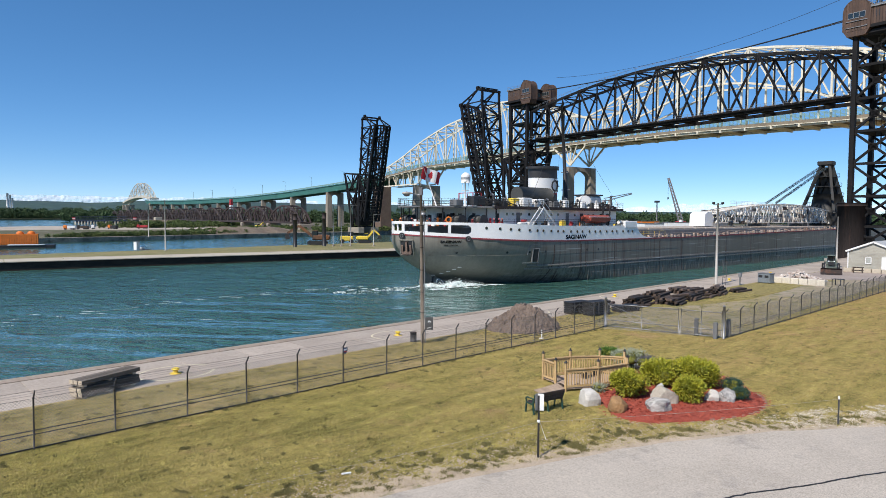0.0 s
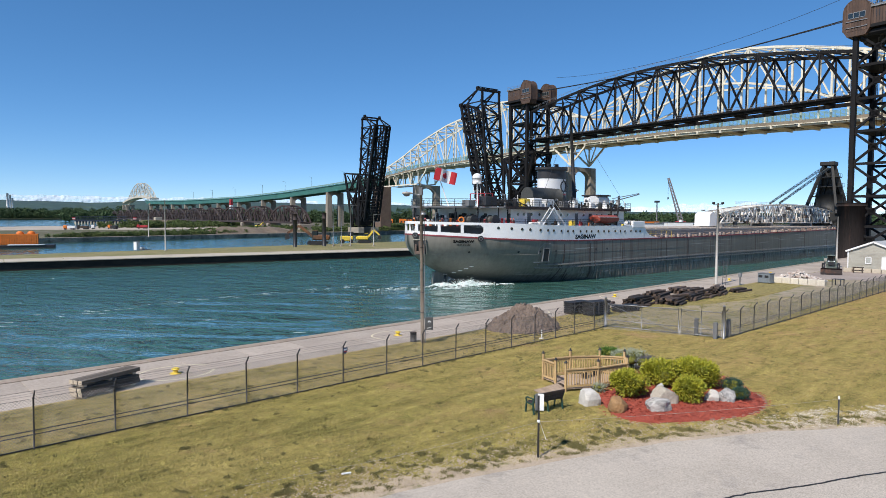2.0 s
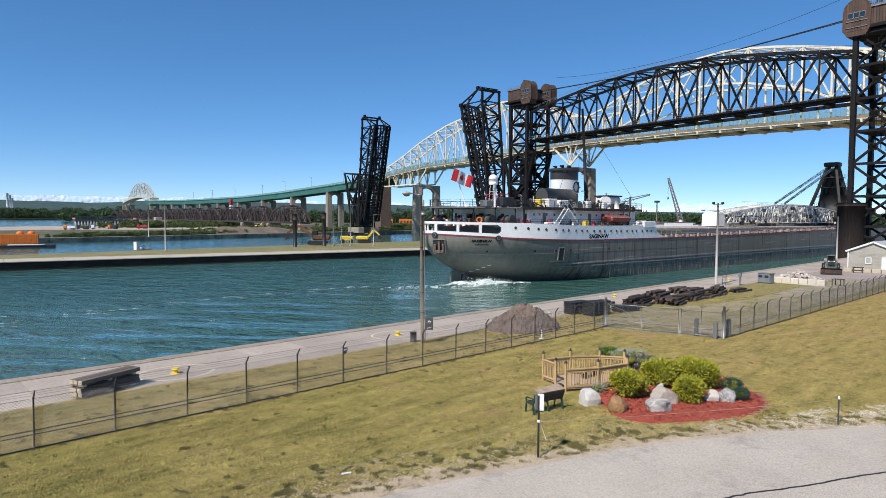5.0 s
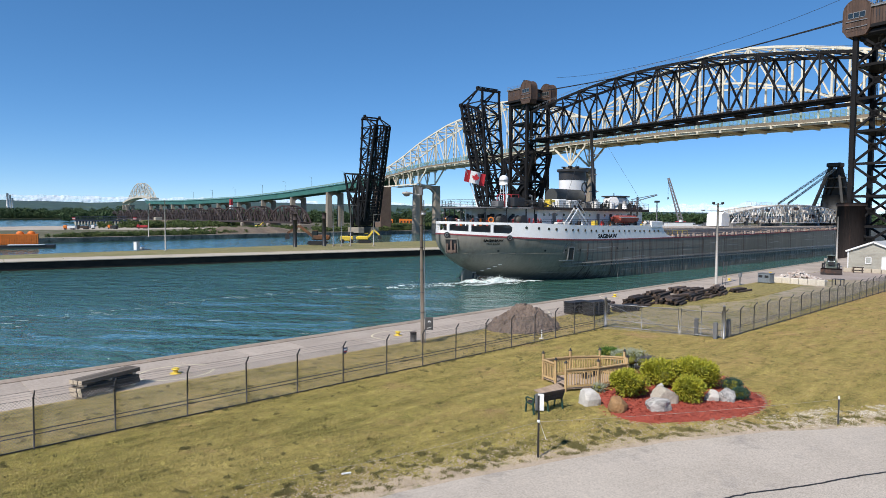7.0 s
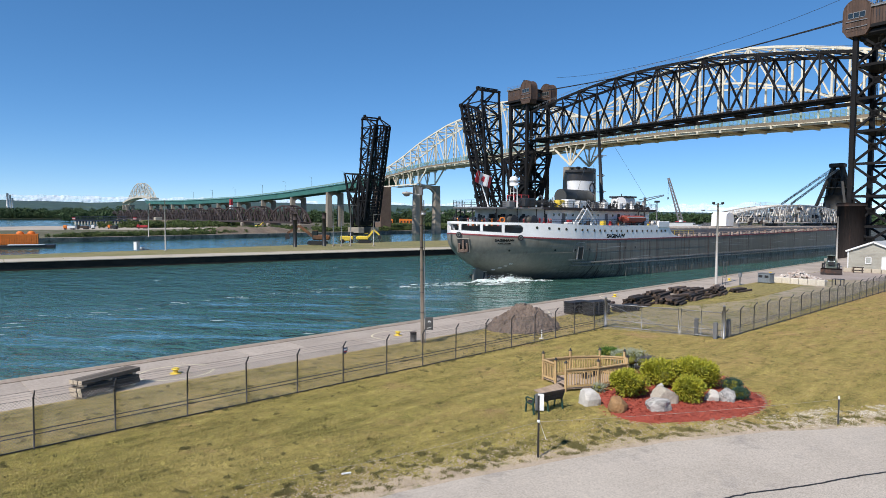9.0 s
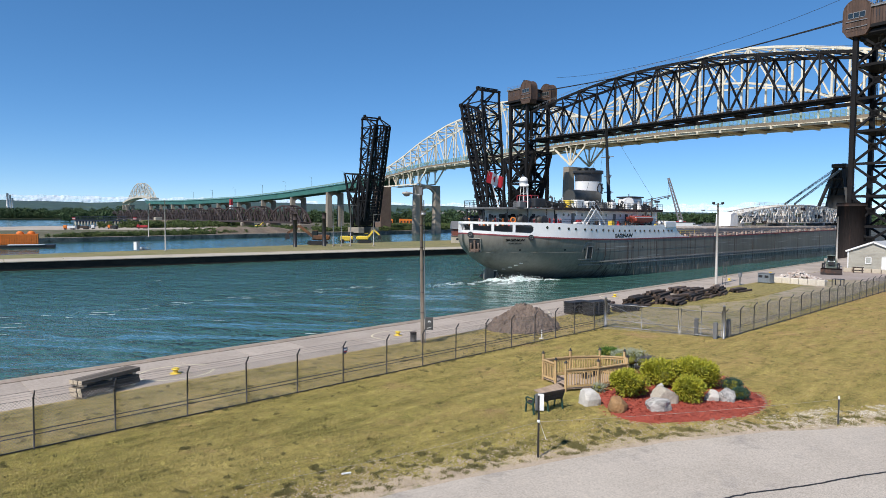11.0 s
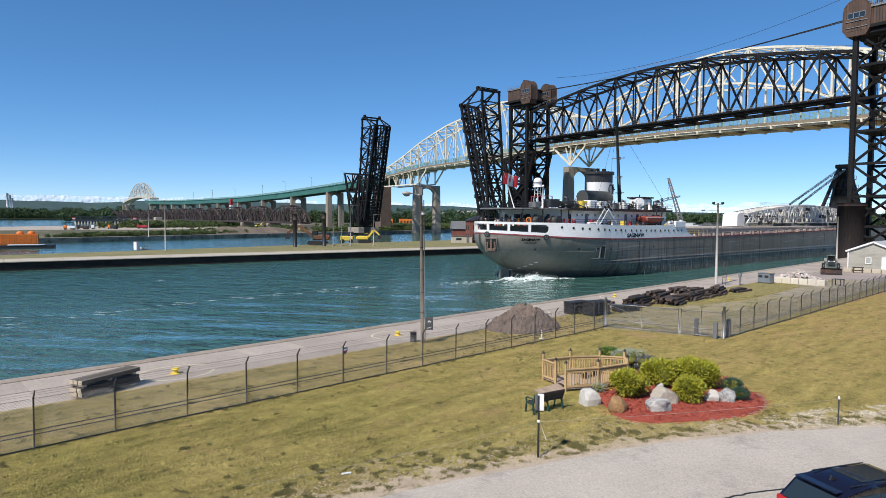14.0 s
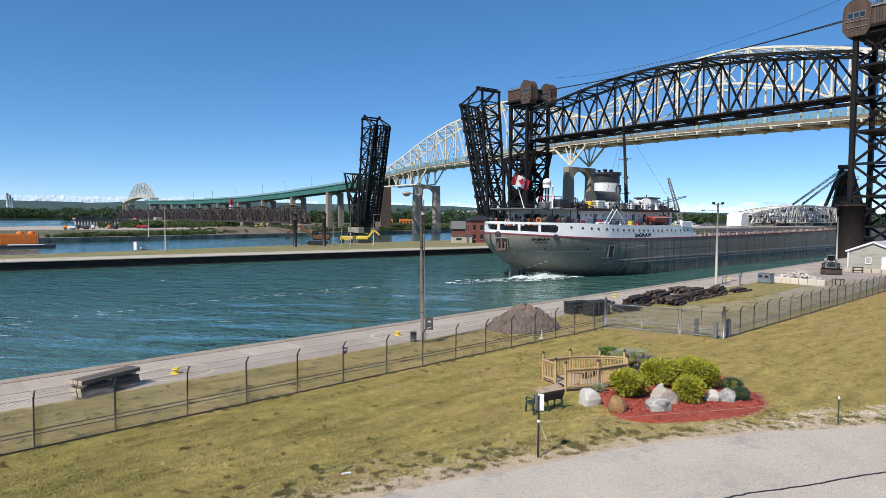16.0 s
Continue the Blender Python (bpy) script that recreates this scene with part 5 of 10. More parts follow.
    for v in (-1.35, 0.75):
        g.box((0, v, 0.06), (1.9, 0.14, 0.22), 0.03)
    part("pocket_rim", g, HULL, hull, "", pocket)
    g = Geo().bar((-0.62, -1.0, 0.25), (0.62, -1.0, 0.25), 0.34, 0.34).bar((0, -1.1, 0.3), (0, 0.55, 0.2), 0.26).bar((-0.62, -1.0, 0.25), (-0.55, 0.1, 0.3), 0.24).bar((0.62, -1.0, 0.25), (0.55, 0.1, 0.3), 0.24).bar((-0.7, -1.15, 0.2), (0.2, -1.35, 0.2), 0.2)
    part("stern_anchor", g, ANCHOR_RUST, hull, "rusty stern anchor", pocket)
    part("rudder", Geo().prism([(5.9, -2), (8.8, -2), (8.8, 1.2), (6.9, 1.75), (6.1, 1.5)], -0.22, 0.22, "y"), HULL, t, "pale grey rudder blade")
    part("rudder_stock", Geo().cyl((8.0, 0, -1), (8.4, 0, 2.6), 0.3, 0.3, 10), SOOT, t)
    for j in range(7):
        part("draught_mark", Geo().box((0, 0, 0.02), (0.55, 0.16, 0.05)), WHITE, hull, m=on_hull(7.5 + 0.3 * j, 0.6 + 0.34 * j, 0.03))
    # deckhouse
    house = part("deckhouse", Geo().box((28.6, 0, 9.65), (29, 15.6, 2.6), 0.06), WHITE, t, "long white deckhouse with portholes")
    part("boat_deck", Geo().prism([(3.6, -2.0), (6, -4.6), (12, -8.4), (43.6, -8.8), (43.6, 8.8), (12, 8.4), (6, 4.6), (3.6, 2)], 10.95, 11.15), GREY, t, "flat boat deck above the house")
    part("deck_fascia", Geo().box((27.8, -8.82, 11.0), (31.6, 0.08, 0.42)), RUSTY, t)
    for s in (15.6, 16.9, 18.6, 20.4, 22.8, 25.6, 27.2, 31.4, 35.0, 36.4):
        disc((s, -7.83, 10.1), (0, -1, 0), 0.22, 0.06, GLASS, house, "porthole")
    for s in (18.0, 29.5, 33.2, 38.6, 40.4):
        part("house_door", Geo().box((s, -7.83, 9.4), (0.8, 0.08, 1.9), 0.03), GREY if s < 30 else BLACK, house)
    for s, w in ((4.0, 1.8), (6.4, 4.4), (9, 6.2), (11.5, 7.8), (13.4, 7.8)):
        for v in (-w, w):
            part("deck_stanchion", Geo().bar((s, v, 8.35), (s, v, 10.95), 0.14), BLACK, t)
    part("winch_house", Geo().prism([(10.6, -2.6), (11.4, -4.9), (12.7, -6.6), (14.2, -7.75), (14.2, 7.75), (12.7, 6.6), (11.4, 4.9), (10.6, 2.6)], 8.3, 10.95), WHITE, t, "white rounded after end of the deckhouse")
    for k in range(26):
        s = rnd.uniform(4.6, 11)
        v = -rnd.uniform(0, 0.62) * (s - 2.4)
        h, w = rnd.uniform(0.5, 2.1), rnd.uniform(0.25, 0.9)
        g = Geo().box((s, v, 8.35 + h / 2), (w, w * 0.8, h), 0.05) if k % 2 else Geo().cyl((s, v, 8.35), (s, v, 8.35 + h), w * 0.4, w * 0.3, 10).bar((s, v, 8.35 + h * 0.8), (s + 0.9, v - 0.3, 8.35 + h * 0.6), 0.12)
        part("deck_machine", g, rnd.choice((SOOT, BLACK, SOOT, TANK_GREY, RUSTY, WHITE)), t)
    for s, v in ((8.2, -5.2), (10.8, -6.8), (8.2, 5.2)):
        w = part("mooring_winch", Geo().cyl((s, v - 1.1, 9.2), (s, v + 1.1, 9.2), 0.62, 0.62, 14), SOOT, t, "mooring winch with pale rope")
        for o in (-1.15, 0, 1.15):
            part("winch_flange", Geo().cyl((s, v + o - 0.06, 9.2), (s, v + o + 0.06, 9.2), 0.78, 0.78, 16), SOOT, w)
        part("winch_base", Geo().box((s, v, 8.6), (1.4, 2.6, 0.5), 0.05), GREY, w)
        part("rope_coil", Geo().cyl((s, v - 0.95, 9.2), (s, v - 0.2, 9.2), 0.64, 0.64, 14), TANK_GREY, w)
    disc((6.4, -5.6, 9.25), (-0.6, -0.8, 0), 0.46, 0, ORANGE, t, "life_ring", "orange life ring", 0.26)
    for s, v in ((2.4, -0.4), (3.4, -1.6), (5.0, -3.4), (12.6, -9.2), (13.2, -9.2), (11.8, -9.0)):
        part("fire_monitor", Geo().cyl((s, v, 8.35), (s, v, 9.25), 0.10, 0.10, 8).cyl((s, v, 9.2), (s - 0.45, v - 0.3, 9.42), 0.08, 0.11, 8).box((s, v, 8.8), (0.26, 0.26, 0.3), 0.04), ORANGE if s < 3 else RED, t)
    outer = [(p.x + 0.25, p.y * 0.97) for p in edge if p.x > 9.5 and p.y < 0][::10]
    railing("poop_railing", outer, 8.35, 1.05, t, BLACK)
    railing("poop_railing", [(p.x + 0.25, p.y * 0.97) for p in mid][::5], 8.75, 0.7, t, BLACK)
    railing("boat_deck_railing", [(3.6, 2), (3.6, -2), (6, -4.6), (12, -8.4), (43.6, -8.75)], 11.15, 1.05, t, BLACK)
    railing("boat_deck_railing", [(3.6, 2.0), (6, 4.6), (12, 8.4), (43.6, 8.75)], 11.15, 1.05, t, BLACK)
    g = Geo()
    for e in (-0.4, 0.4):
        g.bar((24.4, -9.3 + e, 8.4), (21.4, -9.3 + e, 11.1), 0.10, 0.28)
        g.bar((18.9, -9.3 + e, 8.4), (21.4, -9.3 + e, 11.0), 0.10, 0.12)
        g.bar((24.4, -9.3 + e, 9.4), (21.4, -9.3 + e, 12.1), 0.05)
    for j in range(10):
        f = (j + 0.5) / 10
        g.box((24.4 - 3 * f, -9.3, 8.4 + 2.7 * f), (0.28, 0.75, 0.05))
    part("stairs", g, WHITE, t, "white steel stairs up to the boat deck")
    for s, v, z, size, mt in ((17.3, -9.3, 8.6, (1.6, 0.7, 0.7), WHITE), (18.9, -9.3, 8.6, (1.2, 0.7, 0.9), WHITE), (26.4, -9.3, 8.7, (0.8, 0.8, 1.0), YELLOW), (31.0, -9.4, 8.6, (0.5, 0.5, 0.6), ORANGE),
                              (17.6, -7.2, 11.8, (1.4, 1.2, 1.2), YELLOW), (20.2, -7.0, 11.9, (2.0, 1.4, 1.3), WHITE), (22.8, -7.4, 11.8, (1.8, 1.2, 1.2), WHITE), (26.8, -7.2, 11.7, (1.3, 1.2, 1.0), GREY),
                              (29.2, -7.4, 11.8, (1.1, 1.2, 1.1), WHITE), (33.5, -7.6, 11.7, (1.0, 0.9, 1.0), WHITE), (10.6, -6.6, 11.9, (2.4, 1.4, 1.3), SOOT), (8.0, -5.4, 11.6, (1.4, 1.4, 0.9), GREY)):
        part("deck_locker", Geo().box((s, v, z), size, 0.08), mt, t)
    # openings in the rounded end, and the small gear that crowds both decks
    q0, q1 = Vector((11.4, -4.9, 0)), Vector((14.2, -7.75, 0))
    out = Vector((q1.y - q0.y, q0.x - q1.x, 0)).normalized()
    for f, w, h, z in ((0.12, 0.8, 1.8, 9.3), (0.42, 0.55, 0.6, 10.0), (0.66, 0.55, 0.6, 10.0), (0.88, 0.8, 1.8, 9.3)):
        c = q0.lerp(q1, f) + out * 0.03
        part("house_opening", Geo().box((0, 0, 0), (w, 0.08, h), 0.03), SOOT, t, m=Matrix.Translation((c.x, c.y, z)) @ Matrix.Rotation(math.atan2(q1.y - q0.y, q1.x - q0.x), 4, "Z"))
    for i in range(70):
        s = rnd.uniform(13, 43)
        v, low, mt = (-rnd.uniform(6.0, 8.4), 11.15, rnd.choice((SOOT, BLACK, RUSTY, GREY, TANK_GREY, RUSTY, WHITE))) if i % 3 else (-rnd.uniform(8.6, 9.6), 8.35, rnd.choice((RED, BLACK, RUSTY, GREY, YELLOW, WHITE)))
        w, d, h = rnd.uniform(0.2, 0.9), rnd.uniform(0.2, 0.7), rnd.uniform(0.25, 1.0)
        g = Geo().box((s, v, low + h / 2), (w, d, h), 0.04) if rnd.random() < 0.5 else Geo().cyl((s, v, low), (s, v, low + h), w * 0.4, w * 0.4, 10)
        if rnd.random() < 0.4:
            g.bar((s, v, low + h * 0.8), (s + rnd.uniform(-1.5, 1.5), v, low + 0.15), 0.09)
        part("deck_gear", g, mt, t)
    # coiled hoses and slack lines heaped on the after end of the boat deck
    for k in range(16):
        s, v = 12.5 + rnd.uniform(0, 6), -rnd.uniform(4.5, 7.8)
        rr, z0 = rnd.uniform(0.4, 1.0), 11.25 + rnd.uniform(0, 0.7)
        ring = [(s + rr * math.cos(6.2832 * i / 12), v + rr * math.sin(6.2832 * i / 12), z0 + 0.3 * math.sin(3 + 6.2832 * i / 12 + k)) for i in range(13)]
        g = Geo()
        for p, q in zip(ring, ring[1:]):
            g.bar(p, q, 0.16, 0.16)
        part("hose_coil", g, BLACK, t)
    for k in range(26):
        s, v = rnd.uniform(12, 43), -rnd.uniform(6.0, 8.3)
        g = Geo().bar((s, v, 11.2), (s + rnd.uniform(-0.4, 0.4), v, 12.1 + rnd.uniform(0, 0.9)), 0.08)
        g.bar((s - 0.5, v, 12.0), (s + rnd.uniform(0.5, 1.8), v, 12.0 + rnd.uniform(-0.3, 0.4)), 0.07)
        part("deck_fitting", g, rnd.choice((BLACK, SOOT, RUSTY, WHITE)), t)
    for k in range(14):
        s, v = rnd.uniform(3.5, 15), rnd.uniform(0.2, 1.0)
        b = half_breadth(s, 7) - 0.8 - v
        h = rnd.uniform(0.6, 1.1)
        part("gas_bottle", Geo().cyl((s, -b, 8.35), (s, -b, 8.35 + h), 0.16, 0.16, 10).cyl((s, -b, 8.35 + h), (s, -b, 8.45 + h), 0.16, 0.07, 10), ORANGE if s < 6 else rnd.choice((RED, RED, BLACK, HATCH)), t)
    # bent air pipes and fans
    for s, v in ((15.4, -7.6), (16.0, -5), (24.8, -7.8), (25.4, -6.6), (30.4, -7), (34.4, -6.4), (35.6, -7.4), (12.9, -7.7)):
        h = rnd.uniform(0.9, 1.7)
        g = Geo().cyl((s, v, 11.1), (s, v, 11.1 + h), 0.14, 0.14, 8).cyl((s, v, 11.1 + h), (s - 0.3, v + 0.25, 11.2 + h), 0.15, 0.24, 8)
        part("air_pipe", g, SOOT if rnd.random() < 0.6 else GREY, t)
    tank = part("exhaust_tank", Geo().cyl((21.2, -4.6, 13.1), (28.6, -4.6, 13.1), 1.25, 1.25, 20), TANK_GREY, t, "big dark grey horizontal cylinder on the boat deck")
    for s in (22.5, 27):
        part("saddle", Geo().box((s, -4.6, 11.6), (0.4, 2.0, 1.0)), GREY, tank)
    # funnel
    def oval(z, s0, L, W, lean=0.0):
        return [(s0 + lean * (z - 11) + L * math.cos(i * math.pi / 16), W * math.sin(i * math.pi / 16), z) for i in range(32)]

    def tube(z0, z1, mt, name, parent, grow=0.0, tilt=0.0, label=""):
        r0, r1 = oval(z0, 33.0, 3.0 + grow, 1.95 + grow, -0.03), oval(z1, 33.0, 3.0 + grow, 1.95 + grow, -0.03)
        r1 = [(s, v, z + tilt * (s - 33)) for s, v, z in r1]
        g = Geo().raw(r0 + r1, [(i, (i + 1) % 32, 32 + (i + 1) % 32, 32 + i) for i in range(32)], True)
        g.raw(r1, [tuple(range(32))])
        return part(name, g, mt, parent, label)

    funnel = tube(11.1, 13.6, SOOT, "funnel", t, 0, 0, "oval funnel, white band under a dark top")
    tube(13.55, 13.8, RED, "funnel_stripe", funnel, 0.02)
    tube(13.75, 16.3, WHITE, "funnel_band", funnel, 0.01)
    tube(16.25, 18.0, SOOT, "funnel_top", funnel, 0.03, 0.03)
    tube(17.75, 18.25, SOOT, "funnel_lip", funnel, 0.35, 0.03)
    for s, v, h in ((30.9, 0.4, 0.5), (31.8, -0.4, 0.8), (32.8, 0.4, 0.6), (33.8, -0.4, 0.9), (34.6, 0.2, 0.6)):
        part("exhaust_pipe", Geo().cyl((s, v, 17.6), (s, v, 18.3 + 0.5 * h), 0.24, 0.24, 8).box((s - 0.2, v, 18.3 + 0.5 * h), (0.7, 0.5, 0.2), 0.05), BLACK, funnel)
    # wheel mark on the funnel
    g = Geo()
    c, ang = Vector((33.7, -1.93, 15.0)), []
    for i in range(20):
        a0, a1 = i * math.pi / 10, (i + 1) * math.pi / 10
        g.bar(c + Vector((0.85 * math.cos(a0), 0.10 * math.cos(a0) ** 2 * (1 if math.cos(a0) > 0 else -0.4), 0.85 * math.sin(a0))), c + Vector((0.85 * math.cos(a1), 0.10 * math.cos(a1) ** 2 * (1 if math.cos(a1) > 0 else -0.4), 0.85 * math.sin(a1))), 0.22, 0.2)
    for i in range(8):
        a0 = i * math.pi / 4
        g.bar(c + Vector((0.85 * math.cos(a0), 0.05, 0.85 * math.sin(a0))), c + Vector((1.25 * math.cos(a0), 0.1, 1.25 * math.sin(a0))), 0.16, 0.16)
    part("wheel_mark", g, BLACK, funnel, "black ship's wheel mark")
    # mast, after house, crane, boats
    mast = part("mast", Geo().cyl((38.2, -1, 11), (36.4, -1, 29), 0.38, 0.2, 12), BLACK, t, "tall black mast raked aft")
    g = Geo()
    for z, w in ((14.5, 1.0), (17.5, 0.8), (21, 1.4)):
        s = 38.2 - 0.1 * (z - 11)
        g.bar((s, -1 - w, z), (s, -1 + w, z), 0.14)
        g.box((s + 0.3, -1, z), (0.6, 0.4, 0.5))
    part("mast_fittings", g, GREY, mast)
    for s, v in ((20, -8), (44, -8), (44, 6)):
        part("stay", Geo().bar((36.6, -1, 27.5), (s, v, 11.2), 0.035), BLACK, mast)
    part("after_house", Geo().box((39.4, -4.6, 12.2), (3.5, 3.1, 2.3), 0.25), WHITE, t, "small white house with a dark flat roof")
    part("after_house_roof", Geo().box((39.4, -4.6, 13.5), (3.9, 3.4, 0.25), 0.05), SOOT, t)
    part("awning_post", Geo().bar((36.6, -6.1, 13.2), (36.6, -6.1, 14), 0.12), SOOT, t)
    for s in (35.6, 38.2, 40.2, 42):
        part("vent_cowl", Geo().cyl((s, -7.2, 11.1), (s, -7.2, 12.7), 0.5, 0.25, 10), WHITE, t)
    disc((35.0, -7.0, 12.5), (-0.5, -0.85, 0), 0.8, 1.0, WHITE, t, "vent_drum", "white drum shaped vent")
    crane = part("deck_crane", Geo().bar((38.5, -8.4, 12.4), (45.2, -9.4, 13.8), 0.14, 0.14).bar((38.5, -8.4, 12.9), (45.2, -9.4, 13.95), 0.12, 0.12), ALLOY, t, "grey lattice stores crane boom")
    part("crane_post", Geo().cyl((40.8, -8.2, 11), (40.8, -8.2, 13.4), 0.2, 0.2, 8), GREY, crane)
    for s in (36.5, 38.4):
        part("davit", Geo().bar((s, -9.4, 8.4), (s, -9.7, 11.3), 0.2).bar((s, -9.7, 11.3), (s, -10.4, 11.6), 0.2), BLACK, t)
    prof = [(-3.4, 0.95, 1.0), (-2.6, 1.1, 0.2), (0, 1.15, 0.0), (2.6, 1.1, 0.2), (3.4, 0.9, 1.05)]
    g = Geo()
    rows = []
    for x, w, low in prof:
        ww = w if abs(x) < 3 else 0.08
        rows.append([(x, -ww, 1.15), (x, -ww * 0.85, low + 0.35), (x, 0, low), (x, ww * 0.85, low + 0.35), (x, ww, 1.15), (x, 0, 1.45)])
    vs = [p for r in rows for p in r]
    g.raw(vs, [(6 * i + j, 6 * i + (j + 1) % 6, 6 * i + 6 + (j + 1) % 6, 6 * i + 6 + j) for i in range(4) for j in range(6)])
    boat = part("lifeboat", g, ORANGE_RED, t, "orange red lifeboat with a pale lower hull", Matrix.Translation((34.2, -9.9, 8.65)))
    part("gunwale", Geo().bar((-3.2, -1.1, 1.15), (3.2, -1.1, 1.15), 0.1), WHITE, boat)
    part("boat_keel", Geo().bar((-2.6, 0, 0.1), (2.6, 0, 0.1), 0.3, 0.3), GREY, boat)
    for s in (41.2, 42.6):
        part("raft_canister", Geo().cyl((s, -9.5, 8.9), (s + 1.1, -9.5, 8.9), 0.35, 0.35, 10), WHITE, t)
    # satellite dome on its stand
    dome = part("radar_dome", Geo().ball((13.9, -1.0, 15.6), 0.72, 16, 10, (1, 1, 0.95)).cyl((13.9, -1, 14.7), (13.9, -1, 15.5), 0.66, 0.72, 16), WHITE, t, "white satellite dome on a steel stand")
    g = Geo()
    for sx, sy in ((-1, -1), (1, -1), (1, 1), (-1, 1)):
        g.bar((13.9 + sx * 0.55, -1 + sy * 0.55, 11.1), (13.9 + sx * 0.3, -1 + sy * 0.3, 14.7), 0.07)
    for z in (12.4, 13.6):
        e = 0.55 - 0.25 * (z - 11.1) / 3.6
        for p, q in (((-e, -e), (e, -e)), ((e, -e), (e, e)), ((e, e), (-e, e)), ((-e, e), (-e, -e))):
            g.bar((13.9 + p[0], -1 + p[1], z), (13.9 + q[0], -1 + q[1], z), 0.05)
    part("dome_stand", g, WHITE, dome)
    part("searchlight", Geo().cyl((8.6, -6.5, 11.1), (8.6, -6.5, 14.3), 0.09, 0.09, 8).ball((8.6, -6.5, 14.5), 0.2, 10, 6), WHITE, t)
    g = Geo()
    for s in (13.5, 15.2):
        for v in (-3, 0):
            g.bar((s, v, 11.1), (s, v, 13.2), 0.12)
    for z in (12.2, 13.2):
        g.bar((13.5, -3, z), (15.2, -3, z), 0.1).bar((13.5, -3, z), (13.5, 0, z), 0.1)
    part("red_frame", g, RED, t, "red steel frame on the boat deck")
    staff = part("flagstaff", Geo().cyl((8.2, -1.0, 11.1), (5.6, -1.0, 16.9), 0.09, 0.06, 8), WHITE, t)
    # cargo deck: hatch covers, side rails, loading boom and its tower
    part("main_deck", Geo().prism([(s, b) for s, b in [(44, 10.7), (190, 10.7), (205, 8), (213, 1)]] + [(s, -b) for s, b in [(213, 1), (205, 8), (190, 10.7), (44, 10.7)]], 5.8, 6.0), RUST_DECK, t)
    part("hatch_coaming", Geo().box((112, 0, 6.8), (124, 15, 1.6), 0.1), GREY, t)
    for i in range(28):
        part("hatch_cover", Geo().box((52.3 + 4.4 * i, 0, 7.7), (4.1, 14.6, 0.3), 0.06), HATCH, t, "")
    g = Geo()
    for i in range(150):
        s = 49 + 0.84 * i
        z = sheer(s)
        g.box((s + 0.4 * math.sin(3.7 * i), -10.5, z + 0.34), (0.16, 0.3, 0.5 + 0.25 * math.sin(5.1 * i)))
    railing("deck_railing", [(45.6, -9.6), (50.5, -9.7), (56, -9.7)], 6.1, 1.3, t, YELLOW)
    part("deck_edge_fittings", g, RAILROAD, t, "rust and cream deck stanchions")
    for z in (0.45, 0.85):
        p = Geo()
        for i in range(60):
            s = 49 + 2.1 * i
            p.bar((s, -10.6, sheer(s) + z), (s + 2.1, -10.6, sheer(s + 2.1) + z), 0.07)
        part("deck_rail", p, RAILROAD, t)
    boom = part("unloading_boom", Geo().box((130, 0, 9.5), (84, 3.2, 0.9), 0.1), GREY, t, "long white lattice unloading boom stowed on deck")
    S0, S1 = 91.0, 170.0
    def tops(s):
        return 10.9 + 2.3 * math.sin(math.pi * min(1, max(0, (s - S0) / (S1 - S0)))) ** 0.9 + 0.9 * (s - S0) / (S1 - S0)
    N = 24
    for v in (-2.6, 2.6):
        for i in range(N):
            a0, a1 = S0 + (S1 - S0) * i / N, S0 + (S1 - S0) * (i + 1) / N
            part("boom_top_chord", Geo().bar((a0, v, tops(a0)), (a1, v, tops(a1)), 0.3), BOOM_WHITE, boom)
            part("boom_bottom_chord", Geo().bar((a0, v, 8.8), (a1, v, 8.8), 0.3), BOOM_WHITE, boom)
            part("boom_post", Geo().bar((a1, v, 8.8), (a1, v, tops(a1)), 0.26), BOOM_WHITE, boom)
            part("boom_diagonal", Geo().bar((a0, v, tops(a0) if i % 2 else 8.8), (a1, v, 8.8 if i % 2 else tops(a1)), 0.26), BOOM_WHITE, boom)
    for v in (-2.55, 2.55):
        for i in range(N):
            a0, a1 = S0 + (S1 - S0) * i / N, S0 + (S1 - S0) * (i + 1) / N
            m = (a0 + a1) / 2
            part("boom_counter", Geo().bar((a0, v, 8.8 if i % 2 else tops(a0)), (a1, v, tops(a1) if i % 2 else 8.8), 0.16), BOOM_WHITE, boom)
            part("boom_stud", Geo().bar((m, v, 8.8), (m, v, tops(m)), 0.13), BOOM_WHITE, boom)
    part("conveyor_belt", Geo().box((130, 0, 10.4), (76, 3.4, 0.3), 0.05), GANTRY, boom, "dark conveyor belt inside the boom")
    for i in range(N + 1):
        a0 = S0 + (S1 - S0) * i / N
        part("boom_cross_strut", Geo().bar((a0, -2.6, tops(a0)), (a0, 2.6, tops(a0)), 0.22), BOOM_WHITE, boom)
    g = Geo()
    outline = [(-2.2, 8.0), (1.8, 8.0), (2.2, 9.6), (1.6, 10.9), (-0.6, 11.3), (-2.0, 10.7)]
    g.prism([(u + 89.5, v) for u, v in outline], -1.8, 1.8, "y")
    part("boom_head", g, WHITE, boom, "white hood on the boom's end")
    railing("boom_walkway", [(S0 + 6, -3.2), (S1 - 40, -3.2)], 13.0, 0.9, boom, BOOM_WHITE, 3)
    for i in range(40):
        s, v = rnd.uniform(94, 166), rnd.uniform(-3.4, -2.7)
        part("boom_fitting", Geo().box((s, v, rnd.uniform(8.6, tops(s) - 0.8)), (rnd.uniform(0.3, 1.6), 0.4, rnd.uniform(0.3, 1.0)), 0.05), rnd.choice((GREY, BOOM_WHITE, RUSTY, SOOT)), boom)
    for s in (92, 120, 148):
        part("boom_saddle", Geo().box((s, 0, 8.2), (1.5, 5.6, 1.0), 0.1), GREY, t)
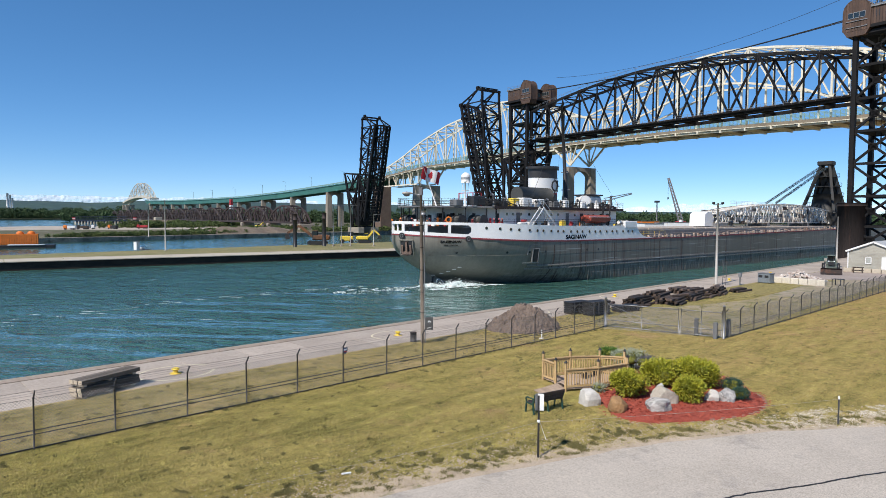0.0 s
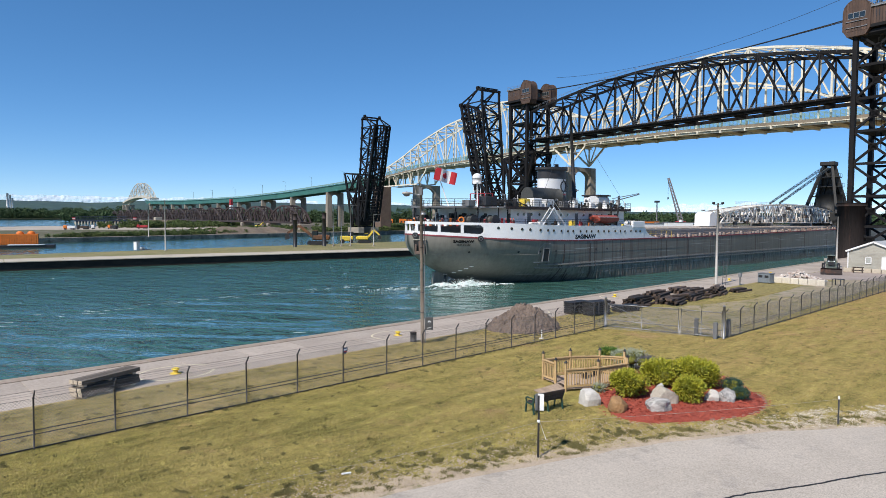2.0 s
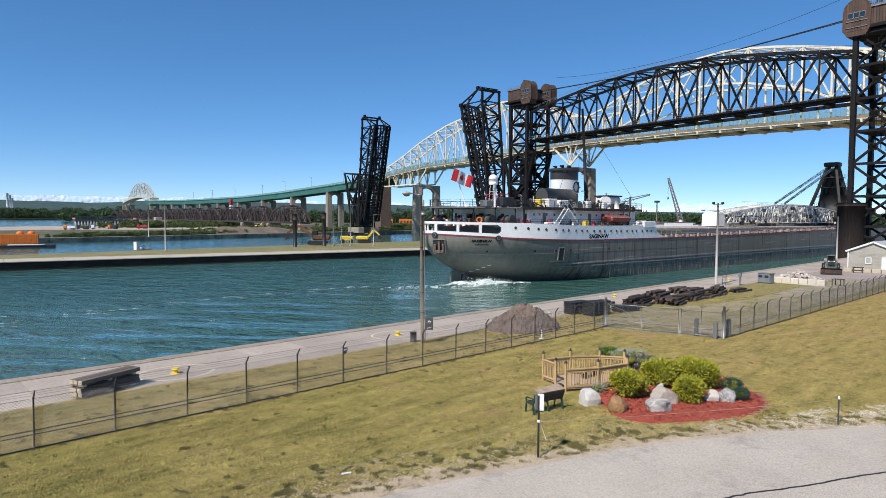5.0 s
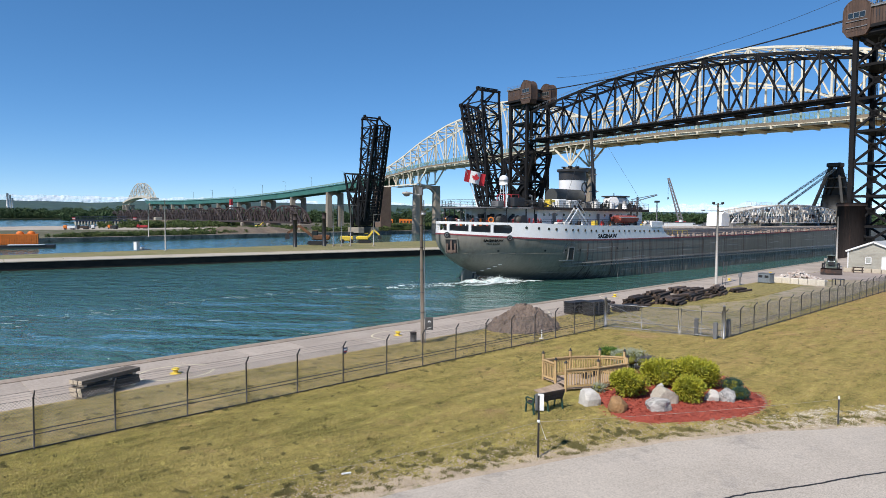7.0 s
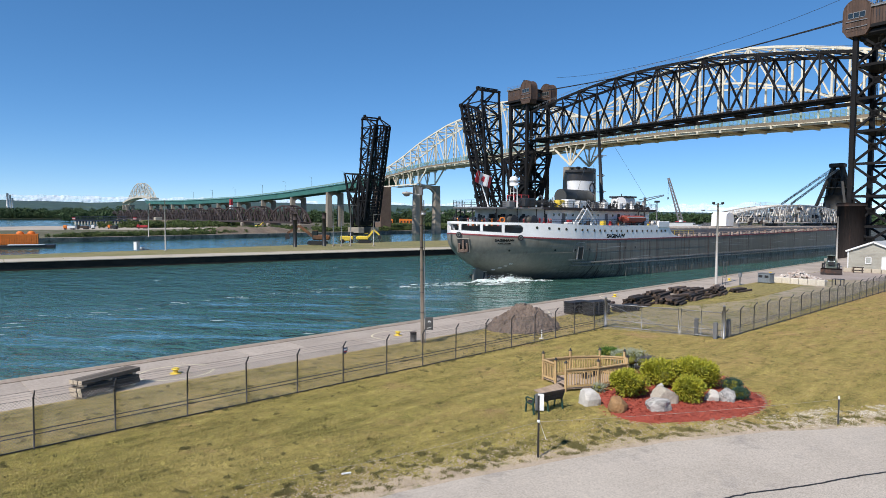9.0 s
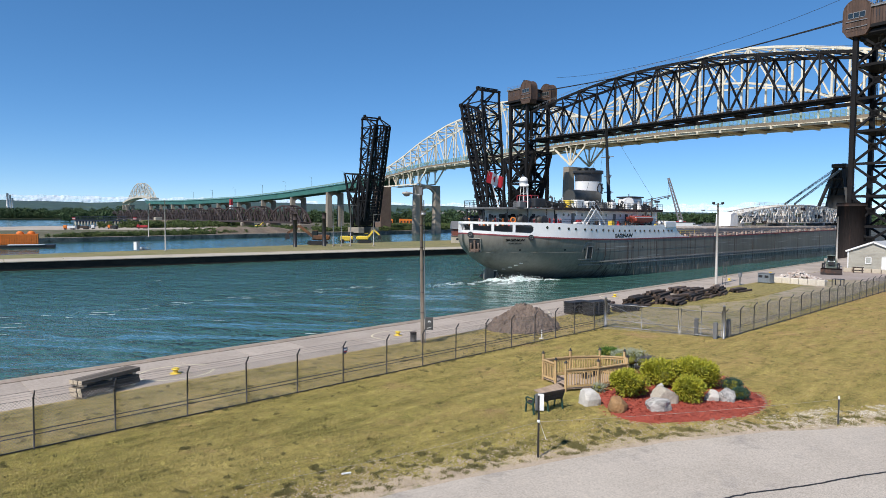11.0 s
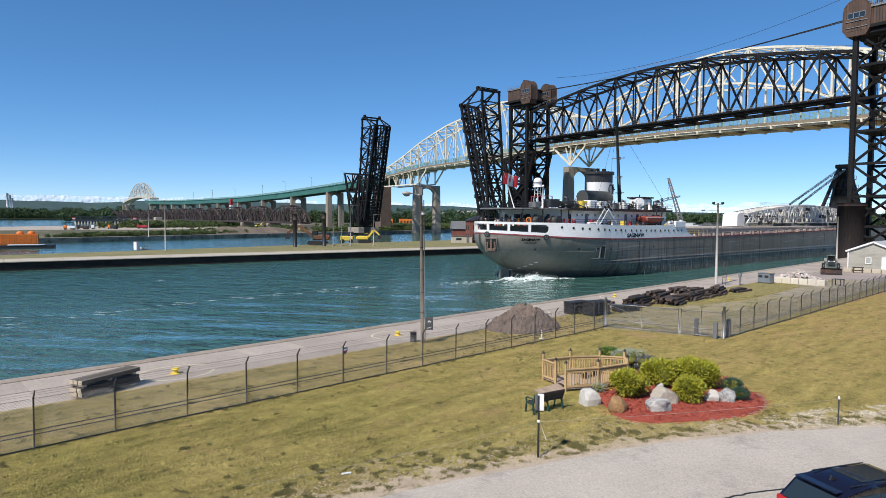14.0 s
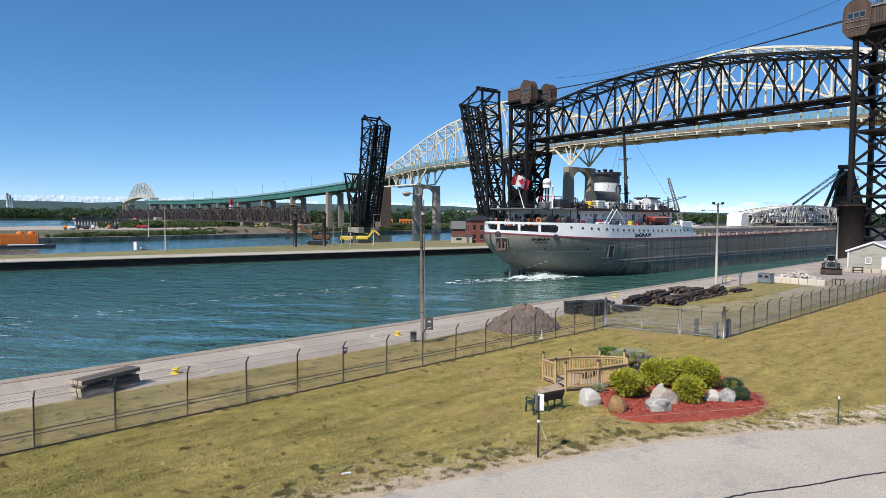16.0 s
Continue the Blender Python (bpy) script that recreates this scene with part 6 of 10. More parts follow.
    tower = part("boom_tower", Geo().box((169, 0, 9.4), (11, 12, 5.4), 0.3), GANTRY, t, "dark grey steel A frame of the unloading gear")
    for v in (-4.6, 4.6):
        part("tower_leg", Geo().bar((173, v, 11.5), (170, v * 0.25, 27), 1.0, 1.3), GANTRY, tower)
        part("tower_back_leg", Geo().bar((163, v, 11.5), (169, v * 0.25, 26.5), 0.7, 0.8), GANTRY, tower)
        part("tower_brace", Geo().bar((172, v * 0.8, 13), (170, -v * 0.3, 26), 0.5), GANTRY, tower)
    part("tower_head", Geo().box((170, 0, 27.2), (3.6, 4.2, 1.3), 0.2), GANTRY, tower)
    part("hopper", Geo().cyl((168, -1, 12), (168, -1, 17.5), 3.4, 3.8, 16), GANTRY, tower, "dark steel hopper")
    part("tower_plate", Geo().add([(172.2, -4.6, 13), (172.2, 4.6, 13), (170.2, 1.4, 26), (170.2, -1.4, 26), (172.6, -4.6, 13), (172.6, 4.6, 13), (170.6, 1.4, 26), (170.6, -1.4, 26)], [(0, 1, 2, 3), (4, 5, 6, 7), (0, 1, 5, 4), (1, 2, 6, 5), (2, 3, 7, 6), (3, 0, 4, 7)]), GANTRY, tower)
    for v in (-0.9, 0.9):
        for dz in (0, 0.28, 0.56, 0.84):
            part("boom_stay", Geo().bar((168, v, 25.6 + dz), (128, v * 1.4, tops(128) + dz * 0.7), 0.1), CABLE_GREY, tower)
    for z in (14, 17, 20, 23):
        e = 4.6 - (z - 11.5) * 0.22
        part("tower_landing", Geo().box((170.5, 0, z), (5.2, 2 * e + 1.6, 0.2)), GANTRY, tower)
        g = Geo()
        for v in (-e - 0.8, e + 0.8):
            g.bar((168, v, z + 1.1), (173, v, z + 1.1), 0.08)
            for s in (168, 169.7, 171.3, 173):
                g.bar((s, v, z), (s, v, z + 1.1), 0.08)
        part("landing_rail", g, GANTRY, tower)
    return t


ANCHOR_RUST = material("pale_rusty_anchor", (0.22, 0.15, 0.115), (0.15, 0.10, 0.08), 1.2, 8, 0.85)
GANTRY = material("black_unloading_gear", (0.016, 0.018, 0.020), (0.024, 0.024, 0.024), 0.4, 4, 0.6, 0, 0.1, 0.3, (0.045, 0.036, 0.030), 0.6, 0.5)
CABLE_GREY = material("grey_green_stay_wire", (0.10, 0.12, 0.12), rough=0.5)
STRIPE_RED = material("faded_red_stripe", (0.24, 0.035, 0.045), (0.17, 0.035, 0.04), 0.8, 6, 0.6)
BOOM_WHITE = material("grimy_white_boom_paint", (0.74, 0.71, 0.66), (0.60, 0.56, 0.50), 0.3, 4, 0.6, 0, 0.1, 0.2, (0.25, 0.20, 0.16), 0.56, 0.6, each=0.2)
STREAK = material("rust_streaks", (0.085, 0.055, 0.043), (0.075, 0.062, 0.054), 0.6, 5, 0.7, 0, 0.1, 0.3)
ORANGE_RED = material("faded_orange_red_paint", (0.36, 0.07, 0.045), (0.30, 0.06, 0.04), 1, 6, 0.5)
HATCH = material("pale_hatch_paint", (0.42, 0.36, 0.30), (0.34, 0.28, 0.23), 0.4, 5, 0.7, 0, 0.1, 0.2, (0.25, 0.14, 0.09), 0.6, 0.6, each=0.1)
RAILROAD = material("rusty_cream_fittings", (0.66, 0.56, 0.47), (0.40, 0.26, 0.19), 0.8, 5, 0.8, 0, 0.1, 0.2)
ship = build_ship()


# ---- near ground: road, verge, grass ----
EDGE = [(-26, 7.5), (-14, 11), (-5, 13.4), (3, 14.6), (7, 14.55), (9.7, 14.15), (11.3, 13.72), (13.1, 13.22), (15.0, 12.62), (16.9, 11.96), (19.5, 11.05), (21.8, 10.02), (24.8, 8.36), (28.8, 5.57), (33, 2.0), (38, -3.2), (44, -11), (52, -24)]


def smooth_line(pts, n=6):
    out = []
    for i in range(len(pts) - 1):
        p0, p1, p2, p3 = (Vector(pts[max(0, min(len(pts) - 1, i + d))]) for d in (-1, 0, 1, 2))
        for k in range(n):
            u = k / n
            out.append(0.5 * (2 * p1 + (p2 - p0) * u + (2 * p0 - 5 * p1 + 4 * p2 - p3) * u * u + (3 * p1 - p0 - 3 * p2 + p3) * u ** 3))
    return out + [Vector(pts[-1])]


def offset(pts, d):
    out = []
    for i, p in enumerate(pts):
        e = (pts[min(i + 1, len(pts) - 1)] - pts[max(i - 1, 0)]).normalized()
        out.append(p + Vector((-e.y, e.x)) * d)
    return out


def strip(name, a, b, z, mt, label, thick=0.03):
    vs, fs, n = [], [], len(a)
    for p, q in zip(a, b):
        vs += [(p.x, p.y, z), (q.x, q.y, z), (q.x, q.y, z - thick), (p.x, p.y, z - thick)]
    for i in range(n - 1):
        fs += [(4 * i + k, 4 * i + 4 + k, 4 * i + 4 + (k + 1) % 4, 4 * i + (k + 1) % 4) for k in range(4)]
    return solid(name, Geo().raw(vs, fs), mt, pose(0, 0, 0), label, name, kind="structure")


def ground_cover():
    rnd = random.Random(11)
    edge = smooth_line(EDGE, 10)
    wob = [p + Vector((0, noise.noise((p.x * 0.7, p.y * 0.7, 3)) * 0.16)) for p in edge]
    strip("road", wob, offset(edge, -8.8), 0.022, ASPHALT, "sun bleached grey asphalt access road")
    outer = []
    for p, q in zip(edge, offset(edge, 1.0)):
        k = 0.72 + 1.0 * abs(noise.noise((p.x * 0.5, p.y * 0.5, 0))) + 0.45 * noise.noise((p.x * 1.9, 4, p.y))
        outer.append(p + (q - p) * k)
    strip("verge", outer, offset(edge, -0.35), 0.010, GRAVEL, "sandy gravel verge between road and lawn", 0.02)
    # sealed crack across the road
    pts = smooth_line([(14.8, 8.2), (16.6, 7.7), (18.05, 7.12), (18.99, 6.70), (20.65, 5.85), (22.09, 5.19), (23.48, 4.49), (27, 2.2), (31, -1.5)], 6)
    pts = [p + Vector((0, rnd.uniform(-0.03, 0.03))) for p in pts]
    strip("road_crack", offset(pts, 0.035), offset(pts, -0.035), 0.03, TAR, "dark tar filled crack in the asphalt", 0.006)
    # loose stones: along the verge, and a white patch beside the road
    def stones(name, places, mt, label):
        g = Geo()
        for x, y, s in places:
            n, a0 = rnd.choice((4, 5)), rnd.uniform(0, 6.28)
            top = [(x + s * 0.75 * math.cos(a0 + k * 6.283 / n), y + s * 0.75 * math.sin(a0 + k * 6.283 / n), s * 0.45) for k in range(n)]
            low = [(x + s * math.cos(a0 + k * 6.283 / n), y + s * math.sin(a0 + k * 6.283 / n), -0.01) for k in range(n)]
            g.raw(top + low, [tuple(range(n))] + [(k, n + k, n + (k + 1) % n, (k + 1) % n) for k in range(n)])
        solid(name, g, mt, pose(0, 0, 0), label, "gravel", kind="stuff")

    spots = []
    for i in range(9000):
        u = rnd.uniform(0.2, 0.86)
        k = u * (len(edge) - 1)
        p, q = edge[int(k)], edge[int(k) + 1]
        e = p.lerp(q, k % 1)
        d = abs(rnd.gauss(0, 1.3)) + 0.05
        spots.append((e.x + 0.45 * d, e.y + 0.9 * d, rnd.uniform(0.012, 0.045)))
    stones("verge_gravel", spots, GRAVEL, "loose sandy stones beside the road")
    spots = []
    for i in range(15000):
        a, r = rnd.uniform(0, 6.28), rnd.random() ** 0.6
        x = 31.0 + 5.2 * r * math.cos(a)
        y = 5.6 + 1.55 * r * math.sin(a) - 0.62 * (x - 31.0)
        if noise.noise((x * 0.8, y * 0.8, 2)) + 0.7 * noise.noise((x * 2.6, y * 2.6, 5)) > 0.75 * r - 0.45 + rnd.uniform(-0.35, 0.35):
            spots.append((x, y, rnd.uniform(0.012, 0.036) if rnd.random() < 0.9 else rnd.uniform(0.04, 0.07)))
    stones("white_gravel", spots, WHITE_GRAVEL, "scattered white crushed stones in the lawn")


WHITE_GRAVEL = material("white_crushed_gravel", (0.64, 0.575, 0.48), (0.48, 0.42, 0.335), 1.4, 14, 0.95, 0, 0.7, 0.5, (0.25, 0.21, 0.11), 0.55, 1.6, bump_dist=0.05)
ground_cover()
BLADE_A = material("dry_grass_blades", (0.43, 0.345, 0.150), (0.17, 0.158, 0.060), 0.9, 6, 0.8, 0, 0, 0.4, stretch=(0.4, 1.5, 1), spec=0.2)
BLADE_C = material("green_grass_blades", (0.50, 0.43, 0.14), (0.24, 0.23, 0.075), 0.9, 6, 0.8, 0, 0, 0.4, stretch=(0.4, 1.5, 1), spec=0.2)
BLADE_B = material("green_weed_blades", (0.195, 0.175, 0.070), (0.140, 0.128, 0.055), 0.5, 9, 0.8, 0, 0, 0.35, spec=0.2)


def waves(x, y, size, seed):
    """A cheap soft noise for many places at once, about -1 to 1."""
    rng = np.random.default_rng(seed)
    out = np.zeros_like(x)
    for k in range(7):
        a, f = rng.uniform(0, 2 * math.pi), rng.uniform(0.6, 2.2) / size
        out += np.sin(f * (x * math.cos(a) + y * math.sin(a)) + 1.7 * np.sin(0.7 * f * (y * math.cos(a) - x * math.sin(a)) + k) + rng.uniform(0, 6.28))
    return out / 2.6


def road_far_side(x, y):
    """How far places lie beyond the road's edge, on the lawn's side."""
    ex, ey = zip(*EDGE)
    return y - np.interp(x, ex, ey)


def grass(name, count, mt, seed, tall, keep, label, area=(2, 70, 0, 30.2)):
    rng = np.random.default_rng(seed)
    X, Y = np.zeros(0), np.zeros(0)
    while len(X) < count:
        x, y = rng.uniform(area[0], area[1], 400000), rng.uniform(area[2], area[3], 400000)
        ok = (rng.random(400000) < np.minimum(1, (22 / np.hypot(x, y)) ** 1.5)) & (road_far_side(x, y) > 0.25 + 0.9 * rng.random(400000) ** 2)
        ok &= (x - 26.6) ** 2 / 22 + (y - 13.0) ** 2 / 12 > 1
        ok &= ~((x > 22.7) & (x < 28.2) & (y > 15.4) & (y < 18.9))
        ok &= keep(x, y, rng)
        X, Y = np.append(X, x[ok]), np.append(Y, y[ok])
    X, Y = X[:count], Y[:count]
    h, a = tall * rng.uniform(0.4, 1.4, count), rng.uniform(0, 2 * math.pi, count)
    w = rng.uniform(0.006, 0.018, count)
    lx, ly = rng.normal(0, 0.5, count) * h, rng.normal(0, 0.5, count) * h
    z = np.zeros(count)
    vs = np.stack([np.stack([X - w * np.cos(a), Y - w * np.sin(a), z], 1), np.stack([X + w * np.cos(a), Y + w * np.sin(a), z], 1), np.stack([X + lx, Y + ly, h], 1)], 1)
    me = bpy.data.meshes.new(name)
    me.vertices.add(count * 3)
    me.vertices.foreach_set("co", vs.astype(np.float32).ravel())
    me.loops.add(count * 3)
    me.loops.foreach_set("vertex_index", np.arange(count * 3, dtype=np.int32))
    me.polygons.add(count)
    me.polygons.foreach_set("loop_start", np.arange(0, count * 3, 3, dtype=np.int32))
    me.update(calc_edges=True)
    me.materials.append(mt)
    ob = new(name, me)
    return tagged(ob, label, "grass", kind="stuff")


def patchy(x, y, rng):
    return waves(x, y, 1.6, 7) + 0.5 * waves(x, y, 0.45, 2) > rng.uniform(-2.6, 0.9, len(x))


def weedy(x, y, rng):
    near_road = np.maximum(0, 1 - road_far_side(x, y) / 4.0)
    fence_line = np.maximum(0, 1 - np.abs(y - 24.75) / 0.5)
    beyond = 0.35 * (y > 25)
    return 0.8 * waves(x, y, 0.30, 5) + 0.8 * waves(x, y, 0.11, 3) > 2.45 - 1.9 * near_road - 1.3 * fence_line - beyond + rng.uniform(-0.9, 0.9, len(x))


grass("lawn_grass", 520000, BLADE_A, 1, 0.038, patchy, "short dry yellow green grass of the lawn")
grass("lawn_grass", 330000, BLADE_C, 4, 0.038, patchy, "green blades among the dry lawn grass", (2, 70, 0, 30.2))
grass("weeds", 70000, BLADE_B, 2, 0.068, weedy, "darker green weeds in the lawn by the road")


# ---- fences ----
def chain_link(p, q, lo, hi, parent, pitch=0.11, r=0.0034):
    """Woven wire between two posts: two sets of slanting wires."""
    p, q = Vector((*p, 0)), Vector((*q, 0))
    L, h = (q - p).length, hi - lo
    d = (q - p) / L
    side = Vector((d.y, -d.x, 0)) * r
    vs, fs = [], []
    n = int((L + h) / pitch)
    for i in range(n):
        for way in (1, -1):
            u0 = i * pitch - h if way > 0 else i * pitch
            u1 = u0 + h if way > 0 else u0 - h
            a, b = (u0, lo), (u1, hi)
            if way > 0:
                ca, cb = max(u0, 0), min(u1, L)
            else:
                ca, cb = min(u0, L), max(u1, 0)
            if (cb - ca) * way <= 0.01:
                continue
            za, zb = lo + abs(ca - u0), lo + abs(cb - u0)
            k = len(vs)
            A, B = p + d * ca + Vector((0, 0, za)), p + d * cb + Vector((0, 0, zb))
            across = Vector((-way * d.x, -way * d.y, 1)).normalized() * r * 1.3
            for e in (A, B):
                vs += [e + side, e - side * 0.5 + across, e - side * 0.5 - across]
            fs += [(k, k + 1, k + 4, k + 3), (k + 1, k + 2, k + 5, k + 4), (k + 2, k, k + 3, k + 5)]
    return part("mesh_panel", Geo().raw(vs, fs), WIRE, parent)


WIRE = material("dull_fence_wire", (0.20, 0.20, 0.20), (0.15, 0.15, 0.15), 2, 10, 0.5, 0.5, 0, 0.1)
DARK_WIRE = material("dark_coated_wire", (0.045, 0.045, 0.05), rough=0.5)


def fence(p, q, n, label, arm=-1, rails=True, fine=0.11, h=1.76, at=None):
    t = thing("chain_link_fence", pose(0, 0, 0), label, "fence", "chain link fences")
    p, q = Vector(p), Vector(q)
    d = (q - p).normalized()
    out = Vector((-d.y, d.x)) * arm
    places = [p.lerp(q, (x - p.x) / (q.x - p.x)) for x in at] if at else [p.lerp(q, i / n) for i in range(n + 1)]
    for a in places:
        lean = Vector((random.uniform(-0.012, 0.012), random.uniform(-0.012, 0.012)))
        top = a + lean * h
        g = Geo().cyl((*a, -0.1), (*top, h), 0.029, 0.029, 8).ball((*top, h), 0.045, 8, 4)
        post = part("post", g, DARK_POST, t)
        part("barb_arm", Geo().bar((*top, h), (*(top + out * 0.22), h + 0.29), 0.035, 0.05), DARK_POST, post)
    for a, b in zip(places, places[1:]):
        chain_link(tuple(a), tuple(b), 0.04, h - 0.02, t, fine)
    for z, o, r in ((0.05, 0, 0.022),) + (((0.50, -0.05, 0.02), (0.64, -0.05, 0.02)) if rails else ()):
        a, b = p + out * o, q + out * o
        part("bottom_rail" if z < 0.1 else "mid_rail", Geo().cyl((*a, z), (*b, z), r, seg=6), DARK_WIRE, t)
    part("tension_wire", Geo().cyl((*p, h - 0.02), (*q, h - 0.02), 0.006, seg=5), WIRE, t)
    for k in (0.08, 0.15, 0.22):
        part("barbed_wire", Geo().cyl((*(p + out * k), h + 0.29 * k / 0.22), (*(q + out * k), h + 0.29 * k / 0.22), 0.004, seg=4), WIRE, t)
    return t


long_fence = fence((-3.1, 24.68), (38.6, 24.9), 17, "dark chain link fence with angled barbed wire arms",
                   at=(-3.1, -0.55, 2.0, 4.52, 7.07, 9.70, 12.2, 14.62, 17.1, 19.75, 22.2, 24.68, 27.15, 29.5, 31.8, 34.0, 36.2, 38.6))
fence((38.6, 24.9), (40.3, 25.15), 1, "short dark chain link panel beside the gate", rails=True)
fence((42.3, 17.25), (98.4, 16.7), 23, "long chain link fence running beside the lawn", fine=0.10, h=1.74)


def gate():
    t = thing("gate", pose(0, 0, 0), "closed galvanised double swing gate with diagonal bracing", "gate")
    a, b = Vector((40.35, 25.1)), Vector((42.25, 17.3))
    d = (b - a).normalized()
    for e in (a, b):
        part("gate_post", Geo().cyl((*e, -0.1), (*e, 2.15), 0.075, 0.075, 12).ball((*e, 2.15), 0.09, 10, 5), ALLOY, t)
    L = (b - a).length
    for u0, u1, name in ((0.12, L * 0.64, "gate_leaf"), (L * 0.66, L - 0.12, "gate_leaf")):
        p, q = a + d * u0, a + d * u1
        g = Geo()
        for z in (0.1, 0.55, 1.72):
            g.cyl((*p, z), (*q, z), 0.028, seg=8)
        for k in (0, 0.5, 1):
            e = p.lerp(q, k)
            g.cyl((*e, 0.1), (*e, 1.85), 0.028, seg=8)
        g.cyl((*p, 1.7), (*q, 0.1), 0.02, seg=6)
        leaf = part(name, g, ALLOY, t)
        chain_link(tuple(p), tuple(q), 0.1, 1.72, leaf, 0.11)
    e = a + d * (L * 0.65)
    part("drop_bolt", Geo().cyl((*e, 0.02), (*e, 1.0), 0.02, seg=6), ALLOY, t)


gate()
for x, y, h in ((42.0, 19.05, 1.2), (41.75, 17.65, 1.1), (43.1, 17.35, 1.2)):
    solid("timber_post", Geo().box((0, 0, h / 2), (0.24, 0.24, h), 0.02), GREY, pose(x, y, 0, 0, 0, 12), "grey square guard post beside the gate", "post", "guard posts")


# ---- lamps and poles ----
ALLOY_PALE = material("pale_pole_metal", (0.42, 0.40, 0.37), (0.36, 0.34, 0.31), 2, 15, 0.6, 0.2, 0.05, 0.12)


def street_lamp(x, y):
    t = thing("street_lamp", pose(x, y, 0, 0, 0, 0), "weathered wooden lamp pole with cobra head lights", "lamp post")
    part("pole", Geo().cyl((0, 0, -0.2), (-0.10, 0.12, 9.9), 0.125, 0.085, 14), POLE_WOOD, t)
    d = Vector((math.cos(radians(146)), math.sin(radians(146)), 0))
    p = Vector((-0.1, 0.12, 9.3))
    arm = part("lamp_arm", Geo().cyl(p, p + d * 0.62 + Vector((0, 0, 0.14)), 0.03, 0.028, 8), ALLOY, t)
    head = p + d * 0.9 + Vector((0, 0, 0.12))
    part("lamp_head", Geo().ball(head, 0.32, 14, 8, (1.0, 0.8, 0.34)).cyl(p + d * 0.55 + Vector((0, 0, 0.14)), head, 0.05, 0.12, 8), ALLOY_PALE, arm, "pale grey cobra lamp head")
    part("lens", Geo().ball(head - Vector((0, 0, 0.08)), 0.22, 12, 6, (1, 0.9, 0.55)), GREY, arm)
    part("pole_top", Geo().cyl((-0.10, 0.12, 9.9), (-0.10, 0.12, 10.6), 0.03, 0.02, 6), GREY, t)
    part("bracket", Geo().box((-0.1, 0.12, 9.55), (0.16, 0.3, 0.5), 0.03), GREY, t)
    for z in (1.9, 3.2, 4.6, 6.0, 7.4):
        part("strap", Geo().cyl((-0.01 * z, 0.012 * z, z), (-0.01 * z, 0.012 * z, z + 0.05), 0.122, 0.122, 12), RUSTY, t)
    part("conduit", Geo().cyl((0.10, -0.15, 0), (0.02, -0.02, 9.0), 0.03, seg=6), GREY, t)
    face = Matrix.Translation((0.12, -0.2, 1.25)) @ Matrix.Rotation(radians(-43), 4, "Z") @ Matrix.Rotation(radians(90), 4, "X")
    box = part("notice_box", Geo().box((0.18, 0, 0.02), (0.5, 0.8, 0.10), 0.02), SIGN_DARK, t, "dark sign panel on the pole", face)
    words("sign_number", "9", 0.36, WHITE, box, Matrix.Translation((0.2, 0.04, 0.075)), 0.006, 0.01)
    part("sign_stroke", Geo().bar((0.06, -0.3, 0.08), (0.34, -0.2, 0.08), 0.02, 0.03), WHITE, box)
    part("band", Geo().cyl((0, 0, 8.1), (0, 0, 8.35), 0.16, 0.16, 12), ALLOY, t)
    return t


SIGN_DARK = material("weathered_dark_sign", (0.085, 0.085, 0.085), (0.06, 0.06, 0.06), 2, 10, 0.7)
POLE_WOOD = material("weathered_pole_wood", (0.20, 0.165, 0.13), (0.12, 0.095, 0.075), 2, 20, 0.9, 0, 0.3, 0.3, (0.22, 0.10, 0.06), 0.60, 0.8, stretch=(3, 3, 0.25))
street_lamp(26.47, 29.61)
t = thing("oil_drum", pose(26.25, 30.25, 0), "small rusty drum beside the lamp pole", "drum")
part("body", Geo().cyl((0, 0, 0), (0, 0, 0.62), 0.2, 0.2, 14), DARK_POST, t)
for z in (0.02, 0.22, 0.42, 0.6):
    part("hoop", Geo().cyl((0, 0, z), (0, 0, z + 0.03), 0.215, 0.215, 14), RUSTY, t)


def flood_pole(x, y, h, label, heads=True):
    t = thing("flood_light", pose(x, y, 0), label, "lamp post")
    part("pole", Geo().cyl((0, 0, 0), (0, 0, h), 0.17, 0.10, 12), ALLOY_PALE, t)
    part("base", Geo().cyl((0, 0, 0), (0, 0, 0.12), 0.35, 0.35, 12), CONCRETE, t)
    if heads:
        arm = part("cross_arm", Geo().bar((-0.42, 0.42, h - 0.2), (0.42, -0.42, h - 0.2), 0.06), GREY, t)
        for s in (-1, 1):
            part("light_head", Geo().box((0.38 * s, -0.38 * s, h - 0.02), (0.34, 0.34, 0.26), 0.09), BLACK, arm, "black floodlight head")
        part("side_arm", Geo().bar((0, 0, h - 0.95), (-1.1, 1.15, h - 0.85), 0.05), GREY, t)
        part("side_light", Geo().box((-1.2, 1.25, h - 0.9), (0.35, 0.35, 0.16), 0.05), GREY, t)
    return t


flood_pole(76.3, 32.34, 9.9, "tall pale metal floodlight pole on the quay")
flood_pole(119.0, 30.7, 8.5, "thin pale light pole beside the quay", False)
t = thing("life_ladder", pose(77.3, 31.8, 0, 0, 0, 0), "dark steel ladder leaning by the light pole", "ladder")
for s in (-0.2, 0.2):
    part("stile", Geo().bar((0, s, 0), (0.35, s, 2.9), 0.05), DARK_POST, t)
for j in range(9):
    part("rung", Geo().bar((0.04 + 0.037 * j, -0.2, 0.3 * (j + 1)), (0.04 + 0.037 * j, 0.2, 0.3 * (j + 1)), 0.035), DARK_POST, t)


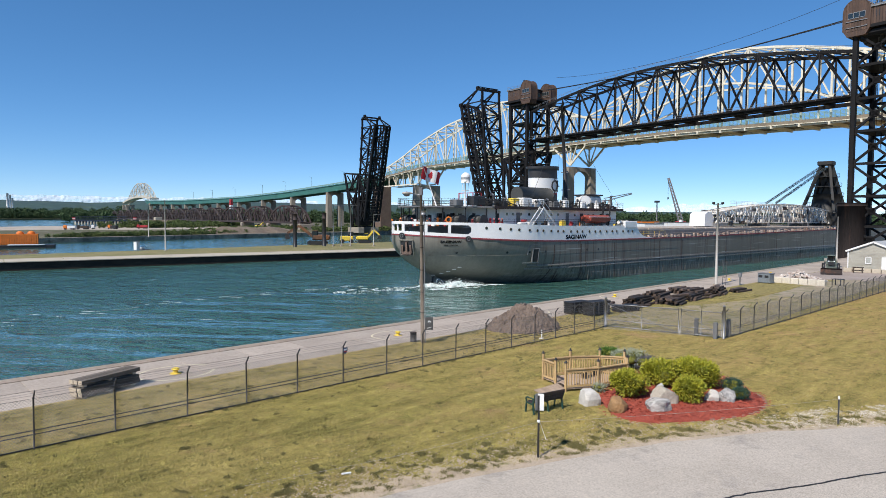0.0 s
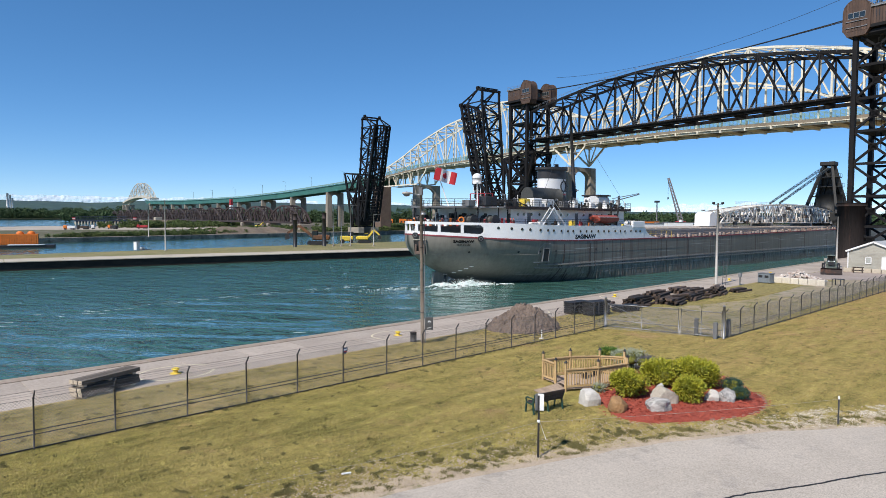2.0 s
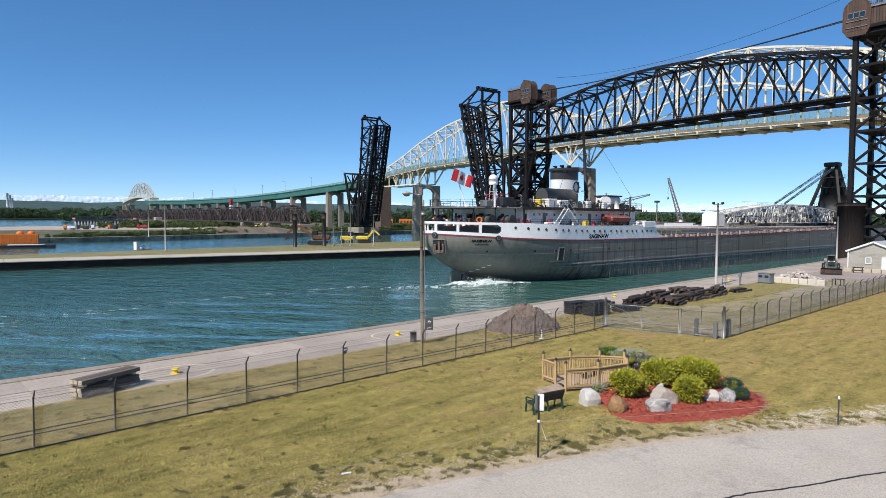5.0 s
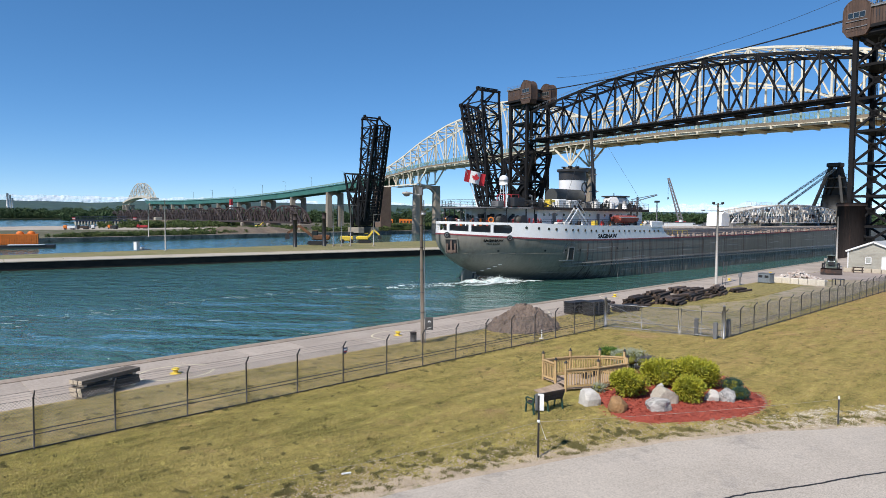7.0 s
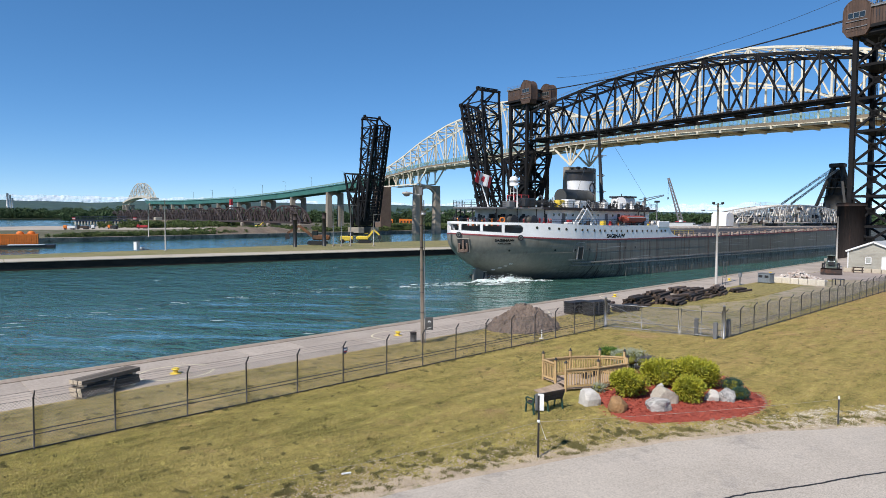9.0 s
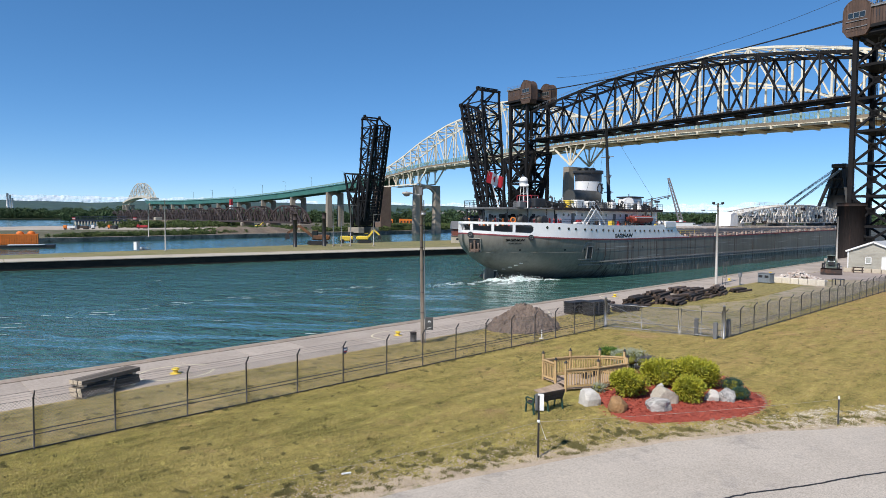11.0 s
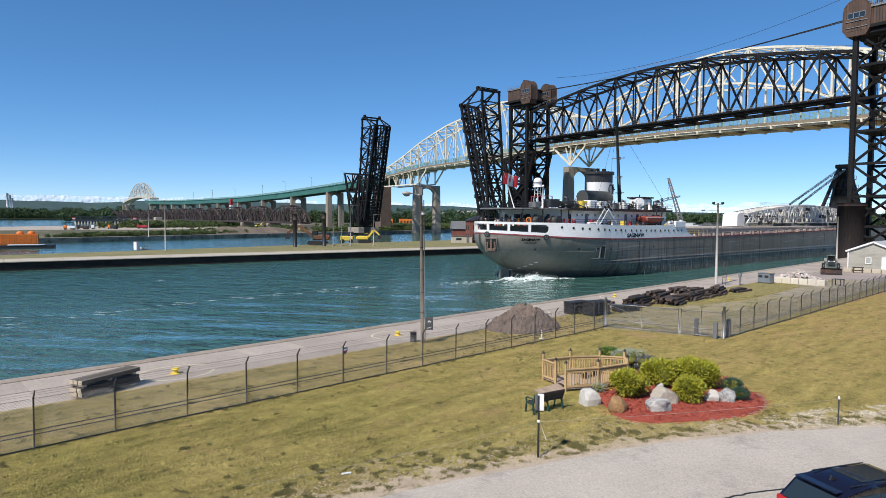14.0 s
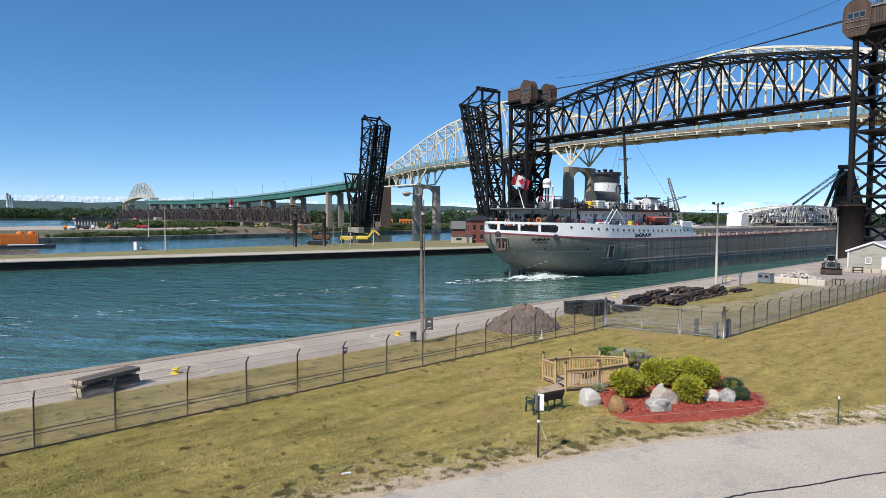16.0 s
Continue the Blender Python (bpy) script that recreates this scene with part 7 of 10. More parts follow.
# ---- quay furniture ----
def bollard(x, y):
    t = thing("bollard", pose(x, y, -0.03), "squat yellow mooring bollard on the quay", "bollard", "quay bollards")
    part("base", Geo().cyl((0, 0, 0), (0, 0, 0.02), 0.22, 0.22, 16), YELLOW, t)
    part("neck", Geo().cyl((0, 0, 0.02), (0, 0, 0.11), 0.1, 0.08, 14), YELLOW, t)
    part("head", Geo().cyl((0, 0, 0.11), (0, 0, 0.17), 0.09, 0.16, 16).cyl((0, 0, 0.17), (0, 0, 0.21), 0.16, 0.11, 16), YELLOW, t)
    return t


first_bollard = bollard(12.06, 32.21)
first_bollard.scale = (1.3, 1.3, 1.35)
for x, y in ((27.03, 32.75), (57.0, 34.4), (70.0, 33.7), (42.0, 33.2), (-3, 32), (84, 33.9), (99, 34.0)):
    copy_thing(first_bollard, pose(x, y, -0.03))


def painted_ring(cx, cy, rx, ry, turn=0, w=0.12):
    vs, fs, n = [], [], 72
    for i in range(n + 1):
        a = radians(20) + i * radians(320) / n
        for k in (1 - w / rx / 2, 1 + w / rx / 2):
            vs.append((cx + rx * k * math.cos(a), cy + ry * k * math.sin(a), -0.022))
    for i in range(n):
        fs.append((2 * i, 2 * i + 1, 2 * i + 3, 2 * i + 2))
    solid("painted_ring", Geo().raw(vs, fs), FADED_YELLOW, pose(0, 0, 0), "worn yellow circle painted round a bollard", "marking", "painted rings", "structure")


FADED_YELLOW = material("worn_road_paint", (0.70, 0.63, 0.42), (0.50, 0.44, 0.34), 1.2, 12, 0.85, 0, 0.1, 0.25)
for x, y in ((12.06, 32.3), (27.03, 32.8), (57, 34.2), (42, 33.4)):
    painted_ring(x + 0.1, y + 0.1, 1.85, 1.5, 0, 0.13)
# bull rail along the quay's lip
g = Geo()
for i in range(60):
    x = -40 + 4 * i
    g.box((x + 2, quay_y(x) - 0.42, -0.028), (3.96, 0.78, 0.05), 0.012)
WORN_LIP = material("rust_stained_lip", (0.36, 0.295, 0.235), (0.27, 0.215, 0.165), 0.6, 6, 0.9, 0, 0.3, 0.25)
solid("quay_lip", g, WORN_LIP, pose(0, 0, 0), "rust stained concrete lip of the quay", "kerb", kind="structure")


def quay_slabs():
    rnd = random.Random(17)
    quay = bpy.data.objects["quay"]
    for i in range(46):
        x = -12 + 3.6 * i
        far_edge = quay_y(x + 1.8) - 0.86
        for a, b in ((30.52, 33.3), (33.33, far_edge)):
            dz = rnd.uniform(-0.004, 0.004)
            part("slab", Geo().box((x + 1.8, (a + b) / 2, -0.055 + dz), (3.57, b - a - 0.03, 0.05), 0.008), CONCRETE, quay)


quay_slabs()


def timber_stack():
    t = thing("timber_stack", pose(7.1, 30.42, 0, 0, 0, 22), "stack of long grey squared timbers on bearers", "timber stack")
    L = 2.95
    for z0 in (0.0, 0.52):
        for k in range(3):
            part("bearer", Geo().box((0.2 + k * 1.25, 0, z0 + 0.05), (0.16, 0.8, 0.10), 0.01), CUT_END, t)
        for z in (z0 + 0.19, z0 + 0.385) if z0 == 0 else (z0 + 0.19,):
            for y in (-0.27, 0.0, 0.27):
                slip = random.uniform(-0.07, 0.07)
                b = part("beam", Geo().box((L / 2 + slip, y, z), (L, 0.25, 0.185), 0.014), OLD_TIMBER, t)
                part("sawn_end", Geo().box((slip - 0.008, y, z), (0.02, 0.238, 0.172)), CUT_END, b)


timber_stack()


def heap(name, x, y, rx, ry, h, mt, label, seed, n=34, rough=0.16):
    vs, fs = [], []
    for i in range(n + 1):
        for j in range(n + 1):
            u, v = 2 * i / n - 1, 2 * j / n - 1
            r = math.hypot(u, v)
            f = max(0.0, 1 - r ** 1.3)
            z = h * (f ** 0.95) * (1 + 0.25 * noise.noise((u * 2 + seed, v * 2, 0))) + (rough * h * (0.35 * noise.noise((u * 6 + seed, v * 6, 1)) + 0.35 * noise.noise((u * 17, v * 17, seed))) if f > 0.02 else 0)
            vs.append((u * rx, v * ry, max(z, -0.02) if f > 0 else -0.05))
    for i in range(n):
        for j in range(n):
            fs.append((i * (n + 1) + j, (i + 1) * (n + 1) + j, (i + 1) * (n + 1) + j + 1, i * (n + 1) + j + 1))
    return solid(name, Geo().raw(vs, fs, True), mt, pose(x, y, 0), label, "heap")


heap("earth_mound", 35.7, 29.0, 3.0, 2.5, 1.72, SOIL, "loose heap of brown soil on the quay's edge", 2, 120, 0.36)


def scattered_timbers():
    rnd = random.Random(8)
    shared = [Geo().box((0, 0, 0), (L, w, h), 0.02).mesh("timber", DARK_TIMBER) for L, w, h in ((2.9, 0.27, 0.19), (2.6, 0.28, 0.19), (3.4, 0.25, 0.18), (2.3, 0.27, 0.19), (2.7, 0.30, 0.17))]
    for cx, cy, wide, layers, turn in ((53.4, 29.8, 7, 4, 6), (56.4, 28.1, 8, 3, 10), (58.8, 30.8, 6, 4, 3), (60.8, 28.3, 7, 3, 8), (63.8, 29.6, 7, 4, 5), (65.6, 31.8, 5, 3, 2), (67.6, 28.5, 6, 4, 12), (71.4, 27.8, 4, 2, -4)):
        bundle = pose(cx, cy, 0, 0, 0, turn)
        for layer in range(layers):
            for i in range(wide - layer):
                ob = new("timber", rnd.choice(shared))
                ob.matrix_basis = bundle @ pose(rnd.uniform(-0.5, 0.5), 0.31 * (i - (wide - layer - 1) / 2) + rnd.uniform(-0.04, 0.04), 0.11 + 0.2 * layer, rnd.uniform(-3, 3), rnd.uniform(-1, 1), rnd.uniform(-5, 5))
                tagged(ob, "dark creosoted squared timber lying in a pile", "timber", "timber pile")
    for i in range(16):
        ob = new("timber", rnd.choice(shared))
        x = rnd.uniform(51, 73)
        ob.matrix_basis = pose(x, 30.0 - 0.10 * (x - 51) + rnd.uniform(-1.9, 1.9), rnd.choice((0.11, 0.11, 0.72)), rnd.uniform(-4, 4), rnd.uniform(-3, 3), rnd.uniform(-25, 30))
        tagged(ob, "loose dark timber thrown across the pile", "timber", "timber pile")


scattered_timbers()


def slab_stack(x, y, turn, layers, label):
    t = thing("plate_stack", pose(x, y, 0, 0, 0, turn), label, "stack", "black stacks")
    rnd = random.Random(int(x * 10))
    for s in (-0.42, 0.42):
        part("skid", Geo().box((s, 0, 0.05), (0.12, 1.0, 0.1)), DARK_TIMBER, t)
    for k in range(layers):
        part("plate", Geo().box((rnd.uniform(-0.03, 0.03), rnd.uniform(-0.03, 0.03), 0.18 + 0.155 * k), (1.1, 1.05, 0.125), 0.03), BLACK, t)
        for sx in (-0.28, 0.28):
            part("spacer", Geo().box((sx, -0.5, 0.18 + 0.155 * k), (0.16, 0.12, 0.15), 0.02), DARK_POST, t)
    for s in (-0.3, 0.3):
        part("strap", Geo().box((-0.575, s, 0.1 + 0.0775 * layers), (0.015, 0.05, 0.155 * layers)), DARK_POST, t)


for x, y, turn, layers, label in ((44.0, 30.5, -10, 6, "strapped stack of black moulded plates on skids"), (45.1, 30.3, -6, 6, "second strapped stack of black plates"),
                                  (44.4, 28.9, -12, 7, "tall stack of black plates beside the gate"), (45.5, 28.7, -8, 7, "tall stack of black plates behind another"),
                                  (48.0, 28.4, -10, 3, "low stack of black plates behind the gate"), (49.2, 28.1, -10, 3, "low stack of black plates by the track")):
    slab_stack(x, y, turn, layers, label)


# ---- yard by the shed ----
def shed():
    t = thing("shed", pose(113.0, 27.65, 0, 0, 0, 0), "grey block shed with white trim and a low gable roof", "shed")
    W, D, H, R = 6.7, 9.0, 3.25, 4.6
    outline = [(0, 0), (-W, 0), (-W, H), (-W / 2, R), (0, H)]
    wall = part("wall", Geo().prism(outline, 0, D, "x"), BLOCK, t, "grey concrete block wall")
    for j in range(16):
        z = 0.2 * j
        if z < H:
            part("course", Geo().box((-0.006, -W / 2, z + 0.1), (0.02, W - 0.1, 0.185)), BLOCK, wall)
    for s, y0, z0, y1, z1 in ((1, 0.25, H - 0.12, -W / 2, R + 0.02), (-1, -W - 0.25, H - 0.12, -W / 2, R + 0.02)):
        g = Geo().add([(x, y, z + dz) for x in (-0.25, D + 0.3) for dz in (0, 0.14) for y, z in ((y0, z0), (y1, z1))],
                      [(0, 1, 3, 2), (4, 5, 7, 6), (0, 1, 5, 4), (2, 3, 7, 6), (0, 2, 6, 4), (1, 3, 7, 5)])
        part("roof_slope", g, ROOF_PALE, t)
        part("barge_board", Geo().bar((-0.27, y0, z0 + 0.02), (-0.27, y1, z1 + 0.02), 0.05, 0.26), WHITE, t)
    part("corner_trim", Geo().box((-0.02, -0.06, H / 2), (0.12, 0.16, H)), WHITE, t)
    for y, z, w, h, n in ((-2.75, 1.85, 0.62, 0.85, "window"), (-5.1, 1.2, 1.1, 2.4, "door")):
        f = part(n, Geo().box((-0.03, y, z), (0.06, w, h)), PALE_PANE if n == "window" else WHITE, t)
        g = Geo()
        for sy in (-1, 1):
            g.box((-0.06, y + sy * (w / 2 + 0.05), z), (0.08, 0.1, h + 0.2))
        g.box((-0.06, y, z + h / 2 + 0.05), (0.08, w + 0.2, 0.1)).box((-0.06, y, z - h / 2 - 0.05), (0.1, w + 0.2, 0.1))
        part(n + "_frame", g, WHITE, f)


PALE_PANE = material("pale_dusty_pane", (0.42, 0.43, 0.40), rough=0.3, bump=0)
BLOCK = material("grey_block_wall", (0.40, 0.385, 0.33), (0.34, 0.325, 0.28), 0.6, 7, 0.9, 0, 0.2, 0.12, each=0.06)
ROOF_PALE = material("pale_metal_roof", (0.60, 0.59, 0.57), (0.52, 0.51, 0.49), 0.5, 6, 0.5, 0.2, 0.05, 0.1)
shed()


def loader():
    t = thing("backhoe_loader", pose(107.0, 28.3, 0, 0, 0, 196), "dusty dark backhoe loader with a wide front bucket", "loader")
    body = part("body", Geo().box((0.2, 0, 1.15), (3.4, 1.3, 0.9), 0.15).box((1.3, 0, 1.6), (1.5, 1.1, 0.6), 0.15), DUSTY, t)
    part("exhaust", Geo().cyl((1.3, 0.3, 1.9), (1.3, 0.3, 2.6), 0.06, seg=8), BLACK, body)
    cab = part("cab", Geo().box((-0.6, 0, 2.62), (1.25, 1.15, 0.1), 0.04).box((-0.6, 0, 1.62), (1.2, 1.1, 0.4), 0.05), DUSTY, t)
    part("cab_glass", Geo().box((-0.95, 0, 2.2), (0.4, 0.95, 0.7), 0.03), GLASS, cab)
    for sx in (-1.15, -0.05):
        for sy in (-0.52, 0.52):
            part("cab_pillar", Geo().bar((sx, sy, 1.8), (sx, sy, 2.6), 0.08), DUSTY, cab)
    part("fuel_tank", Geo().cyl((-1.5, -0.9, 1.75), (-1.5, 0.9, 1.75), 0.42, 0.42, 14), ALLOY_PALE, t)
    part("grille", Geo().box((2.07, 0, 1.55), (0.05, 0.8, 0.5), 0.02), BLACK, t)
    for y in (-0.35, 0.35):
        part("work_lamp", Geo().cyl((2.08, y, 1.92), (2.14, y, 1.92), 0.09, seg=10), WHITE, t)
    for x, r, w in ((-0.9, 0.75, 0.45), (1.5, 0.5, 0.32)):
        for y in (-0.95, 0.95):
            wh = part("wheel", Geo().cyl((x, y - w / 2, r), (x, y + w / 2, r), r, r, 20), BLACK, t)
            part("rim", Geo().cyl((x, y - w / 2 - 0.01, r), (x, y + w / 2 + 0.01, r), r * 0.5, r * 0.5, 14), GREY, wh)
    b = part("bucket", Geo().prism([(2.7, 0.1), (3.6, 0.1), (3.6, 0.2), (2.95, 0.3), (2.9, 0.75), (3.1, 0.95), (2.75, 0.9), (2.6, 0.5)], -1.35, 1.35, "y"), RUSTY, t, "wide rusty front bucket")
    for y in (-0.6, 0.6):
        part("lift_arm", Geo().bar((0.6, y, 1.7), (2.75, y, 0.6), 0.16, 0.24), DUSTY, t)
    part("backhoe_arm", Geo().bar((-1.5, 0, 0.9), (-2.4, 0, 2.6), 0.25, 0.35).bar((-2.4, 0, 2.6), (-3.0, 0, 1.0), 0.2, 0.3), DUSTY, t)
    part("backhoe_bucket", Geo().box((-2.9, 0, 0.7), (0.5, 0.6, 0.6), 0.1), RUSTY, t)


DUSTY = material("dusty_green_machine_paint", (0.11, 0.14, 0.12), (0.09, 0.10, 0.085), 1, 8, 0.7, 0, 0.1, 0.25)
loader()
BARRIER = material("pale_barrier_concrete", (0.62, 0.57, 0.48), (0.53, 0.48, 0.40), 0.6, 6, 0.9, 0, 0.2, 0.15, each=0.08)
t = thing("barrier_wall", pose(0, 0, 0), "row of low white concrete barrier blocks", "barrier")
line = [Vector((85.7 - 0.07 * k, 28.9 - 0.98 * k)) for k in range(7)]
for a, b in zip(line, line[1:]):
    m = (a + b) / 2
    d = b - a
    g = Geo().prism([(-0.3, 0), (0.3, 0), (0.3, 0.66), (0.26, 0.72), (-0.26, 0.72), (-0.3, 0.66)], -d.length / 2 + 0.03, d.length / 2 - 0.03, "x")
    part("barrier_block", g, BARRIER, t, m=Matrix.Translation((m.x, m.y, 0)) @ Matrix.Rotation(math.atan2(d.y, d.x), 4, "Z"))
rnd = random.Random(5)
g = Geo()
for i in range(420):
    a, r = rnd.uniform(0, 6.28), rnd.random() ** 0.7
    x, y = 88.4 + 2.3 * r * math.cos(a), 27.0 + 3.4 * r * math.sin(a)
    s = rnd.uniform(0.12, 0.34)
    g.box((0, 0, 0), (s * rnd.uniform(0.8, 1.8), s, s * 0.7), s * 0.12, pose(x, y, 1.35 * (1 - r) * rnd.uniform(0.6, 1) + 0.15, rnd.uniform(-40, 40), rnd.uniform(-40, 40), rnd.uniform(0, 180)))
RUBBLE_MAT = material("broken_concrete", (0.66, 0.61, 0.56), (0.32, 0.24, 0.20), 1.5, 8, 0.9, 0, 0.3, 0.3)
solid("rubble_heap", g, RUBBLE_MAT, pose(0, 0, 0), "heap of broken pale concrete rubble", "rubble", kind="stuff")
t = thing("electrical_cabinet", pose(83.8, 29.3, 0, 0, 0, -12), "grey steel electrical cabinet on the grass", "cabinet")
STEEL_BLUE = material("blue_grey_cabinet_paint", (0.19, 0.22, 0.24), (0.16, 0.18, 0.20), 2, 10, 0.5)
part("body", Geo().box((0, 0, 0.62), (1.0, 1.6, 1.15), 0.04), STEEL_BLUE, t)
part("roof", Geo().box((0, 0, 1.23), (1.1, 1.7, 0.06), 0.02), GREY, t)
for y in (-0.4, 0.4):
    d = part("cabinet_door", Geo().box((-0.51, y, 0.62), (0.03, 0.74, 1.0), 0.01), STEEL_BLUE, t)
    part("louvre", Geo().box((-0.535, y, 0.85), (0.02, 0.5, 0.3)), BLACK, d)
t = thing("cable_pedestal", pose(79.0, 30.6, 0), "grey post with a small control box", "pedestal")
part("post", Geo().box((0, 0, 0.7), (0.14, 0.14, 1.4), 0.01), GREY, t)
part("box", Geo().box((0.0, 0, 1.2), (0.3, 0.34, 0.5), 0.02), ALLOY, t)
t = thing("work_table", pose(87.4, 22.3, 0, 0, 0, -10), "small dark steel work table", "table")
part("tabletop", Geo().box((0, 0, 0.78), (1.0, 1.1, 0.06), 0.01), DARK_POST, t)
for sx in (-0.42, 0.42):
    for sy in (-0.48, 0.48):
        part("leg", Geo().box((sx, sy, 0.38), (0.08, 0.08, 0.76)), DARK_POST, t)
t = thing("saw_horse", pose(110.8, 25.7, 0, 0, 0, 5) @ Matrix.Diagonal((0.8, 0.75, 1.1, 1)), "dark timber trestle in front of the shed", "trestle")
part("beam", Geo().box((0, 0, 0.75), (0.3, 1.9, 0.14), 0.02), DARK_TIMBER, t)
part("beam", Geo().box((0, 0, 0.35), (0.3, 1.9, 0.1), 0.02), DARK_TIMBER, t)
for sy in (-0.75, 0.75):
    part("leg", Geo().box((0, sy, 0.37), (0.6, 0.14, 0.74), 0.02), DARK_TIMBER, t)
for j in range(6):
    solid("concrete_block", Geo().box((0, 0, 0.3), (0.5, 1.15, 0.62), 0.04), WHITE_CONCRETE, pose(112.4, 27.4 - 1.25 * j, 0, 0, 0, random.uniform(-4, 4)), "pale concrete ballast block beside the shed", "block", "ballast blocks")


# ---- garden bed, deck and bench ----
def rock(name, x, y, size, mt, label, seed, sharp=0.28, turn=0, z=0.0, boxy=0.22, tilt=0):
    rnd = random.Random(seed)
    cuts = [(Vector((rnd.uniform(-1, 1), rnd.uniform(-1, 1), rnd.uniform(-0.3, 1))).normalized(), rnd.uniform(0.66, 0.92)) for _ in range(9)]
    bm = bmesh.new()
    bmesh.ops.create_icosphere(bm, subdivisions=4, radius=1)
    for v in bm.verts:
        p = Vector([math.copysign(abs(c) ** (1 - boxy), c) for c in v.co]) * (1 - 0.3 * boxy)
        for n, d in cuts:
            k = p.dot(n)
            if k > d:
                p -= n * (k - d) * 0.95
        p *= 1 + sharp * 0.35 * noise.noise(p * 1.6 + Vector((seed, 0, 0))) + 0.05 * noise.noise(p * 6 + Vector((0, seed, 0)))
        v.co = Vector((p.x * size[0], p.y * size[1], p.z * size[2]))
    me = bpy.data.meshes.new(name)
    bm.to_mesh(me)
    bm.free()
    me.polygons.foreach_set("use_smooth", [False] * len(me.polygons))
    me.materials.append(mt)
    ob = new(name, me)
    ob.matrix_basis = pose(x, y, z + size[2] * 0.62, tilt, 0, turn)
    return tagged(ob, label, "boulder", "garden boulders")


ROCK_WHITE = material("pale_quartz_rock", (0.58, 0.55, 0.50), (0.46, 0.43, 0.39), 2, 9, 0.85, 0, 0.4, 0.15, (0.30, 0.27, 0.24), 0.62, 2)
ROCK_BROWN = material("rusty_brown_boulder", (0.30, 0.17, 0.07), (0.24, 0.14, 0.065), 2, 10, 0.7, 0, 0.3, 0.2, (0.40, 0.27, 0.14), 0.6, 1.6)
ROCK_GREY = material("banded_grey_rock", (0.50, 0.48, 0.45), (0.15, 0.145, 0.14), 1.6, 8, 0.85, 0, 0.6, 0.2, (0.64, 0.61, 0.57), 0.58, 1.5, stretch=(0.4, 4.0, 3.4), bump_dist=0.06)
ROCK_TAN = material("tan_grey_rock", (0.42, 0.37, 0.30), (0.34, 0.30, 0.25), 1.5, 8, 0.85, 0, 0.4, 0.18, (0.52, 0.48, 0.42), 0.6, 1.2)

outline = smooth_line([(24.4, 15.5), (23.1, 14.3), (22.3, 13.2), (22.4, 12.2), (23.1, 11.5), (24.7, 10.45), (26.6, 9.7), (28.3, 9.75), (29.6, 10.4), (30.1, 11.2), (31.4, 12.2), (31.9, 13.4), (31.0, 15.2), (29.4, 16.6), (27.6, 16.5), (26.0, 15.7), (24.4, 15.5)], 4)[:-1]


def mulch_bed():
    g = Geo()
    c = sum(outline, Vector((0, 0))) / len(outline)
    rings, n = 10, len(outline)
    vs = [(c.x, c.y, 0.16)]
    for i in range(1, rings + 1):
        f = i / rings
        for p in outline:
            q = c.lerp(p, f)
            vs.append((q.x, q.y, 0.01 + 0.15 * (1 - f ** 3) + 0.035 * noise.noise((q.x * 3, q.y * 3, 0))))
    fs = [(0, 1 + j, 1 + (j + 1) % n) for j in range(n)]
    for i in range(rings - 1):
        for j in range(n):
            a, b = 1 + i * n, 1 + (i + 1) * n
            fs.append((a + j, b + j, b + (j + 1) % n, a + (j + 1) % n))
    vs += [(p.x, p.y, -0.1) for p in outline]
    a, b = 1 + (rings - 1) * n, 1 + rings * n
    fs += [(a + j, b + j, b + (j + 1) % n, a + (j + 1) % n) for j in range(n)]
    solid("mulch_bed", g.raw(vs, fs, True), MULCH, pose(0, 0, 0), "kidney shaped garden bed of red bark mulch", "garden bed", kind="structure")
    rnd = random.Random(3)
    g = Geo()
    for i in range(6000):
        f = math.sqrt(rnd.random()) * 1.03
        p = c.lerp(rnd.choice(outline), f)
        p = p + Vector((rnd.uniform(-0.25, 0.25), rnd.uniform(-0.25, 0.25)))
        z = 0.02 + 0.15 * max(0, 1 - min(1, f) ** 3)
        a, L, w = rnd.uniform(0, 6.28), rnd.uniform(0.02, 0.06), rnd.uniform(0.006, 0.016)
        u, v = Vector((math.cos(a) * L, math.sin(a) * L, rnd.uniform(-0.02, 0.03))), Vector((-math.sin(a) * w, math.cos(a) * w, 0.01))
        q = Vector((p.x, p.y, z + 0.015))
        g.raw([q - u - v, q + u - v, q + u + v, q - u + v], [(0, 1, 2, 3)])
    solid("bark_chips", g, MULCH_CHIP, pose(0, 0, 0), "loose red bark chips on the bed", "bark", kind="stuff")
    for i, p in enumerate(outline[20:46:1]):
        solid("edging_stone", Geo().box((0, 0, 0.02), (0.2, 0.12, 0.06), 0.02), EDGING, pose(p.x, p.y, 0, 0, 0, rnd.uniform(0, 180)), "small pale edging stone round the bed", "stone", "edging stones")


EDGING = material("dull_pink_edging", (0.30, 0.16, 0.12), (0.22, 0.13, 0.10), 2, 10, 0.9)
MULCH_CHIP = material("red_bark_chip", (0.42, 0.09, 0.055), (0.32, 0.065, 0.042), 5, 30, 0.9, 0, 0, 0.4)
mulch_bed()
BLUE_SIGN = material("blue_sign_paint", (0.05, 0.07, 0.13), rough=0.6)
rock("boulder", 22.95, 14.95, (0.52, 0.44, 0.46), ROCK_WHITE, "blocky white quartz boulder beside the bed", 3, 0.08, -25, 0, 0.78)
rock("boulder", 22.95, 13.6, (0.46, 0.42, 0.42), ROCK_BROWN, "rounded rusty brown boulder", 5, 0.12, 10)
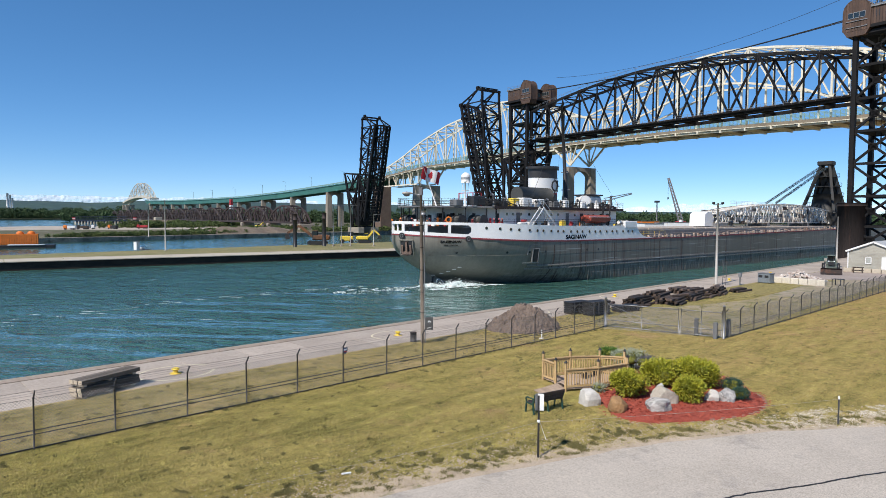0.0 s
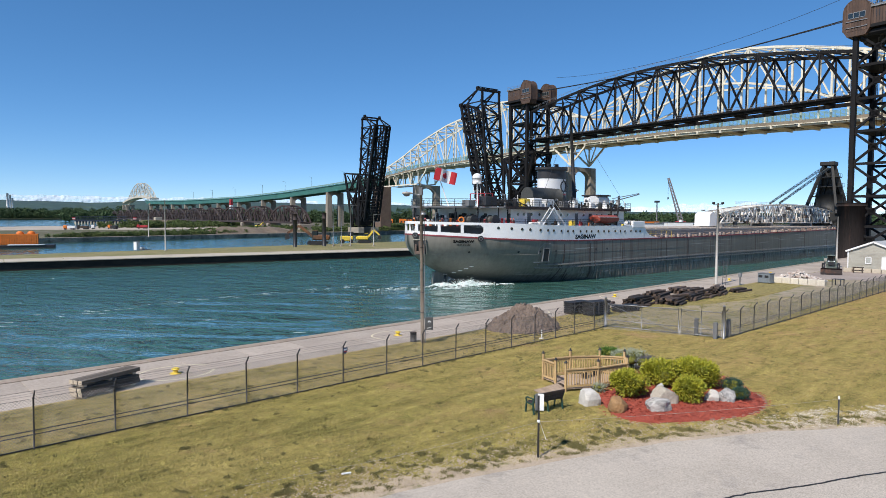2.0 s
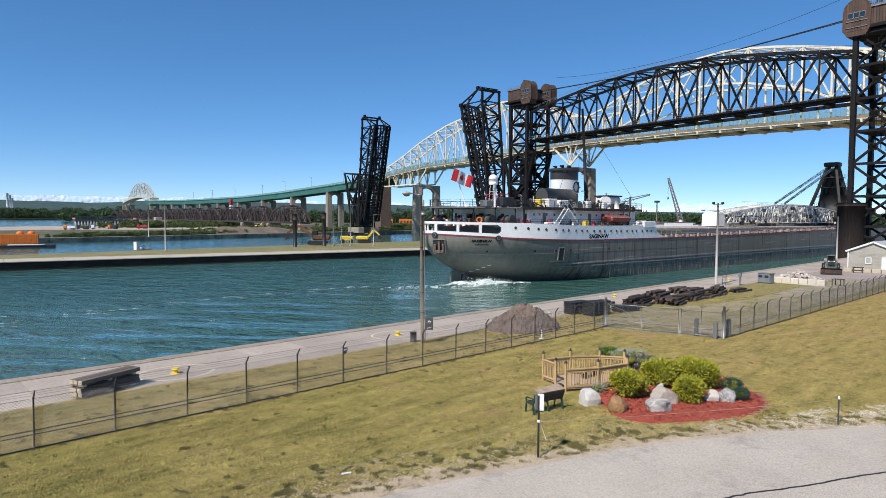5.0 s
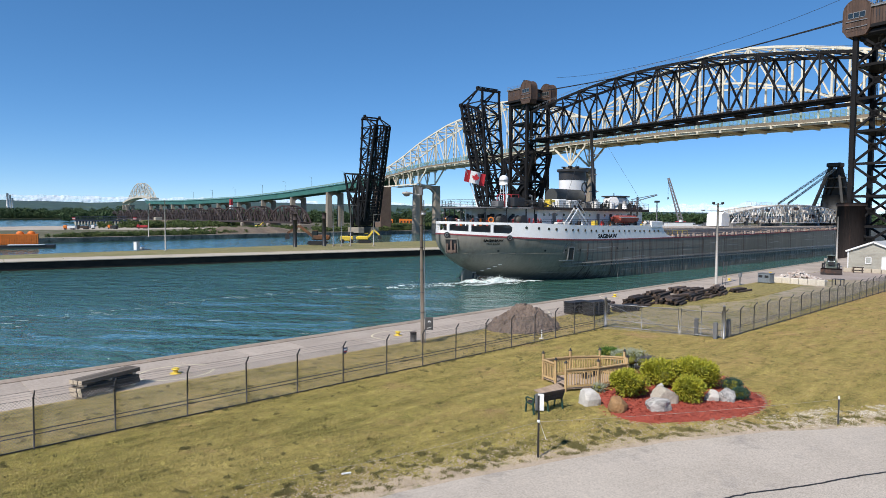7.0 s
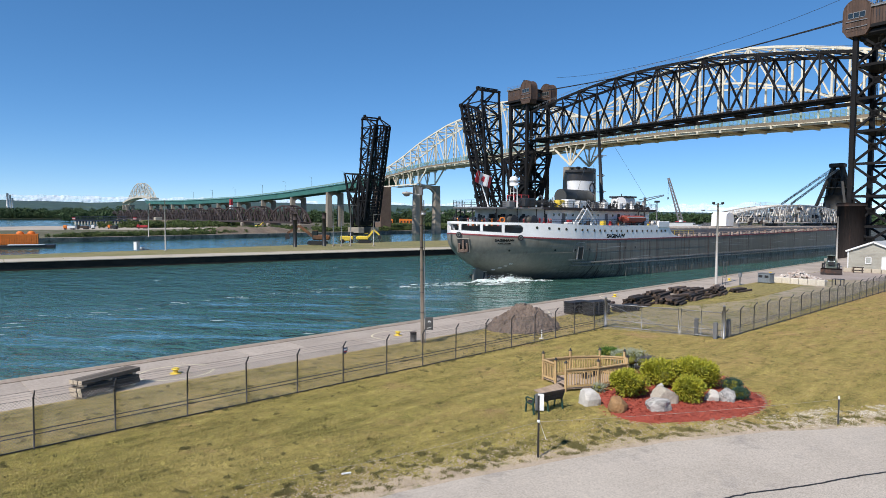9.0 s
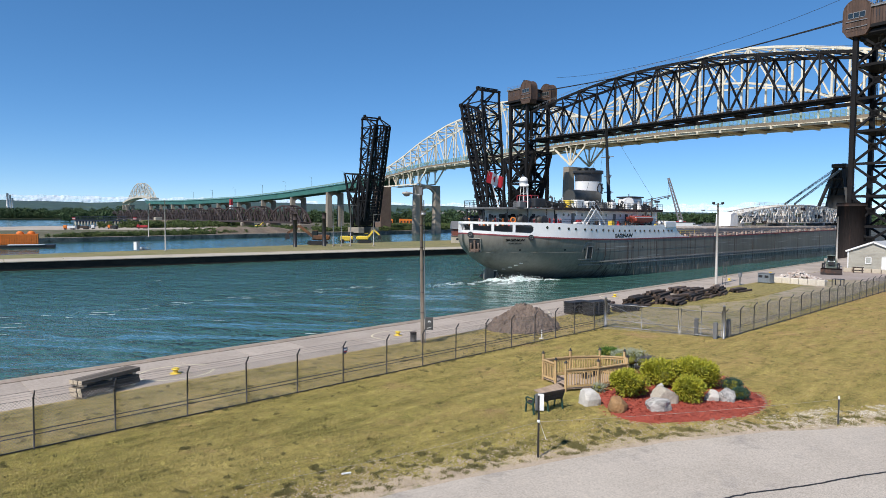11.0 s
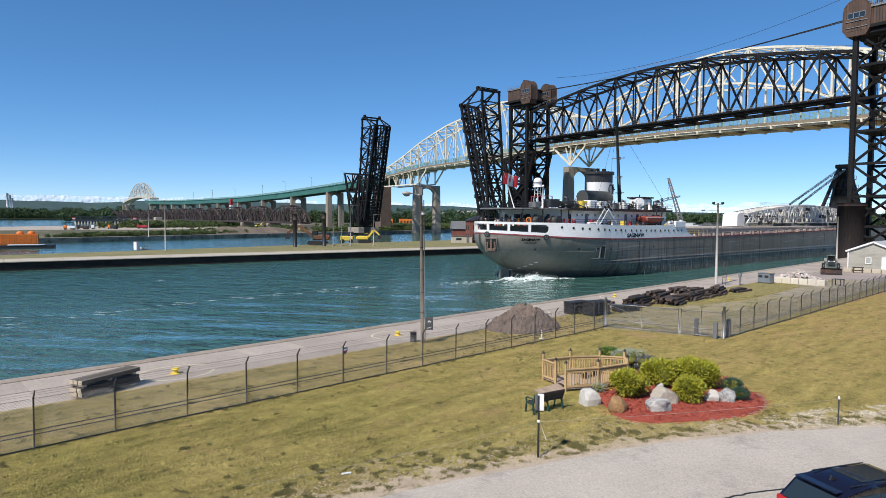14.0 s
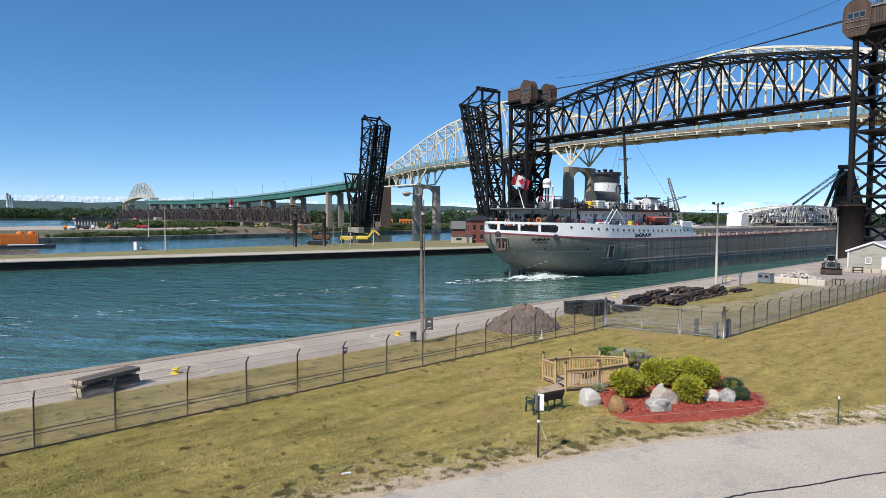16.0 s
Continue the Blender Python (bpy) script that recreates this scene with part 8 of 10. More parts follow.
rock("boulder", 24.0, 12.4, (0.58, 0.44, 0.40), ROCK_GREY, "tilted banded grey and white boulder", 7, 0.45, -38, 0, 0.25, 38)
rock("boulder", 25.2, 12.75, (0.62, 0.5, 0.52), ROCK_TAN, "broad tan grey boulder among shrubs", 9, 0.3, -30, 0, 0.3)
rock("boulder", 26.2, 13.5, (0.26, 0.2, 0.34), ROCK_GREY, "small upright grey stone", 12, 0.3, 0, 0.1)
rock("boulder", 27.0, 11.5, (0.36, 0.34, 0.38), ROCK_WHITE, "pale rounded boulder in the mulch", 14, 0.2, 20)
rock("boulder", 27.5, 11.1, (0.44, 0.40, 0.42), ROCK_GREY, "grey speckled boulder in the mulch", 17, 0.25, 40)


def shrub(x, y, r, h, mt, label, seed, leaves=2600, leaf=0.075, spiky=0.0, core_mt=None):
    rnd = random.Random(seed)
    t = thing("shrub", pose(x, y, 0.05), label, "shrub", "garden shrubs")
    g = Geo()
    lumps = [(Vector((rnd.uniform(-0.5, 0.5) * r, rnd.uniform(-0.5, 0.5) * r, rnd.uniform(0.35, 0.62) * h)), rnd.uniform(0.34, 0.58)) for _ in range(16)] + [(Vector((0, 0, 0.45 * h)), 0.75)]
    for i in range(leaves):
        c, k = rnd.choice(lumps)
        d = Vector((rnd.gauss(0, 1), rnd.gauss(0, 1), rnd.gauss(0.15, 0.9))).normalized()
        q = c + Vector((d.x * r * k, d.y * r * k, d.z * h * 0.55 * k)) * rnd.uniform(0.72, 1.12) * (1 + 0.35 * max(0, noise.noise(d * 3.5 + Vector((seed, i * 0.0, 0)))))
        if q.z < 0.03:
            q.z = rnd.uniform(0.03, 0.2)
        along_leaf = (d + Vector((rnd.uniform(-0.7, 0.7), rnd.uniform(-0.7, 0.7), rnd.uniform(-0.3, 0.7)))).normalized() * leaf * rnd.uniform(0.7, 1.5) * (1 + spiky)
        side = along_leaf.cross(Vector((rnd.uniform(-1, 1), rnd.uniform(-1, 1), 1))).normalized() * leaf * 0.45 * (1 - 0.6 * min(1, spiky))
        g.raw([q, q + along_leaf * 0.5 + side, q + along_leaf, q + along_leaf * 0.5 - side], [(0, 1, 2, 3)])
    part("foliage", g, mt, t)
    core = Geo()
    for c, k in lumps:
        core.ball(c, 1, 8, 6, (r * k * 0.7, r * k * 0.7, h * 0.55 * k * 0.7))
    part("inner_growth", core, core_mt or INNER_SHADE, t)
    for j in range(5):
        a = j * 1.26
        part("stem", Geo().cyl((0, 0, -0.05), (0.4 * r * math.cos(a), 0.4 * r * math.sin(a), 0.45 * h), 0.02, 0.01, 6), BARK, t)
    return t


def leaf_material(name, a, b, c):
    m = material(name, a, b, 3.0, 14, 0.55, 0, 0, 0.3, c, 0.58, 6)
    m.node_tree.nodes["Principled BSDF"].inputs["Specular IOR Level"].default_value = 0.3
    return m


# Darker than the leaves: shade inside the shrubs is painted into this colour.
INNER_SHADE = material("shaded_inner_foliage", (0.16, 0.16, 0.02), (0.11, 0.12, 0.018), 4, 14, 0.9, 0, 0.3, 0.3)
BARK = material("brown_bark", (0.12, 0.085, 0.06), rough=0.9)
LEAF_GOLD = leaf_material("golden_green_leaf", (0.40, 0.38, 0.035), (0.24, 0.26, 0.028), (0.58, 0.43, 0.05))
LEAF_GREEN = leaf_material("fresh_green_leaf", (0.10, 0.19, 0.03), (0.07, 0.14, 0.025), (0.16, 0.24, 0.05))
LEAF_SILVER = leaf_material("silver_grey_leaf", (0.36, 0.39, 0.29), (0.26, 0.29, 0.21), (0.46, 0.48, 0.38))
LEAF_PURPLE = leaf_material("dusky_purple_leaf", (0.10, 0.10, 0.13), (0.13, 0.13, 0.14), (0.20, 0.19, 0.22))
LEAF_BLUE = leaf_material("blue_green_needles", (0.05, 0.10, 0.065), (0.035, 0.075, 0.05), (0.08, 0.14, 0.09))
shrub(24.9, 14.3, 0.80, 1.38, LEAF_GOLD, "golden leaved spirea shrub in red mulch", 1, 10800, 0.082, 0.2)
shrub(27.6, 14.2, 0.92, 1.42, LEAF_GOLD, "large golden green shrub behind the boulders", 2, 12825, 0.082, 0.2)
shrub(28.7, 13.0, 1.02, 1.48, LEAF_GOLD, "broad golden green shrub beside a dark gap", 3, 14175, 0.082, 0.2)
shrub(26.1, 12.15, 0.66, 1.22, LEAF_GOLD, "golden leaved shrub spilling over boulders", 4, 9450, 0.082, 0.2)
shrub(29.2, 11.5, 0.46, 0.72, LEAF_BLUE, "small blue green dwarf conifer", 5, 4200, 0.045, 0.35)
shrub(28.1, 10.7, 0.38, 0.64, LEAF_BLUE, "low blue green dwarf conifer in mulch", 6, 3800, 0.045, 0.35)
shrub(30.2, 17.4, 0.95, 1.05, LEAF_SILVER, "silvery grey feathery shrub beside the deck", 7, 3400, 0.06, 1.6)
shrub(30.3, 16.2, 0.75, 0.85, LEAF_PURPLE, "dusky purple grey low shrub", 8, 2400, 0.06, 1.2)
shrub(31.2, 19.2, 0.62, 0.75, LEAF_GREEN, "bright green rounded bush behind the deck", 9, 2000)
shrub(24.9, 15.75, 0.32, 0.36, LEAF_SILVER, "tuft of grey green lavender", 10, 900, 0.045, 1.5)


def viewing_deck():
    t = thing("viewing_deck", pose(0, 0, 0), "low tan timber viewing deck with balustrade rails", "deck")
    P = [(24.7, 18.78), (26.2, 18.25), (27.45, 17.35), (28.1, 16.35), (27.0, 15.55), (25.2, 16.0), (23.78, 16.79), (24.37, 17.79)]
    # floor boards, clipped to the plan
    poly = [Vector(p) for p in P]
    def span(u):
        hits = []
        for a, b in zip(poly, poly[1:] + poly[:1]):
            if (a.x - u) * (b.x - u) < 0:
                hits.append(a.y + (b.y - a.y) * (u - a.x) / (b.x - a.x))
        return (min(hits), max(hits)) if len(hits) > 1 else None
    x = 23.9
    while x < 28.0:
        s = span(x)
        if s:
            part("deck_board", Geo().box((x, (s[0] + s[1]) / 2, 0.12), (0.132, s[1] - s[0], 0.04), 0.004), BOARD, t)
        x += 0.14
    for i in range(9):
        f = i / 8
        a, b = Vector((22.96, 17.85)).lerp((24.4, 17.62), f), Vector((22.6, 17.15)).lerp((23.85, 16.75), f)
        part("ramp_board", Geo().bar((*a, 0.03 + 0.09 * f), (*b, 0.03 + 0.09 * f), 0.18, 0.04), BOARD, t)
    for i, p in enumerate(P):
        h = 1.32 if i != 7 else 1.2
        post = part("post", Geo().box((*p, h / 2), (0.1, 0.1, h), 0.008), TIMBER, t)
        part("post_cap", Geo().box((*p, h + 0.02), (0.15, 0.15, 0.04), 0.01).box((*p, h + 0.08), (0.09, 0.09, 0.1), 0.03), DARK_POST, post, "dark post cap")
    for i, j in ((0, 1), (1, 2), (2, 3), (3, 4), (4, 5), (5, 6), (7, 0)):
        a, b = Vector((*P[i], 0)), Vector((*P[j], 0))
        for z, w in ((1.02, 0.14), (0.94, 0.05), (0.24, 0.05)):
            part("rail", Geo().bar(a + Vector((0, 0, z)), b + Vector((0, 0, z)), w, 0.045 if w > 0.1 else 0.09), TIMBER, t)
        n = int((b - a).length / 0.125)
        for k in range(1, n):
            c = a.lerp(b, k / n)
            part("baluster", Geo().box((c.x, c.y, 0.6), (0.038, 0.038, 0.78)), TIMBER, t)
    part("inner_bench", Geo().box((26.5, 17.3, 0.5), (1.5, 0.35, 0.05), 0.01, ), TIMBER, t)
    for x in (26.0, 27.0):
        part("bench_leg", Geo().box((x, 17.3, 0.3), (0.08, 0.3, 0.36)), DARK_POST, t)


BOARD = material("greyed_deck_board", (0.42, 0.32, 0.235), (0.35, 0.26, 0.19), 1.5, 16, 0.85, 0, 0.2, 0.2, each=0.14)
viewing_deck()


def park_bench():
    t = thing("park_bench", pose(19.95, 15.62, 0, 0, 0, -11.5), "dark brown slatted park bench with green iron ends", "bench")
    for x in (0.05, 0.82, 1.6):
        g = Geo()
        for p, q in (((x, 0.03, 0.0), (x, 0.10, 0.42)), ((x, 0.10, 0.42), (x, -0.05, 0.82)), ((x, 0.10, 0.40), (x, 0.52, 0.42)), ((x, 0.50, 0.42), (x, 0.55, 0.0))):
            g.bar(p, q, 0.05, 0.06)
        if x != 0.82:
            g.bar((x, 0.02, 0.63), (x, 0.46, 0.64), 0.05, 0.04).bar((x, 0.46, 0.64), (x, 0.54, 0.56), 0.05, 0.05).bar((x, 0.53, 0.58), (x, 0.5, 0.42), 0.05, 0.05)
        part("iron_end", g, GREEN_IRON, t, "dark green cast iron end")
    for j in range(5):
        part("back_slat", Geo().box((0.82, 0.055 - 0.032 * j, 0.5 + 0.082 * j), (1.58, 0.03, 0.074), 0.008), BENCH_WOOD, t)
    for j in range(5):
        part("seat_slat", Geo().box((0.82, 0.15 + 0.085 * j, 0.44), (1.58, 0.072, 0.03), 0.008), BENCH_WOOD, t)


GREEN_IRON = material("dark_green_iron", (0.02, 0.07, 0.05), (0.018, 0.055, 0.042), 3, 15, 0.45)
BENCH_WOOD = material("dark_brown_slat", (0.045, 0.032, 0.027), (0.06, 0.042, 0.034), 2, 15, 0.6, each=0.2)
park_bench()

t = thing("sign_post", pose(16.5, 12.7, 0, 0, 0, 8), "thin dark steel post with a small white sign", "sign")
part("post", Geo().box((0, 0, 1.03), (0.055, 0.055, 2.1), 0.005), BLACK, t)
part("sign_plate", Geo().box((0, 0, 0), (0.012, 0.2, 0.56), 0.004), WHITE, t, "white sign plate seen at a slant", pose(0.03, -0.06, 1.86, 0, 0, 30))
part("sign_plate", Geo().box((0, 0, 0), (0.012, 0.16, 0.56), 0.004), ALLOY, t, "", pose(-0.01, 0.05, 1.86, 0, 0, 62))
part("rope_knot", Geo().ball((0, 0, 1.22), 0.06, 8, 6), WHITE, t)
part("rope_tail", Geo().cyl((0.02, -0.03, 1.2), (0.25, -0.15, 0.55), 0.008, seg=5), WHITE, t)
t = thing("boundary_post", pose(27.74, 6.9, 0), "short dark steel boundary post in gravel", "post")
part("post", Geo().box((0, 0, 0.52), (0.05, 0.05, 1.1), 0.005), DARK_POST, t)
part("cap", Geo().box((0, 0, 1.06), (0.056, 0.056, 0.14), 0.01), WHITE, t)
ROPE = material("old_pale_rope", (0.42, 0.39, 0.34), rough=0.9)
for pts in (((8.2, 17.2, 0.02), (12.5, 14.8, 0.45), (16.5, 12.7, 1.2)), ((16.5, 12.7, 1.2), (22, 9.9, 0.95), (27.74, 6.9, 1.0))):
    a, m, b = (Vector(p) for p in pts)
    g = tube([a * (1 - u) ** 2 + m * 2 * u * (1 - u) + b * u * u for u in [i / 14 for i in range(15)]], 0.005, 5)
    solid("rope", g, ROPE, pose(0, 0, 0), "thin pale boundary rope strung over the lawn", "rope", "boundary ropes")
solid("litter", Geo().box((0, 0, 0.02), (0.3, 0.1, 0.03), 0.01), WHITE, pose(11.05, 15.85, 0.02, 0, 0, -20), "scrap of pale litter on the grass", "litter")
t = thing("fence_sign", pose(17.09, 24.6, 0.5, 0, 0, 0) @ Matrix.Diagonal((0.75, 1, 0.72, 1)), "small blue and white notice shield on the fence", "sign")
part("plate", Geo().prism([(-0.16, 1.75), (0.16, 1.75), (0.17, 1.5), (0.0, 1.3), (-0.17, 1.5)], -0.01, 0.01, "y"), BLUE_SIGN, t)
part("panel", Geo().box((0, -0.016, 1.62), (0.22, 0.008, 0.1)), WHITE, t)
part("panel", Geo().box((0, -0.016, 1.48), (0.18, 0.008, 0.05)), RED, t)
t = thing("marker_stake", pose(33.2, 25.4, 0), "short white marker stake by the fence", "stake")
part("stake", Geo().box((0, 0, 0.3), (0.06, 0.06, 0.6), 0.01), WHITE, t)
part("foot", Geo().box((0, 0, 0.03), (0.3, 0.2, 0.06), 0.01), WHITE, t)


# ---- woods, hills and clouds in the distance ----
def woods(name, spots, mt, label, seed, leaf=0.17, per=170):
    """Many uneven clumps of leaf sprays: spots are (x, y, z, radius)."""
    rng = np.random.default_rng(seed)
    c = np.repeat(np.array([s[:3] for s in spots]), per, 0)
    r = np.repeat(np.array([s[3] for s in spots]), per)
    n = len(r)
    d = rng.normal(size=(n, 3))
    d /= np.linalg.norm(d, axis=1)[:, None]
    p = c + d * (r * rng.uniform(0.45, 1.1, n))[:, None] * np.array([1, 1, 0.85])
    p[:, 2] = np.maximum(p[:, 2], 0.1)
    size = (r * leaf)[:, None]
    a, b = rng.normal(size=(n, 3)) * size, rng.normal(size=(n, 3)) * size
    vs = np.stack([p - a * 0.6 - b * 0.4, p + a * 0.8 - b * 0.3, p + b * 0.9], 1)
    me = bpy.data.meshes.new(name)
    me.vertices.add(n * 3)
    me.vertices.foreach_set("co", vs.astype(np.float32).ravel())
    me.loops.add(n * 3)
    me.loops.foreach_set("vertex_index", np.arange(n * 3, dtype=np.int32))
    me.polygons.add(n)
    me.polygons.foreach_set("loop_start", np.arange(0, n * 3, 3, dtype=np.int32))
    me.update(calc_edges=True)
    me.materials.append(mt)
    return tagged(new(name, me), label, "trees", kind="stuff")


FOREST = material("far_forest", (0.030, 0.062, 0.022), (0.045, 0.080, 0.030), 0.02, 0.3, 0.95, 0, 0.3, 0.35, (0.07, 0.10, 0.035), 0.6, 0.08)
SCRUB = material("green_scrub", (0.06, 0.095, 0.025), (0.085, 0.115, 0.035), 0.1, 1.2, 0.95, 0, 0.3, 0.35, (0.12, 0.12, 0.05), 0.6, 0.3)
# Distance haze is painted into the hill colour as extra blue.
HILL = material("hazed_blue_green_hill", (0.032, 0.066, 0.066), (0.040, 0.080, 0.074), 0.004, 0.03, 1.0, 0, 0.4, 0.35, (0.055, 0.09, 0.06), 0.55, 0.012, bump_dist=8.0)


def belt(a, b, depth, n, h, r, rnd, dip=0.0):
    out = []
    for i in range(n):
        u = rnd.random()
        p = Vector(a).lerp(Vector(b), u)
        p += Vector((rnd.uniform(-depth, depth), rnd.uniform(0, depth)))
        k = rnd.uniform(0.35, 1.0)
        out.append((p.x, p.y, h * k * rnd.uniform(0.25, 0.9) + dip, r * rnd.uniform(0.6, 1.3)))
    return out


rnd = random.Random(21)
woods("far_woods", belt((-300, 1780), (330, 1680), 90, 700, 26, 9, rnd) + belt((330, 1700), (700, 2050), 120, 500, 26, 10, rnd) + belt((700, 2150), (1700, 2550), 150, 500, 34, 14, rnd), FOREST, "dark green woods along the far shore", 1, 0.13, 260)
woods("far_woods", belt((430, 900), (620, 760), 90, 420, 15, 6, rnd) + belt((620, 760), (1050, 470), 110, 640, 16, 6.5, rnd) + belt((1000, 520), (1500, 330), 120, 300, 18, 8, rnd) + belt((300, 1050), (450, 900), 80, 200, 14, 6, rnd) + belt((700, 150), (1500, 170), 60, 260, 16, 6, rnd), FOREST, "dark green woods beyond the locks", 2)
woods("scrub", belt((62, 262), (135, 280), 8, 420, 1.6, 1.0, rnd) + belt((135, 290), (215, 380), 18, 420, 2.2, 1.3, rnd) + belt((195, 296), (330, 322), 12, 420, 2.6, 1.4, rnd) + belt((150, 440), (250, 540), 30, 360, 4, 2.0, rnd), SCRUB, "low green scrub on the far bank", 3)
woods("scrub", belt((300, 330), (460, 360), 22, 500, 3.0, 1.6, rnd) + belt((360, 480), (520, 520), 40, 420, 1.8, 1.4, rnd), SCRUB, "bushes and young trees below the highway bridge", 4)

g = Geo()
ridge = [(-22, 95), (0, 96), (6, 88), (10, 104), (14, 98), (18, 106), (24, 99), (30, 97), (36, 88), (42, 72), (48, 62), (54, 58), (60, 54), (68, 50), (76, 44), (90, 40)]
vs = []
for i in range(201):
    u = -22 + 112 * i / 200
    z = along(ridge, u) * (1 + 0.06 * noise.noise((u * 0.35, 2, 0)) + 0.03 * noise.noise((u * 1.5, 5, 0)))
    a = radians(81.6 - u)
    for d, k in ((3650, 0), (3950, 0.72), (4150, 1.0), (4500, 0)):
        vs.append((d * math.cos(a), d * math.sin(a), -5 + z * k))
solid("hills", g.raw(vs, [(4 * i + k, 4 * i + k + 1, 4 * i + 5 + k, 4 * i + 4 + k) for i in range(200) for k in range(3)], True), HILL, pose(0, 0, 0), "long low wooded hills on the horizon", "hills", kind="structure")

CLOUD = material("white_cloud", (0.62, 0.68, 0.75), (0.54, 0.62, 0.71), 0.008, 0.03, 1.0, 0, 0.3, 0.10, bump_dist=6.0)


def wispy(m):
    """Thin, broken vapour: the sky shows through it."""
    n, l = m.node_tree.nodes, m.node_tree.links
    at, mp, tex, thin = n.new("ShaderNodeTexCoord"), n.new("ShaderNodeMapping"), n.new("ShaderNodeTexNoise"), n.new("ShaderNodeMapRange")
    mp.inputs["Scale"].default_value = (0.010, 0.010, 0.035)
    l.new(at.outputs["Object"], mp.inputs[0])
    l.new(mp.outputs[0], tex.inputs["Vector"])
    tex.inputs["Scale"].default_value, tex.inputs["Detail"].default_value, tex.inputs["Roughness"].default_value = 1.0, 6, 0.6
    thin.inputs["From Min"].default_value, thin.inputs["From Max"].default_value = 0.36, 0.62
    thin.inputs["To Min"].default_value, thin.inputs["To Max"].default_value = 0.25, 1.0
    l.new(tex.outputs["Fac"], thin.inputs["Value"])
    l.new(thin.outputs[0], n["Principled BSDF"].inputs["Alpha"])
    n["Principled BSDF"].inputs["Specular IOR Level"].default_value = 0.0


wispy(CLOUD)


def cloud_bank(u0, u1, base, tall, seed):
    """A low bank of small cumulus far behind the hills: uneven tops over a flat hazy foot."""
    n, rows, vs = 420, 8, []
    for i in range(n + 1):
        f = i / n
        a = radians(81.6 - (u0 + (u1 - u0) * f))
        x = f * (u1 - u0)
        puff = 0.55 * noise.noise((x * 0.55, seed, 0)) + 0.34 * abs(noise.noise((x * 1.3, seed, 3))) + 0.12 * abs(noise.noise((x * 3.9, seed, 7))) + 0.04 * noise.noise((x * 11, seed, 9))
        top = tall * max(0.0, 0.30 + puff) * min(1, 6 * f, 6 * (1 - f)) ** 0.6
        for k in range(rows + 1):
            g = k / rows
            d = 4780 + 40 * g ** 1.6 + 9 * noise.noise((x * 5, g * 3, seed))
            vs.append((d * math.cos(a), d * math.sin(a), base - 40 + (40 + top) * g))
    m = rows + 1
    g = Geo().raw(vs, [(i * m + k, (i + 1) * m + k, (i + 1) * m + k + 1, i * m + k + 1) for i in range(n) for k in range(rows)], True)
    solid("cloud", g, CLOUD, pose(0, 0, 0), "low bank of small white cumulus clouds", "cloud", "horizon clouds", "structure")


for u0, u1, base, tall, seed in ((-6, 24, 126, 34, 1), (28, 39, 100, 44, 2), (41, 51, 92, 46, 3), (51, 82, 84, 74, 4)):
    cloud_bank(u0, u1, base, tall, seed)

# ---- the town on the far slopes ----
rnd = random.Random(44)
TOWN_WHITE = material("pale_town_wall", (0.66, 0.64, 0.60), (0.52, 0.50, 0.47), 0.05, 0.5, 0.9, each=0.25)
TOWN_ROOF = material("dull_town_roof", (0.22, 0.20, 0.19), (0.16, 0.15, 0.15), 0.05, 0.5, 0.9, each=0.3)
for i in range(70):
    u = rnd.choice((rnd.uniform(35, 46), rnd.uniform(35, 46), rnd.uniform(53, 72)))
    a, d = radians(81.6 - u), rnd.uniform(3700, 3900)
    z = -5 + along(ridge, u) * 0.72 * (d - 3650) / 300
    w, dp, h = rnd.uniform(9, 26), rnd.uniform(8, 14), rnd.uniform(5, 11)
    t = thing("town_house", pose(d * math.cos(a), d * math.sin(a), z - 2, 0, 0, math.degrees(a) - 90 + rnd.uniform(-30, 30)), "small pale house on the far wooded slope", "house", "far town houses")
    part("wall", Geo().box((0, 0, h / 2 + 1), (w, dp, h + 2)), TOWN_WHITE, t)
    part("roof", Geo().prism([(-dp / 2 - 0.6, h + 2), (dp / 2 + 0.6, h + 2), (0, h + 2 + dp * 0.35)], -w / 2 - 0.5, w / 2 + 0.5, "x"), TOWN_ROOF, t)
slope = []
for i in range(900):
    u = rnd.uniform(30, 80)
    a, d = radians(81.6 - u), rnd.uniform(3660, 3940)
    slope.append((d * math.cos(a), d * math.sin(a), -5 + along(ridge, u) * 0.72 * (d - 3650) / 300 + 3, rnd.uniform(7, 15)))
woods("slope_woods", slope, FOREST, "dark trees between the houses on the slope", 8, 0.2, 60)

# ---- things on the far pier and bank ----
ISLE = -0.5
t = thing("control_kiosk", pose(52.8, 165, ISLE, 0, 0, 20), "small white control kiosk on the grassy pier", "kiosk")
part("body", Geo().box((0, 0, 1.0), (1.0, 1.1, 2.0), 0.05), WHITE, t)
part("roof", Geo().box((0, 0, 2.1), (1.2, 1.3, 0.12), 0.03), GREY, t)
part("hood", Geo().box((1.1, -0.4, 0.55), (1.4, 1.1, 0.7), 0.2), WHITE, t)
part("step", Geo().box((1.6, -0.5, 0.1), (2.6, 1.5, 0.2), 0.05), ALLOY, t)
first_pole = flood_pole(57.3, 158.4, 12.3, "thin pale light pole on the grassy pier", False)
first_pole.location.z = ISLE
for x, y, s in ((85, 252, 1.25),):
    ob = copy_thing(first_pole, pose(x, y, 0))
